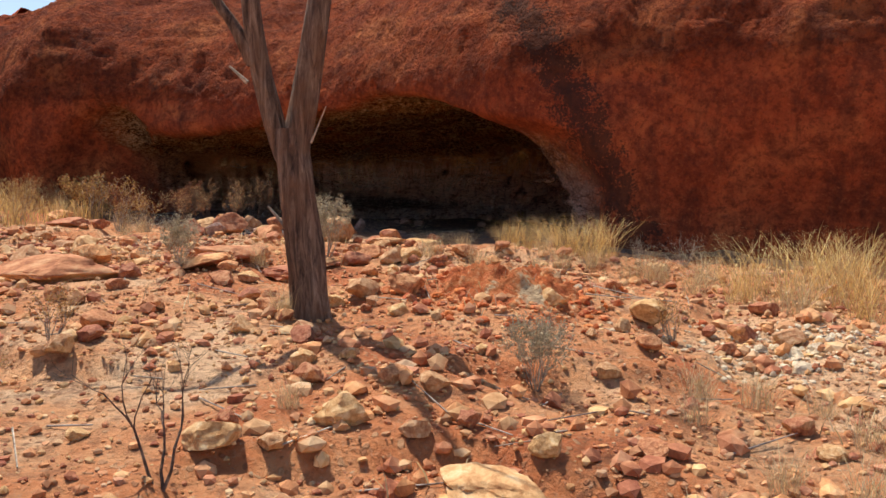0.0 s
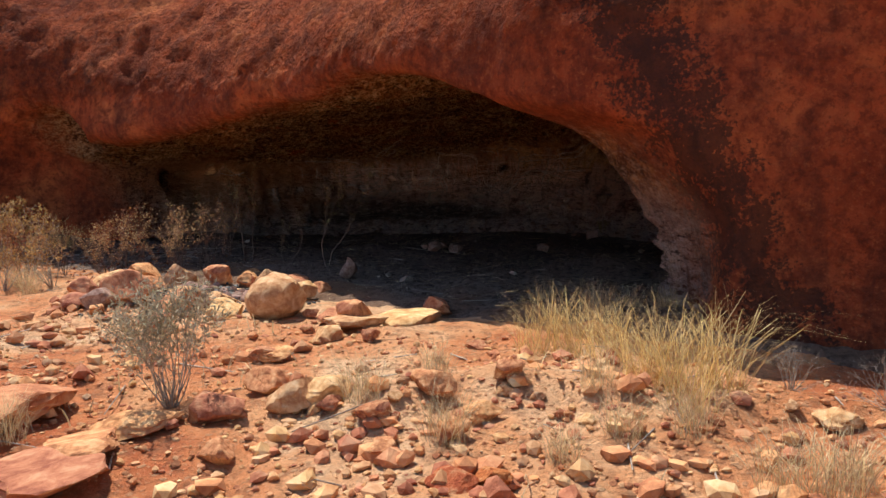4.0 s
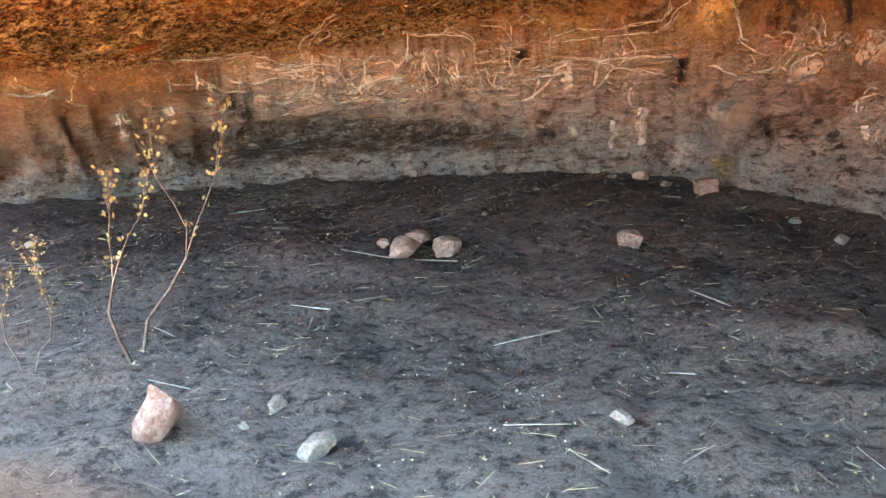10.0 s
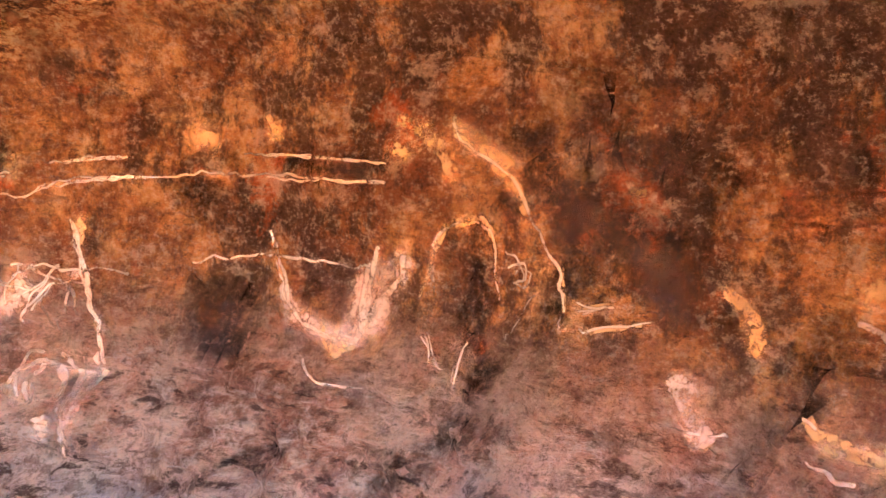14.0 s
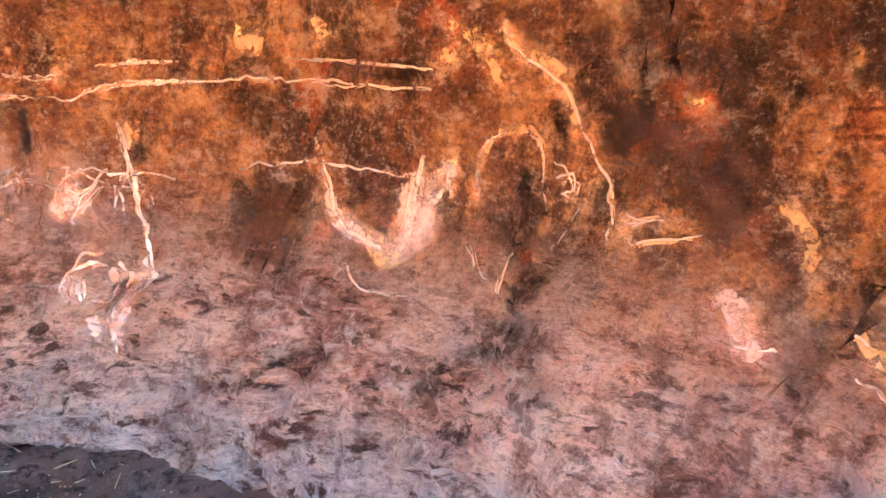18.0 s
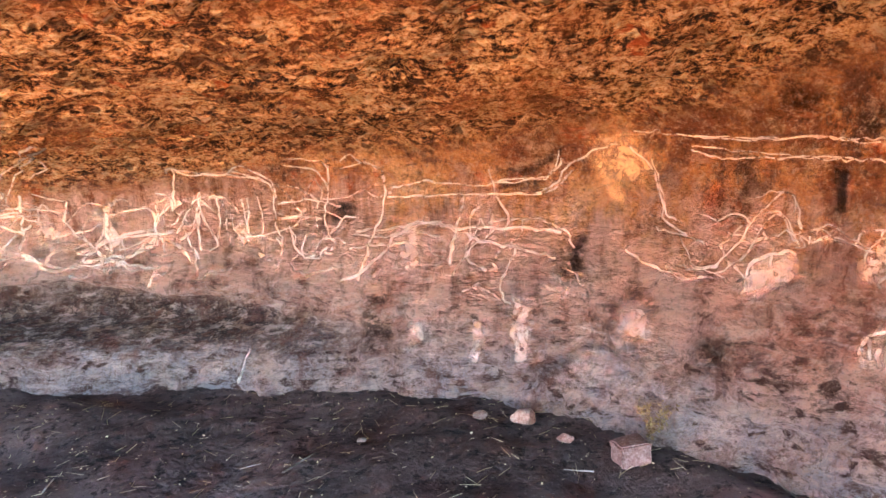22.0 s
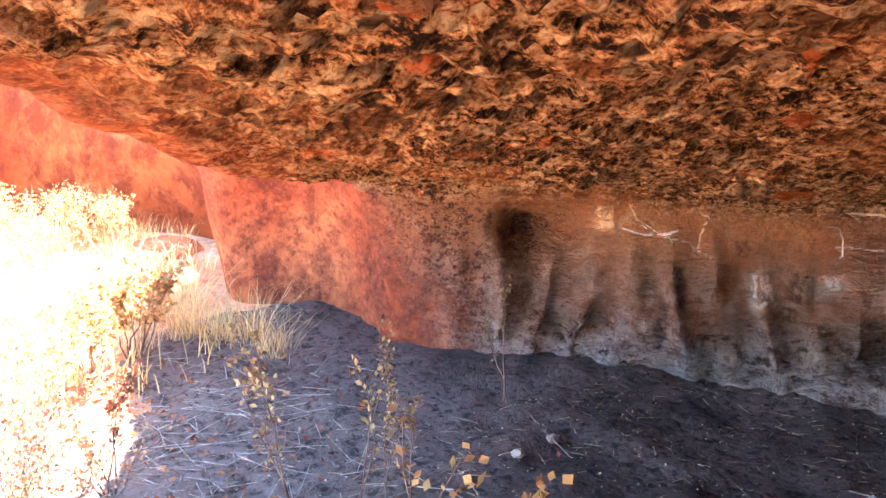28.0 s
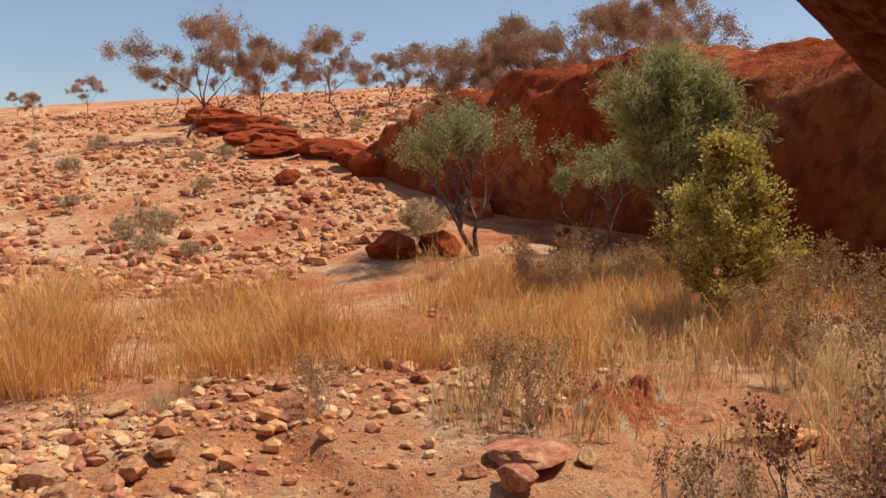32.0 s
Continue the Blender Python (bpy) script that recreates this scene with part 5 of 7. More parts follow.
stroke("k", 0.130, (52.4, 1.89), (51.9, 1.78))
stroke("k", 0.070, (54.6, 1.58), (54.6, 1.40))
stroke("k", 0.050, (62.4, 1.86), (59.5, 1.86), (56.5, 1.98))
stroke("o", 0.050, (3.4, 2.21), (1.7, 2.13), (0.2, 2.04), (-1.0, 1.96))
stroke("o", 0.140, (7.9, 2.15), (5.9, 2.09))
stroke("o", 0.050, (16.0, 2.25), (15.1, 2.16))
stroke("o", 0.120, (54.6, 1.89), (52.4, 1.89), (50.1, 1.83))
stroke("o", 0.035, (32.4, 2.11), (32.3, 2.00))
stroke("o", 0.018, (5.2, 1.77), (4.4, 1.89), (2.6, 1.94), (1.3, 1.89), (0.8, 1.76))
stroke("r", 0.050, (54.9, 2.15), (54.5, 2.12))
stroke("r", 0.050, (1.6, 1.58), (1.2, 1.57))
stroke("p", 0.070, (14.0, 1.60), (11.2, 1.55), (9.0, 1.54), (8.6, 1.67), (8.2, 1.82))
stroke("p", 0.110, (7.4, 1.81), (6.7, 1.78))
stroke("p", 0.120, (29.3, 1.25), (28.3, 1.16))
stroke("p", 0.130, (41.0, 1.44), (38.0, 1.50))
stroke("p", 0.100, (33.8, 1.54), (31.0, 1.62))
stroke("w", 0.018, (50.9, 2.05), (45.0, 2.03), (37.2, 2.03), (32.8, 2.02))
stroke("w", 0.014, (46.6, 1.98), (39.8, 1.96), (33.9, 1.95))
stroke("w", 0.018, (30.2, 1.99), (24.8, 2.02), (18.8, 2.04), (12.8, 2.04), (7.5, 2.03))
stroke("w", 0.014, (30.2, 2.07), (24.4, 2.09))
stroke("w", 0.012, (17.2, 2.11), (12.8, 2.10), (7.9, 2.09))
stroke("w", 0.014, (15.7, 1.85), (14.6, 1.70), (13.3, 1.59), (11.2, 1.55), (9.2, 1.52))
stroke("w", 0.050, (8.9, 1.78), (9.0, 1.65), (9.0, 1.55))
stroke("w", 0.012, (11.8, 1.44), (10.0, 1.41), (7.8, 1.42))
stroke("w", 0.022, (29.0, 1.87), (28.1, 1.72), (26.7, 1.54), (26.3, 1.37))
stroke("w", 0.012, (0.2, 1.81), (-0.7, 1.83), (-0.9, 1.79), (-0.3, 1.77))


def scribble(count, seed, angles, heights, kinds="wppp"):
    """Fine meandering lines painted over one another in a stretch of the wall."""
    rnd = random.Random(seed)
    for i in range(count):
        a, z, way = rnd.uniform(*angles), rnd.uniform(*heights), rnd.choice((rnd.uniform(-0.5, 0.5), rnd.uniform(1.2, 1.9)))
        knots = [(a, z)]
        for _ in range(rnd.randint(3, 6)):
            way += rnd.gauss(0, 0.55)
            a, z = a - math.cos(way) * 1.5, z + math.sin(way) * 0.075
            if not (heights[0] < z < heights[1]):
                way = -way
                z = min(max(z, heights[0]), heights[1])
            knots.append((a, z))
        stroke(rnd.choice(kinds), rnd.uniform(0.011, 0.019), *knots)


scribble(34, 3, (86, 113), (1.27, 1.72))
scribble(12, 5, (70, 86), (1.32, 1.80))
scribble(10, 7, (56, 68), (1.25, 1.62))
scribble(9, 9, (36, 46), (1.42, 1.70))
scribble(6, 11, (28, 35), (1.48, 1.70))
scribble(7, 13, (118, 140), (1.55, 1.90), "wpo")



# ---- stones ----
def stone_mesh(name, seed, mat, sub=3, cuts=13, flat=0.66, near=0.60):
    """A broken, weathered stone about a metre across, standing on its base."""
    rnd = random.Random(seed)
    bm = bmesh.new()
    bmesh.ops.create_icosphere(bm, subdivisions=sub, radius=0.5)
    planes = []
    for _ in range(cuts):
        n = Vector((rnd.gauss(0, 1), rnd.gauss(0, 1), rnd.gauss(0, 0.8))).normalized()
        planes.append((n, rnd.uniform(near - 0.12, 0.86) * 0.5))
    off = Vector((rnd.uniform(-50, 50), rnd.uniform(-50, 50), rnd.uniform(-50, 50)))
    for v in bm.verts:
        p = v.co.copy()
        p *= 1 + 0.22 * noise.noise(p * 1.6 + off)
        for n, d in planes:
            k = p.dot(n) - d
            if k > 0:
                p -= n * k * 0.98
        p += p.normalized() * (0.042 * noise.noise(p * 6 + off) + 0.020 * noise.noise(p * 15 + off))
        v.co = Vector((p.x * 1.12, p.y * 1.12, p.z * flat * 1.1))
    low = min(v.co.z for v in bm.verts)
    for v in bm.verts:
        v.co.z -= low
    me = bpy.data.meshes.new(name)
    bm.to_mesh(me)
    bm.free()
    me.polygons.foreach_set("use_smooth", [True] * len(me.polygons))
    me.set_sharp_from_angle(angle=radians(26))
    me.materials.append(mat)
    return me


kinds = {"b": (stone_buff, "pale buff sandstone block lying on the sand"), "r": (stone_red, "rust-red sandstone rock lying on the sand"),
         "p": (stone_pink, "dull pink sandstone lump lying on the sand"), "g": (stone_grey, "small pale grey stone lying on the sand"),
         "o": (stone_orange, "crumbling orange rock knoll breaking through the ground"), "c": (chalk, "cream-coloured limey rubble lump on the sand")}
pool = {k: [stone_mesh("rock", 31 * i + ord(k), m, 4 if k in "bro" else 3, 15 if k != "o" else 18) for i in range(7)] for k, (m, _) in kinds.items()}
slab_pool = {k: [stone_mesh("slab", 77 * i + ord(k), kinds[k][0], 4, 10, 0.34) for i in range(3)] for k in "br"}
round_stone = stone_mesh("boulder", 5, stone_buff, 4, 5, 0.92, 0.84)
stone_seed = random.Random(11)


def stone(k, x, y, size, label="", group="stones on the slope", mesh=None, name="rock", sink=0.16, stretch=1.0, z=None):
    ob = new(name, mesh or stone_seed.choice(pool[k]))
    h = size * stone_seed.uniform(0.85, 1.1)
    ob.matrix_world = Matrix.LocRotScale((x, y, (ground_at(x, y) if z is None else z) - sink * size * 0.6),
                                         Euler((stone_seed.uniform(-0.12, 0.12), stone_seed.uniform(-0.12, 0.12), stone_seed.uniform(0, 6.28))), (size * stretch, size, h))
    return tagged(ob, label or kinds[k][1], "rock", group)


def floor_at(x, y):
    return float(dust_z(np.array([float(x)]), np.array([float(y)]))[0])


hearth = "stones of the old fireplace"
stone("b", -1.16, 9.05, 0.37, "large rounded pale boulder beside a ring of stones", hearth, round_stone, "boulder")
for k, x, y, s in (("b", -1.49, 8.98, .25), ("r", -1.92, 9.13, .28), ("r", -2.38, 9.30, .36), ("p", -2.50, 9.10, .23), ("r", -2.72, 9.22, .27),
                   ("b", -2.02, 9.38, .22), ("b", -1.70, 9.32, .21), ("b", -2.32, 10.02, .24), ("r", -2.66, 10.0, .24), ("b", -2.83, 9.82, .27),
                   ("r", -2.92, 9.55, .24), ("r", -2.05, 10.10, .23), ("r", -1.80, 10.14, .19), ("b", -1.60, 10.02, .24), ("r", -1.38, 10.02, .28),
                   ("b", -1.44, 9.62, .22), ("b", -1.20, 9.64, .24), ("r", -1.10, 9.90, .17), ("p", -1.16, 9.40, .16), ("r", -2.46, 9.70, .20), ("p", -2.20, 9.86, .17)):
    stone(k, x, y, s * 1.15, {"b": "buff stone in a ring round old ashes", "r": "red stone in a ring round old ashes", "p": "pinkish stone in a ring round old ashes"}[k], hearth, name="hearth_stone", sink=0.08)
for k, x, y, s in (("b", -0.52, 8.68, .30), ("b", -0.26, 8.92, .36), ("b", 1.85, 7.09, .20), ("r", -1.15, 6.35, .42), ("r", -1.74, 6.19, .36), ("b", 0.16, 2.72, .34),
                   ("r", -4.26, 9.35, .36), ("r", -1.72, 6.80, .5), ("r", -2.6, 5.6, .55)):
    stone(k, x, y, s, {"b": "long pale slab of sandstone lying on the sand", "r": "flat red slab of sandstone bedded in the slope"}[k], "slabs on the slope", slab_pool[k][int(s * 100) % 3], "slab", 0.1, 1.5)
for k, x, y, s in (("r", -.10, 9.26, .23), ("r", -.82, 8.59, .11), ("b", -.62, 8.40, .24), ("r", -1.77, 8.52, .22), ("r", -2.42, 8.91, .14)):
    stone(k, x, y, s)
for k, x, y, s in (("r", -2.01, 10.82, .19), ("b", -3.72, 7.62, .17), ("r", -3.5, 7.58, .16), ("r", -3.92, 9.4, .21), ("r", -4.0, 9.17, .14), ("b", -4.34, 9.64, .13), ("r", -4.7, 7.47, .11),
                   ("b", -5.06, 8.6, .12), ("b", -3.21, 7.41, .18), ("b", -4.5, 6.62, .18), ("b", -3.3, 7.22, .22), ("b", -3.05, 7.0, .26)):
    stone(k, x, y, s)
for k, x, y, s in (("r", -0.24, 5.15, 0.24), ("b", -0.50, 5.12, 0.19), ("b", -0.67, 5.02, 0.13), ("b", -0.43, 5.02, 0.11), ("r", -0.19, 4.97, 0.08), ("b", -0.27, 4.72, 0.15), ("b", 0.66, 4.96, 0.18), ("b", 1.22, 4.92, 0.24), ("r", 2.10, 5.31, 0.19), ("r", 1.13, 5.53, 0.15), ("r", 1.78, 4.84, 0.19), ("b", -1.34, 5.62, 0.14), ("r", -1.55, 5.95, 0.15), ("r", -0.59, 6.62, 0.17), ("r", -0.61, 7.31, 0.25), ("r", -0.55, 8.70, 0.27), ("r", 0.18, 7.19, 0.19), ("r", 0.51, 7.29, 0.16), ("r", 0.42, 6.98, 0.16), ("r", 0.06, 6.70, 0.14), ("r", 0.30, 6.82, 0.16), ("r", -1.04, 4.81, 0.16), ("r", -0.89, 4.55, 0.12), ("b", 1.01, 4.62, 0.12)):
    stone(k, x, y, s * 1.05, sink=0.2)
for k, x, y, s in (("b", 2.00, 4.76, 0.19), ("r", 1.60, 4.91, 0.10), ("b", -0.30, 7.17, 0.21), ("b", -0.73, 4.35, 0.17), ("r", -0.45, 4.79, 0.08), ("b", -0.04, 4.63, 0.08), ("c", 0.88, 5.36, 0.08), ("b", 0.96, 5.02, 0.06), ("b", 1.57, 5.16, 0.06), ("b", 0.81, 4.44, 0.07), ("r", -1.23, 5.18, 0.15), ("b", -0.39, 3.12, 0.21), ("r", -0.72, 4.24, 0.16), ("b", -0.43, 3.81, 0.11), ("b", -1.08, 4.35, 0.16), ("b", -0.65, 3.75, 0.14), ("r", -0.21, 3.52, 0.12), ("b", -0.04, 3.44, 0.13), ("b", -0.12, 3.01, 0.12), ("r", -0.59, 3.57, 0.16), ("r", -0.84, 3.11, 0.10), ("r", -1.84, 4.34, 0.18), ("r", -1.79, 4.11, 0.15), ("b", -1.85, 3.95, 0.17)):
    stone(k, x, y, s * 1.05, sink=0.2)
for k, x, y, s in (("r", -2.83, 6.63, 0.27), ("r", -2.15, 5.61, 0.17), ("r", -1.46, 5.46, 0.18), ("r", -1.97, 5.98, 0.17), ("b", -0.86, 2.91, 0.22), ("b", 0.38, 2.87, 0.13), ("r", 0.75, 2.85, 0.13), ("r", 1.40, 3.16, 0.13), ("b", 1.41, 2.93, 0.11), ("r", 1.10, 4.32, 0.13), ("r", -1.67, 4.70, 0.15), ("r", -2.12, 5.30, 0.15), ("r", -2.33, 4.90, 0.16), ("b", -3.30, 6.56, 0.27), ("b", -0.62, 2.95, 0.11), ("b", 0.20, 4.05, 0.10), ("b", -1.43, 3.99, 0.09), ("b", -1.32, 2.91, 0.08), ("r", 0.09, 3.08, 0.11), ("b", 0.81, 3.99, 0.12), ("r", 1.60, 4.58, 0.13), ("r", -0.77, 7.04, 0.28), ("b", -0.45, 7.10, 0.26), ("r", -0.25, 7.05, 0.12)):
    stone(k, x, y, s * 1.05, sink=0.2)
for k, x, y, s in (("r", -0.73, 7.46, 0.12), ("r", 0.31, 8.07, 0.13), ("r", -0.33, 8.19, 0.13), ("r", -0.68, 8.90, 0.28), ("r", -0.93, 9.00, 0.11), ("r", -0.83, 7.83, 0.15), ("b", 1.69, 7.12, 0.08), ("r", -0.02, 6.93, 0.16), ("r", -0.88, 6.84, 0.08), ("b", 0.05, 7.04, 0.07), ("b", 0.64, 7.19, 0.07), ("b", 0.86, 6.93, 0.08), ("b", 0.51, 7.21, 0.09), ("r", -0.80, 8.27, 0.09), ("b", 1.52, 7.23, 0.07), ("r", 0.13, 7.72, 0.07)):
    stone(k, x, y, s * 1.05, sink=0.2)
for k, x, y, s in (("r", -1.14, 6.59, 0.30), ("r", -1.70, 6.23, 0.26), ("r", -1.80, 6.25, 0.25), ("r", -4.91, 10.49, 0.37), ("r", -1.05, 6.85, 0.29), ("r", -0.78, 7.85, 0.18)):
    stone(k, x, y, s, {"b": "pale bedded slab of sandstone on the slope", "r": "dark red bedded slab jutting from the slope"}[k], "slabs on the slope", slab_pool[k][int(s * 100) % 3], "slab", 0.05, 1.4)
for k, x, y, s in (("o", .37, 6.40, .20), ("o", .52, 6.45, .14), ("o", -15.2, 5.6, .8), ("o", -7.7, 12.35, .5)):
    stone(k, x, y, s, group="orange knolls", name="rock_knoll", sink=0.35, stretch=1.2)


def crag_knoll(cx, cy, rx, ry, high, seed, label, cell=0.016):
    """A low outcrop of crumbling rock: cracked lumps rising from the sand and dying out round the rim."""
    gx, gy = np.meshgrid(np.arange(cx - rx, cx + rx, cell), np.arange(cy - ry, cy + ry, cell), indexing="ij")
    u, w = (gx - cx) / rx, (gy - cy) / ry
    rim = np.sqrt(u * u + w * w) + 0.22 * fbm(gx * 3 + seed, gy * 3, 0 * gx, 3)
    body = step01((0.95 - rim) / 0.55)
    lumps = 0.25 + 0.55 * np.abs(fbm(gx * 6 + seed, gy * 6, 0 * gx, 3)) - 0.35 * step01((0.12 - np.abs(value_noise(gx * 5.5, gy * 8.5 + seed, 0 * gx))) / 0.12)
    fine = 0.34 * np.abs(fbm(gx * 15, gy * 15, 0 * gx + seed, 3)) + 0.16 * fbm(gx * 34, gy * 34, 0 * gx + seed, 2)
    z = ground_rough(gx, gy) - 0.03 + body * (0.03 + high * (lumps + fine))
    i, j = np.meshgrid(np.arange(gx.shape[0] - 1), np.arange(gx.shape[1] - 1), indexing="ij")
    a = (i * gx.shape[1] + j).ravel()
    q = np.stack([a, a + gx.shape[1], a + gx.shape[1] + 1, a + 1], 1)
    keep = (body > 0.001).ravel()
    q = q[keep[q].any(1)]
    used = np.unique(q)
    index = np.zeros(gx.size, int)
    index[used] = np.arange(len(used))
    ob = new("rock_knoll", grid_mesh("rock_knoll", np.stack([gx, gy, z], -1).reshape(-1, 3)[used], index[q], knoll_mat))
    return tagged(ob, label, "rock", "orange knolls")


crag_knoll(0.42, 5.18, 0.64, 0.50, 0.12, 3, "low fractured bright orange rock breaking through the sand")
crag_knoll(-5.45, 9.62, 0.55, 0.50, 0.16, 8, "crumbling orange rock knoll beside the dry grass", 0.02)
for k, x, y, s in (("c", 1.73, 4.47, .16), ("c", 1.95, 4.56, .20), ("c", 2.13, 4.6, .17), ("c", 1.9, 4.29, .12), ("c", 2.0, 4.75, .12), ("c", 1.8, 4.62, .10)):
    stone(k, x, y, s, group="cream rubble", sink=0.55)
boulder_pool = [stone_mesh("boulder", 310 + i, cliff_mat, 4, 30, 0.62, 0.5) for i in range(3)]
for k, x, y, s in (("r", -16.58, .74, .8), ("r", -19.25, .56, .7), ("r", -15.17, 1.96, .5), ("r", -11.6, 5.4, 1.1), ("r", -12.1, 6.0, 1.0), ("g", -13.87, 7.53, .42), ("b", -12.43, 7.84, .6), ("r", -18.6, 1.2, 1.4), ("r", -17.9, 2.0, 1.5)):
    stone(k, x, y, s, "dark red boulder on the stony hillside", "boulders below the cliff", boulder_pool[int(s * 10) % 3], "boulder", 0.2)
ledge_pool = [stone_mesh("rock_ledge", 210 + i, cliff_mat, 4, 14, 0.36) for i in range(3)]
ledge_seed = random.Random(21)
for i in range(34):
    t = (i % 17) / 16
    x, y = -19.5 - 7.5 * t + ledge_seed.uniform(-0.6, 0.6), -0.5 - 8.5 * t + ledge_seed.uniform(-0.9, 0.9)
    stone("r", x, y, ledge_seed.uniform(0.8, 1.6), "low red rock ledge along the hill's crest", "ledges on the crest", ledge_pool[i % 3], "rock_ledge", 0.2, 1.6)
peak = stone_mesh("rock", 404, stone_pink, 3, 7, 0.85, 0.55)
for v in peak.vertices:
    k = 1.5 - 1.2 * min(1.0, v.co.z / 0.75)
    v.co.x, v.co.y = v.co.x * k, v.co.y * k
stone("p", -1.04, 10.60, .20, "pyramid-shaped pale pink stone on the cave floor", "stones on the cave floor", peak, z=floor_at(-1.04, 10.6), sink=0.05)
for x, y, s in ((-.71, 12.60, .11), (-.57, 12.46, .20), (-.53, 12.74, .15), (-.36, 12.56, .18)):
    stone("p", x, y, s, "dusty pink stone huddled with others on the cave floor", "huddled stones on the cave floor", z=floor_at(x, y), sink=0.05)
for k, x, y, s in (("p", .60, 12.57, .15), ("p", .80, 13.95, .13), ("p", .62, 14.02, .08), ("p", .94, 13.75, .07), ("g", .37, 10.63, .07), ("g", -.76, 10.84, .08), ("g", -.55, 10.55, .12), ("g", -.81, 10.66, .035),
                   ("g", 1.62, 12.55, .07), ("g", 1.5, 12.9, .06), ("p", -2.9, 12.9, .07), ("g", -2.75, 12.6, .06), ("g", .1, 13.9, .04), ("g", -.2, 13.2, .04)):
    stone(k, x, y, s, {"p": "dusty pink stone on the grey cave floor", "g": "small pale stone on the grey cave floor"}[k], "stones on the cave floor", z=floor_at(x, y), sink=0.06)


block = bmesh.new()
bmesh.ops.create_cube(block, size=1.0)
bmesh.ops.bevel(block, geom=block.edges[:], offset=0.07, segments=2, affect="EDGES")
bmesh.ops.subdivide_edges(block, edges=block.edges[:], cuts=2, use_grid_fill=True)
for v in block.verts:
    v.co += 0.07 * noise.noise_vector(v.co * 2.5 + Vector((3, 8, 1))) + 0.02 * noise.noise_vector(v.co * 9)
    v.co.z = v.co.z * 0.8 + 0.4
block_mesh = bpy.data.meshes.new("rock")
block.to_mesh(block_mesh)
block.free()
block_mesh.materials.append(stone_pink)
stone("p", 1.16, 13.55, .125, "squared pink sandstone block by the painted wall", "stones on the cave floor", block_mesh, z=floor_at(1.16, 13.55), sink=0.04)


def scatter(name, label, category, meshes, count, place, size, mat, seed):
    """Many small stones in one mesh, set on the ground."""
    rnd = np.random.RandomState(seed)
    x, y = place(rnd, count)
    s = size(rnd, len(x))
    z = grounds(x, y)
    all_v, all_f, base = [], [], 0
    data = []
    for me in meshes:
        v = np.empty(len(me.vertices) * 3)
        me.vertices.foreach_get("co", v)
        data.append((v.reshape(-1, 3), np.array([p.vertices[:] for p in me.polygons])))
    for i in range(len(x)):
        v, f = data[i % len(data)]
        a = rnd.uniform(0, 6.28)
        r = np.array([[math.cos(a), -math.sin(a), 0], [math.sin(a), math.cos(a), 0], [0, 0, 1]])
        all_v.append((v * (s[i] * np.array([1, rnd.uniform(0.65, 1), rnd.uniform(0.7, 1.2)]))) @ r.T + (x[i], y[i], z[i] - 0.12 * s[i]))
        all_f.append(f + base)
        base += len(v)
    ob = new(name, grid_mesh(name, np.concatenate(all_v), np.concatenate(all_f), mat, smooth=False))
    return tagged(ob, label, category, kind="stuff")


small = {k: [stone_mesh("pebble", 900 + i, kinds[k][0], 1, 9, 0.62, 0.6) for i in range(6)] for k in "brcg"}
slope = lambda rnd, n: (rnd.uniform(-4.5, 3.6, n), 9.2 - 8.2 * rnd.uniform(0, 1, n) ** 0.8)


def on_slope(rnd, n):
    x, y = slope(rnd, n)
    keep = (y < face_y(x) - 0.7) & (fbm(x * 0.9, y * 0.9, 0 * x, 2) + rnd.uniform(-0.5, 0.5, n) > 0)
    return x[keep], y[keep]


def near_west(rnd, n):
    x, y = rnd.uniform(-9, -2.5, n), rnd.uniform(3.5, 11.5, n)
    keep = (y < face_y(x) - 0.5) & (fbm(x * 0.8, y * 0.8, 0 * x, 2) + rnd.uniform(-0.4, 0.4, n) > 0)
    return x[keep], y[keep]


def hillside(rnd, n):
    a, r = rnd.uniform(2.75, 4.05, n), 11 + 32 * rnd.uniform(0, 1, n) ** 1.4
    x, y = r * np.cos(a), 10 + r * np.sin(a)
    keep = (y < face_y(np.clip(x, -22, 9)) - 1.0) | (x < -20)
    keep &= (y < 4.5 - 0.0 * x) & (fbm(x * 0.25, y * 0.25, 0 * x, 3) + rnd.uniform(-0.7, 0.7, n) > -0.1)
    return x[keep], y[keep]


gravel = lambda lo, hi, p: (lambda rnd, n: lo + (hi - lo) * rnd.uniform(0, 1, n) ** p)
scatter("red_pebbles", "loose red pebbles and broken rock over the slope", "pebbles", small["r"], 6500, on_slope, gravel(0.02, 0.15, 3), stone_red, 1)
scatter("buff_pebbles", "loose buff pebbles and broken rock over the slope", "pebbles", small["b"], 6500, on_slope, gravel(0.02, 0.14, 3.2), stone_buff, 2)
everywhere = lambda rnd, n: (lambda x, y, k: (x[k], y[k]))(*(lambda x, y: (x, y, y < face_y(x) - 0.5))(rnd.uniform(-4.2, 3.4, n), 9.0 - 7.4 * rnd.uniform(0, 1, n) ** 0.75))
scatter("slope_grit", "coarse buff grit over the slope", "gravel", small["b"], 9000, everywhere, gravel(0.010, 0.050, 2.5), stone_buff, 10)
scatter("slope_chips", "red rock chips over the slope", "gravel", small["r"], 8000, everywhere, gravel(0.012, 0.060, 2.5), stone_red, 11)
scatter("west_pebbles", "loose red and buff rubble beside the dry grass", "pebbles", small["r"], 4200, near_west, gravel(0.02, 0.17, 3.2), stone_red, 3)
scatter("west_gravel", "pale gravel beside the dry grass", "pebbles", small["b"], 4200, near_west, gravel(0.02, 0.15, 3.2), stone_buff, 4)
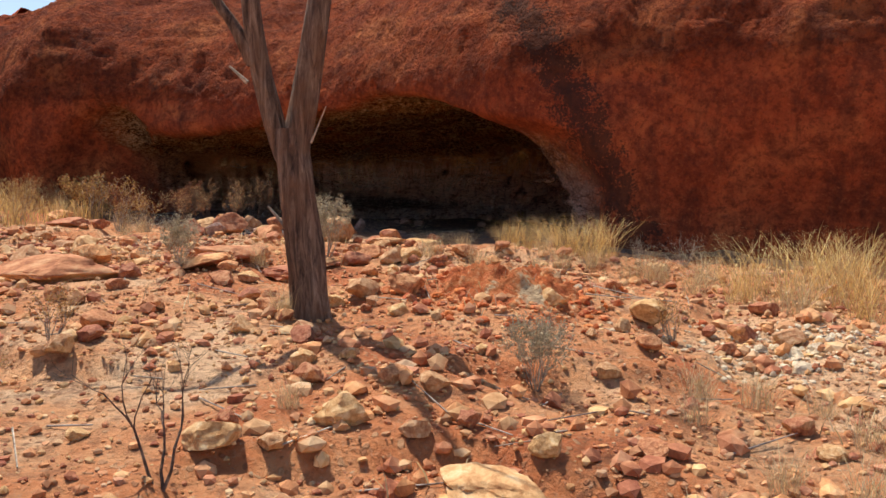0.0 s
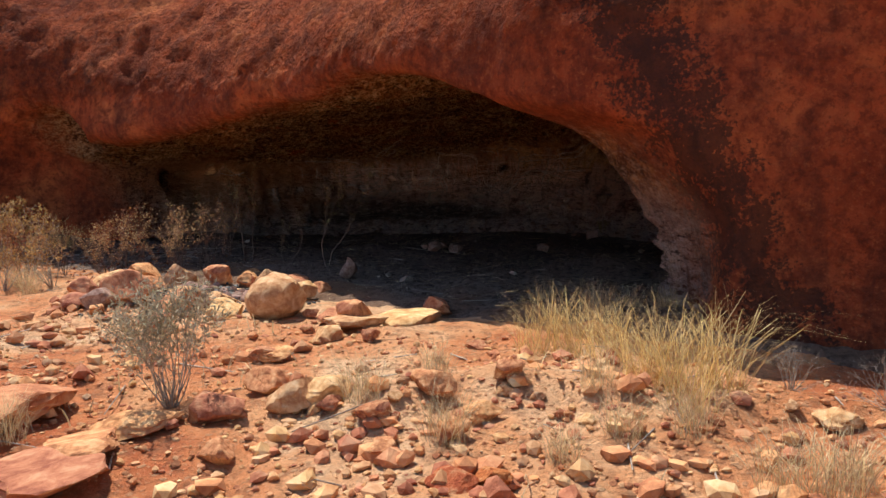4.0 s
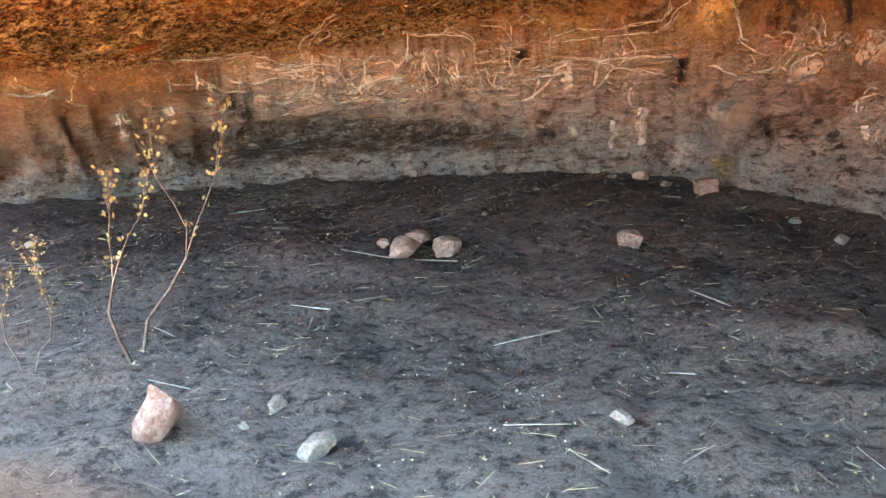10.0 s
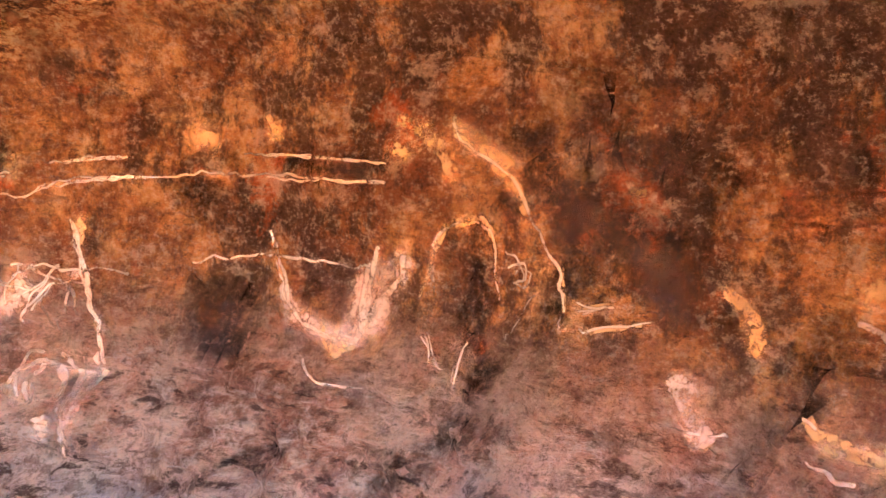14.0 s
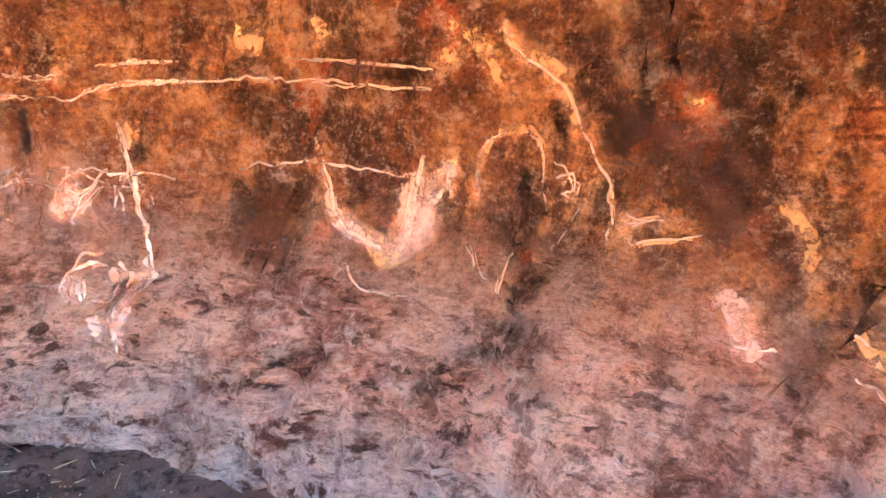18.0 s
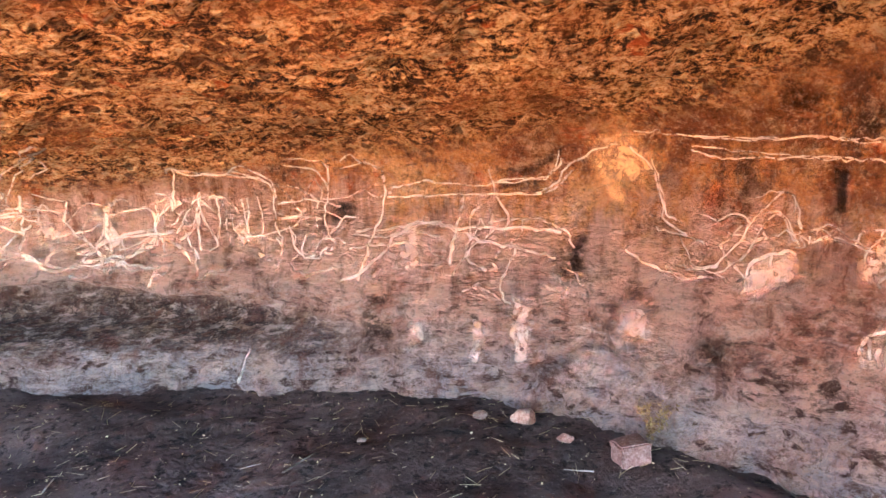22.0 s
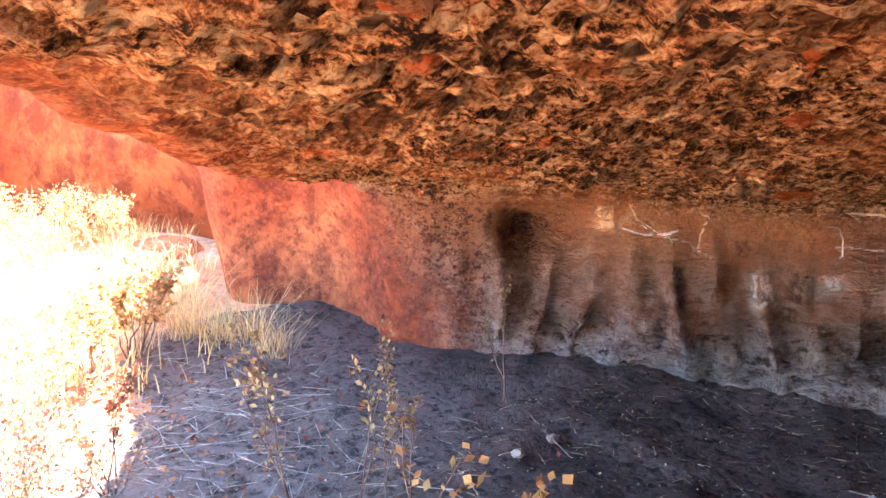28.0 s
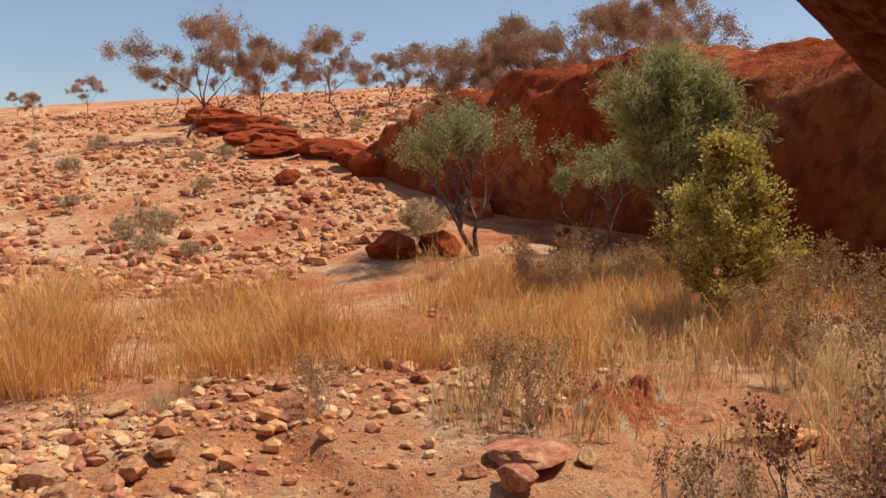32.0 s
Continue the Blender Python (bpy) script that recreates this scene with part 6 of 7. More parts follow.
scatter("hill_rubble", "red rubble strewn over the hillside", "rubble", small["r"], 15000, hillside, gravel(0.07, 0.38, 3), stone_red, 5)
scatter("hill_stones", "buff stones strewn over the hillside", "rubble", small["b"], 12000, hillside, gravel(0.06, 0.26, 3.5), stone_buff, 6)
ring_bed = lambda rnd, n: (-2.0 + 0.32 * rnd.normal(size=n), 9.66 + 0.17 * rnd.normal(size=n))
scatter("ash_rubble", "small dusty rubble bedded in old ashes inside the ring", "rubble", small["g"], 170, ring_bed, gravel(0.03, 0.13, 2), stone_pink, 8)
cream = lambda rnd, n: (1.95 + 0.35 * rnd.normal(size=n), 4.6 + 0.28 * rnd.normal(size=n))
scatter("cream_gravel", "cream limey gravel in a patch", "gravel", small["c"], 700, cream, gravel(0.01, 0.06, 2), chalk, 7)
knoll = lambda rnd, n: (0.42 + 0.36 * rnd.normal(size=n), 5.16 + 0.30 * rnd.normal(size=n))
scatter("orange_rubble", "crumbled orange rock round a low knoll", "rubble", [stone_mesh("pebble", 950 + i, stone_orange, 2, 9, 0.6) for i in range(5)], 900, knoll, gravel(0.012, 0.085, 2.5), stone_orange, 17)
ring = lambda rnd, n: (-1.95 + 0.36 * rnd.normal(size=n), 9.62 + 0.22 * rnd.normal(size=n))
scatter("ash_bed", "grey ashes and charcoal inside the stone ring", "ashes", small["g"], 320, ring, gravel(0.02, 0.09, 2.5), charcoal, 8)
specks = lambda rnd, n: (rnd.uniform(-3.6, 1.9, n), rnd.uniform(9.6, 14.4, n))
scatter("cave_crumbs", "small crumbs of stone over the cave floor", "gravel", small["g"], 500, specks, gravel(0.008, 0.04, 4), stone_pink, 9)


# ---- plants ----
def tube_mesh(name, segments, mat, sides=5):
    """Stems and limbs: tapering tubes from (start, end, radius, radius)."""
    p0, p1 = np.array([s[0] for s in segments], float), np.array([s[1] for s in segments], float)
    r0, r1 = np.array([s[2] for s in segments]), np.array([s[3] for s in segments])
    d = p1 - p0
    d /= np.maximum(np.linalg.norm(d, axis=1), 1e-9)[:, None]
    up = np.where(np.abs(d[:, 2:3]) > 0.9, np.array([[1.0, 0, 0]]), np.array([[0, 0, 1.0]]))
    u = np.cross(d, up)
    u /= np.linalg.norm(u, axis=1)[:, None]
    w = np.cross(d, u)
    a = np.arange(sides) * 2 * np.pi / sides
    ringv = u[:, None] * np.cos(a)[None, :, None] + w[:, None] * np.sin(a)[None, :, None]
    v = np.stack([p0[:, None] + ringv * r0[:, None, None], p1[:, None] + ringv * r1[:, None, None]], 1)
    n = len(segments)
    base = (np.arange(n) * 2 * sides)[:, None]
    k = np.arange(sides)
    q = np.stack([base + k, base + (k + 1) % sides, base + sides + (k + 1) % sides, base + sides + k], -1)
    return grid_mesh(name, v.reshape(-1, 3), q.reshape(-1, 4), mat)


def leaf_mesh(name, at, way, length, width, mat, rnd):
    """Leaves: lozenges, each bent a little along its length."""
    at, way = np.asarray(at, float), np.asarray(way, float)
    n = len(at)
    way = way / np.maximum(np.linalg.norm(way, axis=1), 1e-9)[:, None]
    side = np.cross(way, rnd.normal(size=(n, 3)))
    side /= np.maximum(np.linalg.norm(side, axis=1), 1e-9)[:, None]
    nrm = np.cross(side, way)
    L = (length * rnd.uniform(0.6, 1.25, n))[:, None]
    W = (width * rnd.uniform(0.7, 1.2, n))[:, None] * 0.5
    v = np.stack([at, at + way * L * 0.5 + side * W + nrm * L * 0.06, at + way * L, at + way * L * 0.5 - side * W + nrm * L * 0.06], 1)
    return grid_mesh(name, v.reshape(-1, 3), np.arange(4 * n).reshape(-1, 4), mat, smooth=False)


def blades(name, x, y, z, height, lean, width, mat, rnd):
    """Grass: one narrow bent blade for each root."""
    n = len(x)
    a = rnd.uniform(0, 2 * np.pi, n)
    out = np.stack([np.cos(a), np.sin(a), 0 * a], 1)
    side = np.stack([-np.sin(a), np.cos(a), 0 * a], 1)
    turn = rnd.uniform(0, np.pi, n)
    side = side * np.cos(turn)[:, None] + out * np.sin(turn)[:, None]
    L = (lean * rnd.uniform(0.1, 1.0, n))[:, None]
    h = (height * rnd.uniform(0.55, 1.1, n))[:, None]
    root = np.stack([x, y, z], 1)
    up = np.array([[0, 0, 1.0]])
    m1, m2, tip = root + up * h * 0.45 + out * L * h * 0.25, root + up * h * 0.8 + out * L * h * 0.6, root + up * h * (1.0 - 0.2 * L) + out * L * h
    w = (width * rnd.uniform(0.7, 1.3, n))[:, None] * side * 0.5
    v = np.stack([root - w, root + w, m1 + w * 0.9, m1 - w * 0.9, m2 + w * 0.6, m2 - w * 0.6, tip + w * 0.1, tip - w * 0.1], 1).reshape(-1, 3)
    b = (np.arange(n) * 8)[:, None]
    q = np.concatenate([b + np.array([0, 1, 2, 3]), b + np.array([3, 2, 4, 5]), b + np.array([5, 4, 6, 7])])
    return grid_mesh(name, v, q, mat)


def grow(rnd, start, way, length, radius, depth, spread, lift, forks=(2, 3), shorten=0.72, bend=0.18, steps=3):
    """A branch and all that grows from it: (segments, ends with directions)."""
    segs, ends = [], []
    p, d = Vector(start), Vector(way).normalized()
    r = radius
    for i in range(steps):
        d = (d + Vector((rnd.gauss(0, bend), rnd.gauss(0, bend), rnd.gauss(0, bend) + lift * 0.3))).normalized()
        q = p + d * length / steps
        r2 = radius * (1 - 0.4 * (i + 1) / steps)
        segs.append((tuple(p), tuple(q), r, r2))
        p, r = q, r2
        if depth <= 1:
            ends.append((tuple(p), tuple(d)))
    if depth > 0:
        for _ in range(rnd.randint(*forks)):
            e = (d + Vector((rnd.gauss(0, spread), rnd.gauss(0, spread), rnd.gauss(0, spread * 0.6) + lift))).normalized()
            s2, e2 = grow(rnd, p, e, length * shorten * rnd.uniform(0.75, 1.2), r * 0.75, depth - 1, spread, lift, forks, shorten, bend, steps)
            segs += s2
            ends += e2
    return segs, ends


def leaves_round(ends, rnd, per, scatter_r, out=0.6):
    """Leaf roots and directions around twig ends."""
    p, d = np.array([e[0] for e in ends]), np.array([e[1] for e in ends])
    p, d = np.repeat(p, per, 0), np.repeat(d, per, 0)
    return p + rnd.normal(size=p.shape) * scatter_r, d * out + rnd.normal(size=p.shape) * 0.7


def shrub(seed, height, stems, leaf_mat, stem_mat, per, leaf, name="shrub", spread=0.4, depth=2, lean=0.55, radius=0.006, lift=0.22, scatter_r=0.02):
    """Meshes of a low bush of unit kind: stems and leaves."""
    rnd, nr = random.Random(seed), np.random.RandomState(seed)
    segs, ends = [], []
    for i in range(stems):
        a = rnd.uniform(0, 6.28)
        d = Vector((math.cos(a) * rnd.uniform(0.05, lean), math.sin(a) * rnd.uniform(0.05, lean), 1))
        s, e = grow(rnd, (math.cos(a) * 0.04 * height, math.sin(a) * 0.04 * height, -0.02), d, height * rnd.uniform(0.35, 0.5), radius, depth, spread, lift)
        segs += s
        ends += e
    stems_me = tube_mesh("woody_stem", segs, stem_mat, 4)
    leaf_me = None
    if per:
        at, way = leaves_round(ends, nr, per, scatter_r)
        leaf_me = leaf_mesh("foliage", at, way, np.full(len(at), leaf[0]), np.full(len(at), leaf[1]), leaf_mat, nr)
    return stems_me, leaf_me


def plant(name, meshes, x, y, size, label, category, group="", z=None, names=("woody_stem", "foliage"), turn=None):
    ob = thing(name, (x, y, ground_at(x, y) if z is None else z), label, category, group, stone_seed.uniform(0, 6.28) if turn is None else turn, size)
    for me, n in zip(meshes, names):
        if me:
            part(n, me, None, ob)
    return ob


def tuft(seed, count, height, lean, mat, radius=0.07, width=0.006):
    nr = np.random.RandomState(seed)
    a, r = nr.uniform(0, 6.28, count), radius * np.sqrt(nr.uniform(0, 1, count))
    return blades("foliage", r * np.cos(a), r * np.sin(a), 0 * a - 0.02, np.full(count, height), np.full(count, lean), width, mat, nr)


# dry grass tufts along the drip line and over the slope
tall = [tuft(i, 120, 1.0, 1.35, straw, 0.26, 0.0065) for i in range(4)]
grey = [tuft(20 + i, 150, 1.0, 1.35, straw_grey, 0.36, 0.008) for i in range(4)]
pick = random.Random(4)
for x, y, h in ((.73, 8.1, .40), (.99, 7.66, .38), (1.28, 7.12, .45), (1.44, 7.34, .45), (1.19, 7.25, .42), (.85, 7.9, .36), (1.1, 7.4, .33), (.6, 7.95, .3), (2.43, 5.71, .60), (2.71, 5.63, .56), (2.72, 5.18, .48), (2.27, 6.03, .48),
                (3.0, 5.9, .55), (3.3, 5.5, .5), (2.9, 6.3, .5), (3.2, 6.4, .5), (2.1, 5.8, .4), (-5.66, 10.88, .5), (-5.02, 12.2, .45), (-4.8, 12.3, .38), (-5.3, 11.9, .4), (-5.6, 12.0, .5), (-5.9, 11.8, .5), (-6.2, 12.1, .45), (-5.15, 12.05, .4), (-6.5, 11.7, .5)):
    plant("grass_tuft", [pick.choice(tall)], x, y, h, "tall tuft of dry straw-coloured grass", "grass", "tall grass tufts", names=("foliage",))
for x, y, h in ((.62, 9.3, .22), (.98, 8.6, .26), (1.4, 8.8, .22), (1.2, 8.95, .2), (-.10, 7.03, .24), (.29, 6.79, .25), (.98, 6.83, .2), (-1.5, 6.63, .23), (.17, 7.34, .21), (1.48, 6.49, .23), (1.75, 6.54, .2), (2.05, 6.37, .3), (1.63, 6.44, .3), (1.2, 3.78, .21), (1.47, 3.78, .21),
                (-.62, 3.26, .14), (-2.84, 6.39, .22), (-.91, 4.63, .2), (1.13, 2.65, .16), (1.75, 3.71, .16), (1.0, 3.2, .15), (1.6, 3.0, .18), (1.35, 2.5, .2), (.8, 2.45, .15), (-5.38, 11.7, .45), (-4.59, 6.86, .25), (1.85, 6.0, .28), (2.3, 5.3, .3),
                (-3.6, 9.9, .28), (-4.0, 10.3, .3), (-3.2, 8.3, .2), (.75, 6.6, .18), (1.25, 6.9, .22), (.9, 7.2, .2)):
    plant("grass_tuft", [pick.choice(grey)], x, y, h, "low tuft of bleached grey grass on the sand", "grass", "low grass tufts", names=("foliage",))

# bushes
salt = [shrub(40 + i, 1.0, 24, leaf_grey, dead_wood, 4, (0.065, 0.016), spread=0.28, lean=0.75, radius=0.007) for i in range(2)]
brown = [shrub(50 + i, 1.0, 13, leaf_dry, dead_wood, 4, (0.040, 0.022), spread=0.30, lean=0.7, radius=0.007) for i in range(4)]
dead = [shrub(60 + i, 1.0, 9, leaf_dry, dead_wood, 2, (0.05, 0.03), spread=0.45, lean=0.6, radius=0.012) for i in range(2)]
leafy = [shrub(65 + i, 1.0, 7, leaf_dry, bark, 7, (0.065, 0.045), spread=0.3, lean=0.4, radius=0.012) for i in range(2)]
twiggy = shrub(70, 1.0, 20, None, dead_wood, 0, None, spread=0.6, lean=1.2, radius=0.008)
stalks = [shrub(80 + i, 1.0, 2, leaf_gold, bark, 5, (0.026, 0.018), scatter_r=0.016, spread=0.12, lean=0.3, depth=2, radius=0.009, lift=0.5) for i in range(4)]
sapling = shrub(90, 1.0, 3, None, bark, 0, None, spread=0.5, lean=0.5, depth=3, radius=0.016)
for x, y, h in ((-1.04, 7.15, .55), (-1.95, 6.1, .40), (.44, 3.84, .34)):
    plant("saltbush", pick.choice(salt), x, y, h, "silvery grey-green saltbush on the slope", "bush", "saltbushes")
sparse = [shrub(55 + i, 1.0, 9, leaf_tan, bark, 3, (0.026, 0.016), spread=0.24, lean=0.5, radius=0.006) for i in range(3)]
for x, y, h in ((-3.9, 10.85, .48), (-3.45, 10.80, .60), (-3.05, 10.80, .66), (-2.72, 10.85, .72), (-2.42, 10.70, .66), (-3.25, 10.5, .5), (-2.65, 10.45, .5)):
    plant("dry_bush", pick.choice(sparse), x, y, h, "dry brown leafy bush behind the stone ring", "bush", "bushes by the ring")
for x, y, h in ((-4.80, 9.24, .50), (-4.95, 9.0, .45), (-4.72, 7.92, .34), (-4.5, 8.1, .3), (-4.36, 6.48, .24), (-8.53, 8.66, .6), (-7.09, 10.85, .7), (-7.5, 11.2, .7), (-9.2, 8.0, .55), (-6.6, 11.3, .6),
                (-8.9, 9.3, .6), (-10.2, 8.4, .7), (-9.5, 10.4, .6), (-8.8, 11.0, .65), (-8.1, 11.6, .6), (-9.9, 9.2, .5), (-7.6, 11.9, .6), (-10.8, 7.6, .55), (-6.9, 10.4, .5), (-6.2, 10.7, .55)):
    plant("dry_bush", pick.choice(brown), x, y, h, "dry brown bush standing in open ground", "bush", "bushes on the flat")
rusty = [shrub(68 + i, 1.0, 5, leaf_red, bark, 3, (0.055, 0.036), spread=0.28, lean=0.4, radius=0.010) for i in range(2)]
for i, (x, y, h) in enumerate(((-3.7, 10.35, .5), (-4.3, 10.95, .62), (-4.1, 10.55, .5), (-3.45, 11.15, .55), (-3.95, 10.05, .4), (-4.7, 11.1, .6))):
    plant("dry_weed", (dead + rusty)[i % 4], x, y, h, "thin dry weed with sparse curled brown leaves", "weed", "weeds on the sunny edge")
for x, y, h in ((1.36, 4.83, .27), (-1.96, 4.07, .3), (-2.1, 3.6, .25)):
    plant("dead_shrub", pick.choice(dead), x, y, h, "small dead shrub with a few curled leaves", "shrub", "dead shrubs")
for x, y, h in ((-5.09, 11.55, .60), (-4.9, 11.3, .5)):
    plant("leafy_weed", pick.choice(leafy), x, y, h, "dark weed with curled leaves at the shade's edge", "weed", "weeds at the shade's edge")
plant("dead_twigs", twiggy, 1.77, 7.44, .25, "bleached tangle of dead twigs under the rock", "twigs", names=("woody_stem", "foliage"))
plant("dead_twigs", twiggy, 2.1, 7.1, .3, "bleached tangle of dead twigs under the rock", "twigs", names=("woody_stem", "foliage"))
for i, (x, y, h) in enumerate(((-1.42, 11.15, .88), (-2.35, 11.60, .85), (-3.45, 13.05, .6), (-2.72, 12.0, .6), (-1.75, 11.0, .5))):
    plant("dry_stalk", stalks[i % 4], x, y, h, "thin dry flower stalk growing in the cave's mouth", "weed", "dry stalks", z=floor_at(x, y))
plant("small_weed", shrub(84, 1.0, 3, leaf_gold, dead_wood, 3, (0.11, 0.05), spread=0.3, lean=0.3, radius=0.012), 1.24, 13.66, .20, "small yellowing weed growing behind a pink stone", "weed", z=floor_at(1.24, 13.72))
plant("dead_sapling", sapling, -.93, 2.61, .5, "thin leafless sapling on the slope", "sapling", names=("woody_stem", "foliage"))

# golden grass on the flat, straw on the floor
rnd = np.random.RandomState(12)
n = 1500
a, r = rnd.uniform(2.95, 4.02, n), rnd.uniform(5.8, 11.5, n)
a, r = np.repeat(a, 34), np.repeat(r, 34)
n = len(a)
spot = np.repeat(rnd.uniform(0.45, 1.3, n // 34), 34)
x, y = -0.3 + r * np.cos(a) + rnd.normal(size=n) * 0.085, 10.3 + r * np.sin(a) + rnd.normal(size=n) * 0.085
keep = (y < face_y(x) - 0.5) & (fbm(x * 0.8, y * 0.8, 0 * x, 2) + rnd.uniform(-0.35, 0.35, n) > -0.15 + 0.5 * step01((r - 9.5) / 2) + 0.45 * step01((6.9 - r) / 1.0))
x, y = x[keep], y[keep]
hgt = 0.30 + 0.16 * fbm(x * 1.3, y * 1.3, 0 * x, 2) + 0.16 * step01((8.5 - y) / 3)
hgt *= spot[keep]
ob = new("golden_grass", blades("golden_grass", x, y, grounds(x, y) - 0.02, hgt * 1.12, np.full(len(x), 0.9), 0.0055, straw_gold, rnd))
tagged(ob, "broad band of dry golden grass below the cliff", "grass", kind="stuff")
n = 14000
x, y = rnd.uniform(-12, -4.6, n), rnd.uniform(8.0, 12.6, n)
keep = (y < face_y(x) - 0.2) & (fbm(x * 1.1, y * 1.1, 0 * x, 2) + rnd.uniform(-0.3, 0.3, n) > 0.0)
x, y = x[keep], y[keep]
ob = new("pale_grass", blades("pale_grass", x, y, grounds(x, y) - 0.02, np.full(len(x), 0.30), np.full(len(x), 0.8), 0.008, straw, rnd))
tagged(ob, "sparse pale dry grass at the foot of the cliff", "grass", kind="stuff")
n = 2600
x, y = rnd.uniform(-4, 3.4, n), rnd.uniform(1.5, 8.6, n)
keep = (y < face_y(x) - 0.4) & (fbm(x * 1.2, y * 1.2, 0 * x, 2) + rnd.uniform(-0.3, 0.3, n) + 0.12 * (x - 0.5) > 0.30)
x, y = x[keep], y[keep]
ob = new("stubble", blades("stubble", x, y, grounds(x, y) - 0.01, np.full(len(x), 0.13), np.full(len(x), 1.4), 0.006, straw_grey, rnd))
tagged(ob, "thin bleached grass stubble over the slope", "grass", kind="stuff")


def litter(name, count, x, y, heights, length, radius, mat, label, seed):
    rnd = np.random.RandomState(seed)
    a, t = rnd.uniform(0, 6.28, count), rnd.uniform(-0.12, 0.12, count)
    L = length * rnd.uniform(0.3, 1.3, count) ** 1.5
    d = np.stack([np.cos(a), np.sin(a), t], 1) * L[:, None]
    p = np.stack([x, y, heights(x, y) + 0.006], 1)
    q = p + d
    q[:, 2] = heights(q[:, 0], q[:, 1]) + 0.012 + 0.3 * np.abs(t) * L
    ob = new(name, tube_mesh(name, [(u, v, radius, radius * 0.6) for u, v in zip(p, q)], mat, 3))
    return tagged(ob, label, "litter", kind="stuff")


rnd = np.random.RandomState(31)
litter("straw_litter", 1800, rnd.uniform(-3.4, 1.9, 1800), rnd.uniform(9.6, 14.6, 1800), dust_z, 0.055, 0.0015, straw_grey, "short straws scattered on the cave floor", 32)
litter("stick_litter", 60, rnd.uniform(-3.0, 1.7, 60), rnd.uniform(9.6, 13.9, 60), dust_z, 0.20, 0.004, dead_wood, "pale sticks scattered on the cave floor", 33)
litter("twig_litter", 420, rnd.normal(-3.9, 0.7, 420), rnd.normal(11.6, 0.5, 420), lambda a, b: np.maximum(grounds(a, b), dust_z(a, b)), 0.24, 0.0024, dead_wood, "tangle of bleached twigs and stalks in the shade", 34)
litter("slope_sticks", 160, rnd.uniform(-3.5, 3.0, 160), rnd.uniform(1.8, 8.2, 160), grounds, 0.30, 0.005, dead_wood, "dead sticks lying on the slope", 35)
litter("ash_sticks", 18, rnd.normal(-1.95, 0.35, 18), rnd.normal(9.6, 0.2, 18), lambda a, b: grounds(a, b) + 0.04, 0.16, 0.007, charcoal, "burnt sticks on the ash bed", 36)


def fallen_leaves(name, count, x, y, heights, size, mat, label, seed):
    nr = np.random.RandomState(seed)
    p = np.stack([x, y, heights(x, y) + 0.012], 1)
    a = nr.uniform(0, 6.28, count)
    ob = new(name, leaf_mesh(name, p, np.stack([np.cos(a), np.sin(a), nr.uniform(-0.1, 0.5, count)], 1), np.full(count, size), np.full(count, size * 0.55), mat, nr))
    return tagged(ob, label, "litter", kind="stuff")


mouth_floor = lambda a, b: np.maximum(grounds(a, b), dust_z(a, b))
fallen_leaves("leaf_litter", 420, rnd.normal(-3.8, 0.7, 420), rnd.normal(11.3, 0.5, 420), mouth_floor, 0.042, leaf_red, "curled rusty leaves fallen in the shade", 41)
fallen_leaves("chaff", 3000, rnd.uniform(-3.4, 1.9, 3000), rnd.uniform(9.6, 14.6, 3000), dust_z, 0.013, straw_grey, "pale chaff and leaf bits on the cave floor", 42)


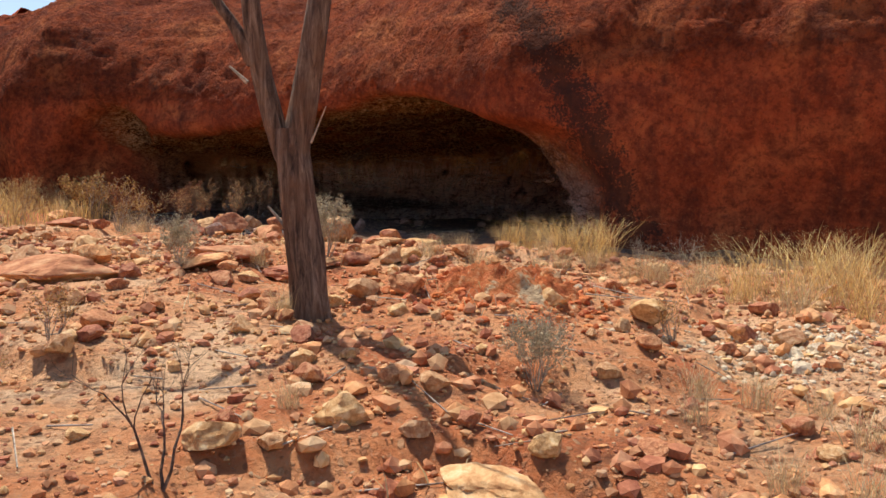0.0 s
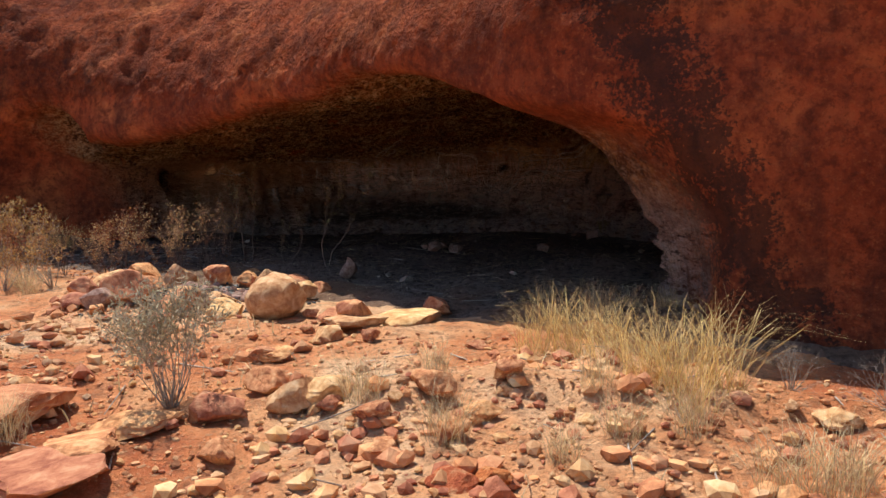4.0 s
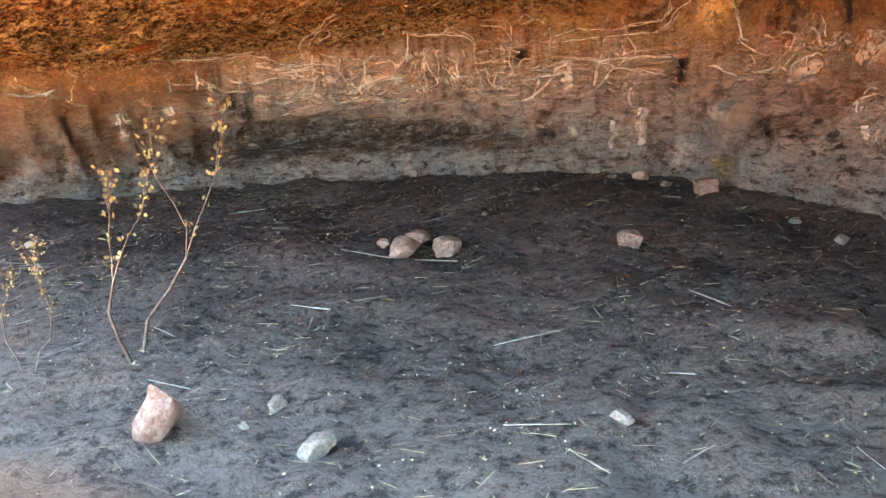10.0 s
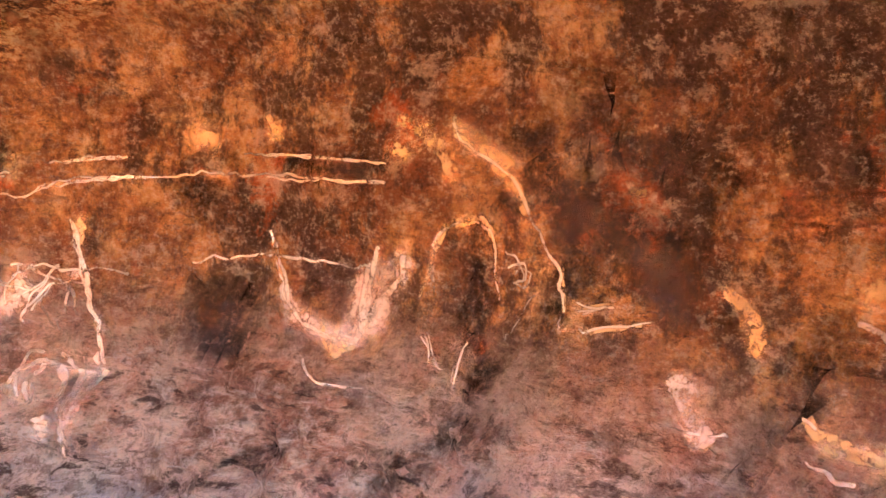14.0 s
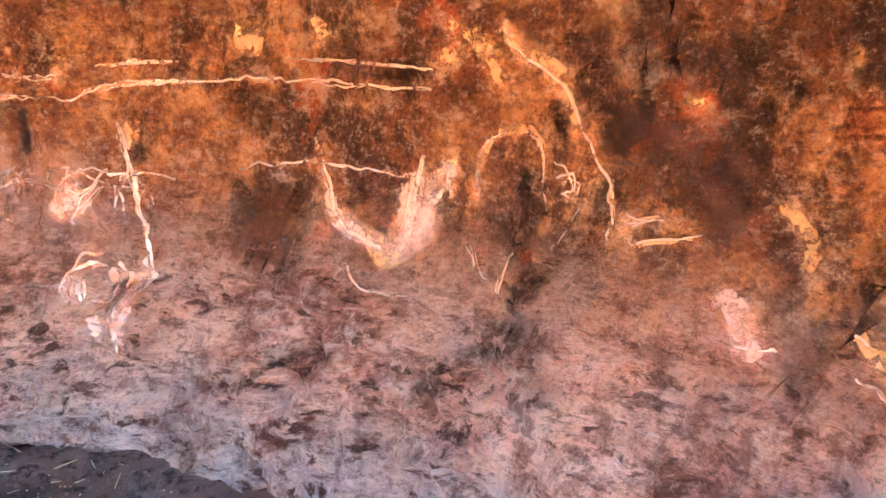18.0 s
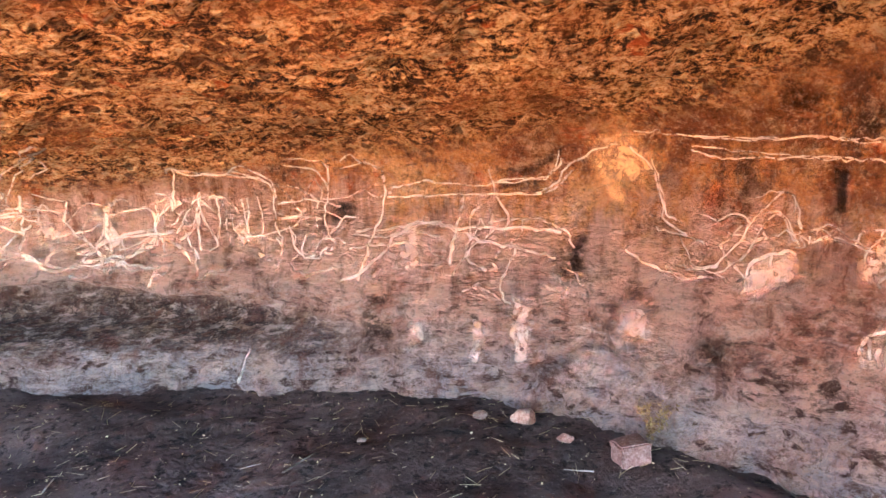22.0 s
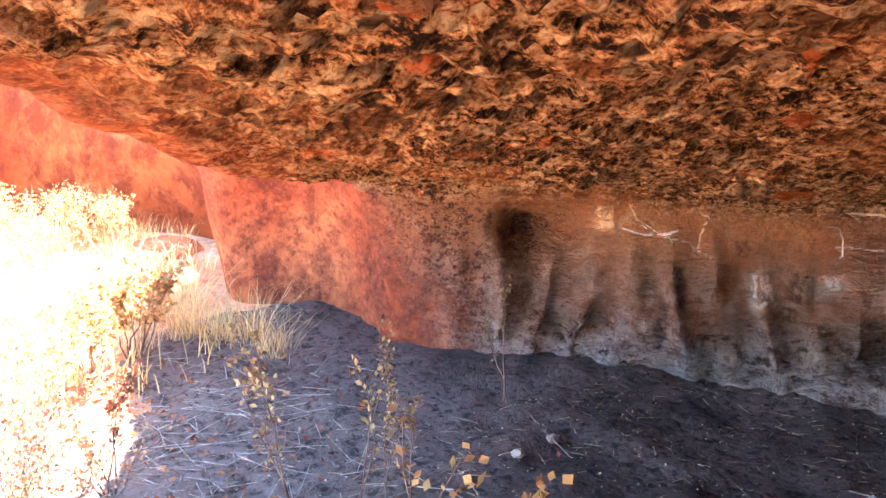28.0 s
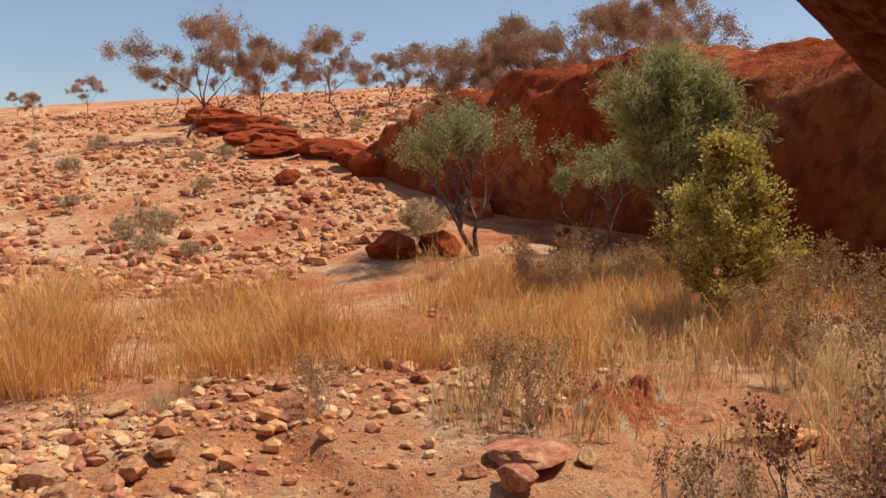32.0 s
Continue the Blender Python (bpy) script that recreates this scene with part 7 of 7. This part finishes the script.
# ---- trees ----
def dead_tree():
    """The shaggy-barked tree on the slope: forked trunk and bare limbs."""
    rnd = random.Random(8)
    ob = thing("tree", (-0.74, 4.70, ground_at(-0.74, 4.70) - 0.03), "forked grey tree with shaggy fibrous bark on the slope", "tree")

    def limb(path, r0, r1, name, ridges=9):
        n = 26
        t = np.linspace(0, len(path) - 1, n)
        k = np.arange(len(path))
        c = np.stack([curve(t, k, [p[i] for p in path]) for i in range(3)], 1)
        m = 30
        a = np.arange(m) * 2 * np.pi / m
        rad = np.linspace(1, 0, n) ** 0.7 * (r0 - r1) + r1
        rad = rad + 0.5 * r0 * np.exp(-np.linspace(0, 1, n) * 14) * (name == "trunk")
        aa, zz = np.meshgrid(a, c[:, 2])
        twist = aa + zz * 0.7
        g = 1 + 0.13 * np.abs(np.sin(twist * ridges / 2 + 1.3 * value_noise(aa * 2, zz * 2, 0 * zz))) + 0.12 * fbm(np.cos(aa) * 2.2, np.sin(aa) * 2.2, zz * 1.6, 3) + 0.05 * value_noise(aa * 8, zz * 5, 0 * zz)
        v = np.stack([c[:, None, 0] + rad[:, None] * g * np.cos(aa), c[:, None, 1] + rad[:, None] * g * np.sin(aa), zz], -1)
        i, j = np.meshgrid(np.arange(n - 1), np.arange(m), indexing="ij")
        q = np.stack([i * m + j, i * m + (j + 1) % m, (i + 1) * m + (j + 1) % m, (i + 1) * m + j], -1).reshape(-1, 4)
        return part(name, grid_mesh(name, v.reshape(-1, 3), q, shaggy), None, ob)
    limb(((0, 0, -0.1), (-0.03, 0, 0.25), (-0.08, 0.0, 0.66), (-0.13, 0.02, 1.10)), 0.098, 0.088, "trunk")
    limb(((-0.11, 0.0, 0.92), (-0.05, 0.02, 1.25), (0.02, 0.02, 1.65), (0.10, 0.05, 2.2), (0.22, 0.1, 3.0)), 0.078, 0.042, "limb", 8)
    limb(((-0.15, 0.02, 0.92), (-0.24, 0.02, 1.22), (-0.31, 0.0, 1.58), (-0.34, -0.03, 2.1), (-0.28, -0.1, 3.0)), 0.060, 0.034, "limb", 8)
    limb(((-0.32, 0.0, 1.45), (-0.42, 0.0, 1.66), (-0.58, 0.02, 1.90), (-0.75, 0.05, 2.3)), 0.04, 0.018, "limb", 6)
    segs = [((-0.36, 0, 1.36), (-0.46, 0.0, 1.45), 0.014, 0.006), ((0.00, -0.04, 1.02), (0.09, -0.07, 1.22), 0.008, 0.003), ((-0.16, 0, 0.55), (-0.26, 0.02, 0.66), 0.012, 0.006)]
    for s in segs:
        part("twig", tube_mesh("twig", [s], dead_wood, 6), None, ob)
    segs, ends = [], []
    for p, d in (((0.22, 0.1, 3.0), (0.3, 0.1, 1)), ((-0.28, -0.1, 3.0), (-0.1, -0.3, 1)), ((-0.75, 0.05, 2.3), (-0.7, 0.1, 0.8)), ((0.1, 0.05, 2.2), (0.8, -0.2, 0.7))):
        s, e = grow(rnd, p, d, 0.7, 0.026, 3, 0.5, 0.1)
        segs += s
        ends += e
    part("bare_crown", tube_mesh("bare_crown", segs, bark, 5), None, ob)
    nr = np.random.RandomState(3)
    at, way = leaves_round(ends, nr, 2, 0.05)
    part("foliage", leaf_mesh("foliage", at, way, np.full(len(at), 0.09), np.full(len(at), 0.012), leaf_mulga, nr), None, ob)


dead_tree()


def crown_tree(seed, height, trunk, mat, per, leaf, depth=3, stems=1, spread=0.42, lift=0.18, scatter_r=0.08, fork_at=0.25, shape=None, radius=0.02):
    rnd, nr = random.Random(seed), np.random.RandomState(seed)
    segs, ends = [], []
    for i in range(stems):
        a = rnd.uniform(0, 6.28)
        lean = 0.1 if stems == 1 else 0.55
        d = Vector((math.cos(a) * lean, math.sin(a) * lean, 1))
        s, e = grow(rnd, (0, 0, -0.03), d, height * fork_at, radius * height, 0, 0.1, 0.1)
        segs += s
        top, way = e[-1]
        for _ in range(rnd.randint(3, 4)):
            b = rnd.uniform(0, 6.28)
            w = Vector(way) * 0.5 + Vector((math.cos(b) * spread * 1.6, math.sin(b) * spread * 1.6, 0.7))
            s, e = grow(rnd, top, w, height * 0.30, radius * height * 0.6, depth, spread, lift, shorten=0.68)
            segs += s
            ends += e
    at, way = leaves_round(ends, nr, per, scatter_r * height * 0.3)
    wood = tube_mesh("trunk", segs, trunk, 5)
    return wood, leaf_mesh("crown", at, way, np.full(len(at), leaf[0]), np.full(len(at), leaf[1]), mat, nr)


def twig_tree(seed, height, width, mat, trunk, limbs, twigs, per, leaf, rise=0.6, low=0.08, profile=0.8, ragged=0.3, curl=0.12, spray=0.20, tight=0.018):
    """A tree of upswept limbs, each with short leafy twigs, from near the ground to a pointed top."""
    rnd, nr = random.Random(seed), np.random.RandomState(seed)
    segs = [((0, 0, -0.05), (0.04, 0.0, height * 0.5), 0.020 * height, 0.011 * height), ((0.04, 0, height * 0.5), (0, 0.03, height * 0.93), 0.011 * height, 0.002 * height)]
    roots, ways = [], []
    for i in range(limbs):
        t = (i + rnd.random()) / limbs
        a = 2.4 * i + rnd.uniform(-0.5, 0.5)
        p = Vector((0.03, 0, height * (low + (0.90 - low) * t)))
        reach = (width * 0.5 * (1 - t) ** profile * min(1, 0.75 + 2.0 * t) + 0.06 * height * t) * rnd.uniform(1 - ragged, 1 + ragged)
        d = Vector((math.cos(a), math.sin(a), rise * rnd.uniform(0.6, 1.3)))
        n = 6
        for k in range(n):
            d = (d + Vector((rnd.gauss(0, 0.14), rnd.gauss(0, 0.14), curl + rnd.gauss(0, 0.08)))).normalized()
            q = p + d * reach * 1.15 / n
            segs.append((tuple(p), tuple(q), 0.0055 * height * (1 - k / 7), 0.0055 * height * (1 - (k + 1) / 7)))
            p = q
            if k < 1:
                continue
            for _ in range(twigs):
                w = (d * 0.7 + Vector((rnd.gauss(0, 0.6), rnd.gauss(0, 0.6), rnd.gauss(0.25, 0.45)))).normalized()
                length = spray * rnd.uniform(0.4, 1.15) * (1.0 if k < n - 1 else 1.3)
                e = p + w * length
                segs.append((tuple(p), tuple(e), 0.0016 * height, 0.0006 * height))
                u = nr.uniform(0.15, 1.0, per)[:, None]
                roots.append(np.array(p) * (1 - u) + np.array(e) * u + nr.normal(size=(per, 3)) * tight)
                ways.append(np.array(w) * 0.9 + nr.normal(size=(per, 3)) * 0.55)
    at, way = np.concatenate(roots), np.concatenate(ways)
    return tube_mesh("trunk", segs, trunk, 4), leaf_mesh("crown", at, way, np.full(len(at), leaf[0]), np.full(len(at), leaf[1]), mat, nr)


names = ("trunk", "crown")
plant("yellow_bush_tree", twig_tree(1, 1.62, 1.25, leaf_yellow, bark, 70, 5, 13, (0.042, 0.021), rise=0.30, low=0.04, profile=1.15, ragged=0.25, spray=0.14, tight=0.02), -7.85, 10.18, 1.05, "small bushy tree with yellow-green leaves to the ground", "tree", names=names)
plant("she_oak", twig_tree(2, 2.65, 3.4, leaf_green, bark, 26, 13, 18, (0.10, 0.010), rise=0.9, low=0.10, profile=1.0, ragged=0.18, curl=0.20, spray=0.26, tight=0.03), -10.2, 9.5, 1.0, "feathery grey-green she-oak standing against the cliff", "tree", names=names)
plant("olive_shrub", crown_tree(3, 2.3, bark, leaf_olive, 14, (0.06, 0.020), stems=3, scatter_r=0.08, depth=3), -12.0, 6.6, 1.0, "open olive-green shrub with bare grey stems", "shrub", "olive shrubs", names=names)
plant("olive_shrub", crown_tree(4, 1.8, bark, leaf_olive, 14, (0.055, 0.020), stems=2, scatter_r=0.08, depth=3), -12.1, 8.4, 1.0, "open olive-green shrub with bare grey stems", "shrub", "olive shrubs", names=names)
mulga = [crown_tree(10 + i, 1.0, bark, leaf_mulga, 8, (0.036, 0.006), depth=5, spread=0.46, lift=0.06, fork_at=0.24 if i != 1 else 0.36, scatter_r=0.07, radius=0.013) for i in range(4)]
for i, (x, y, h) in enumerate(((-21.8, -6.1, 3.6), (-25.6, -7.6, 2.5), (-24.8, -5.2, 2.8), (-29.0, -6.1, 1.8), (-25.3, -2.3, 2.9), (-30.5, -3.0, 2.1), (-32.0, -2.0, 2.2), (-25.8, 1.3, 4.1), (-29.8, 0.8, 4.4), (-32.0, 1.0, 4.4), (-29.4, 2.8, 3.7), (-27.6, 4.0, 3.5), (-31.8, 4.4, 4.4), (-27.0, 6.1, 3.8), (-29.2, 7.3, 4.2), (-30.3, 8.7, 4.2), (-28.5, -12.0, 2.0), (-31.9, -10.8, 1.9), (-33.8, -7.7, 1.7), (-34.3, 10.7, 3.9), (-29.4, -17.1, 1.6), (-27.9, -18.6, 1.3), (-30.2, -22.0, 1.1))):
    plant("mulga_tree", mulga[(i * 3 + 1) % 4 if i else 1], x, y, h, "thin-crowned grey-brown mulga tree on the ridge", "tree", "trees on the ridge", names=names)
hum = [shrub(120 + i, 1.0, 14, straw_grey, dead_wood, 8, (0.10, 0.03), spread=0.5, lean=0.9, radius=0.01) for i in range(2)]
hs = random.Random(77)
for _ in range(26):
    a, r = hs.uniform(2.95, 3.95), hs.uniform(13, 30)
    x, y = r * math.cos(a), 10 + r * math.sin(a)
    if y < float(face_y(np.array([max(x, -22.0)]))[0]) - 2.0 or x < -21:
        plant("hummock", hs.choice(hum), x, y, hs.uniform(0.35, 0.7), "rounded grey-green hummock on the stony hillside", "bush", "hummocks on the hillside")
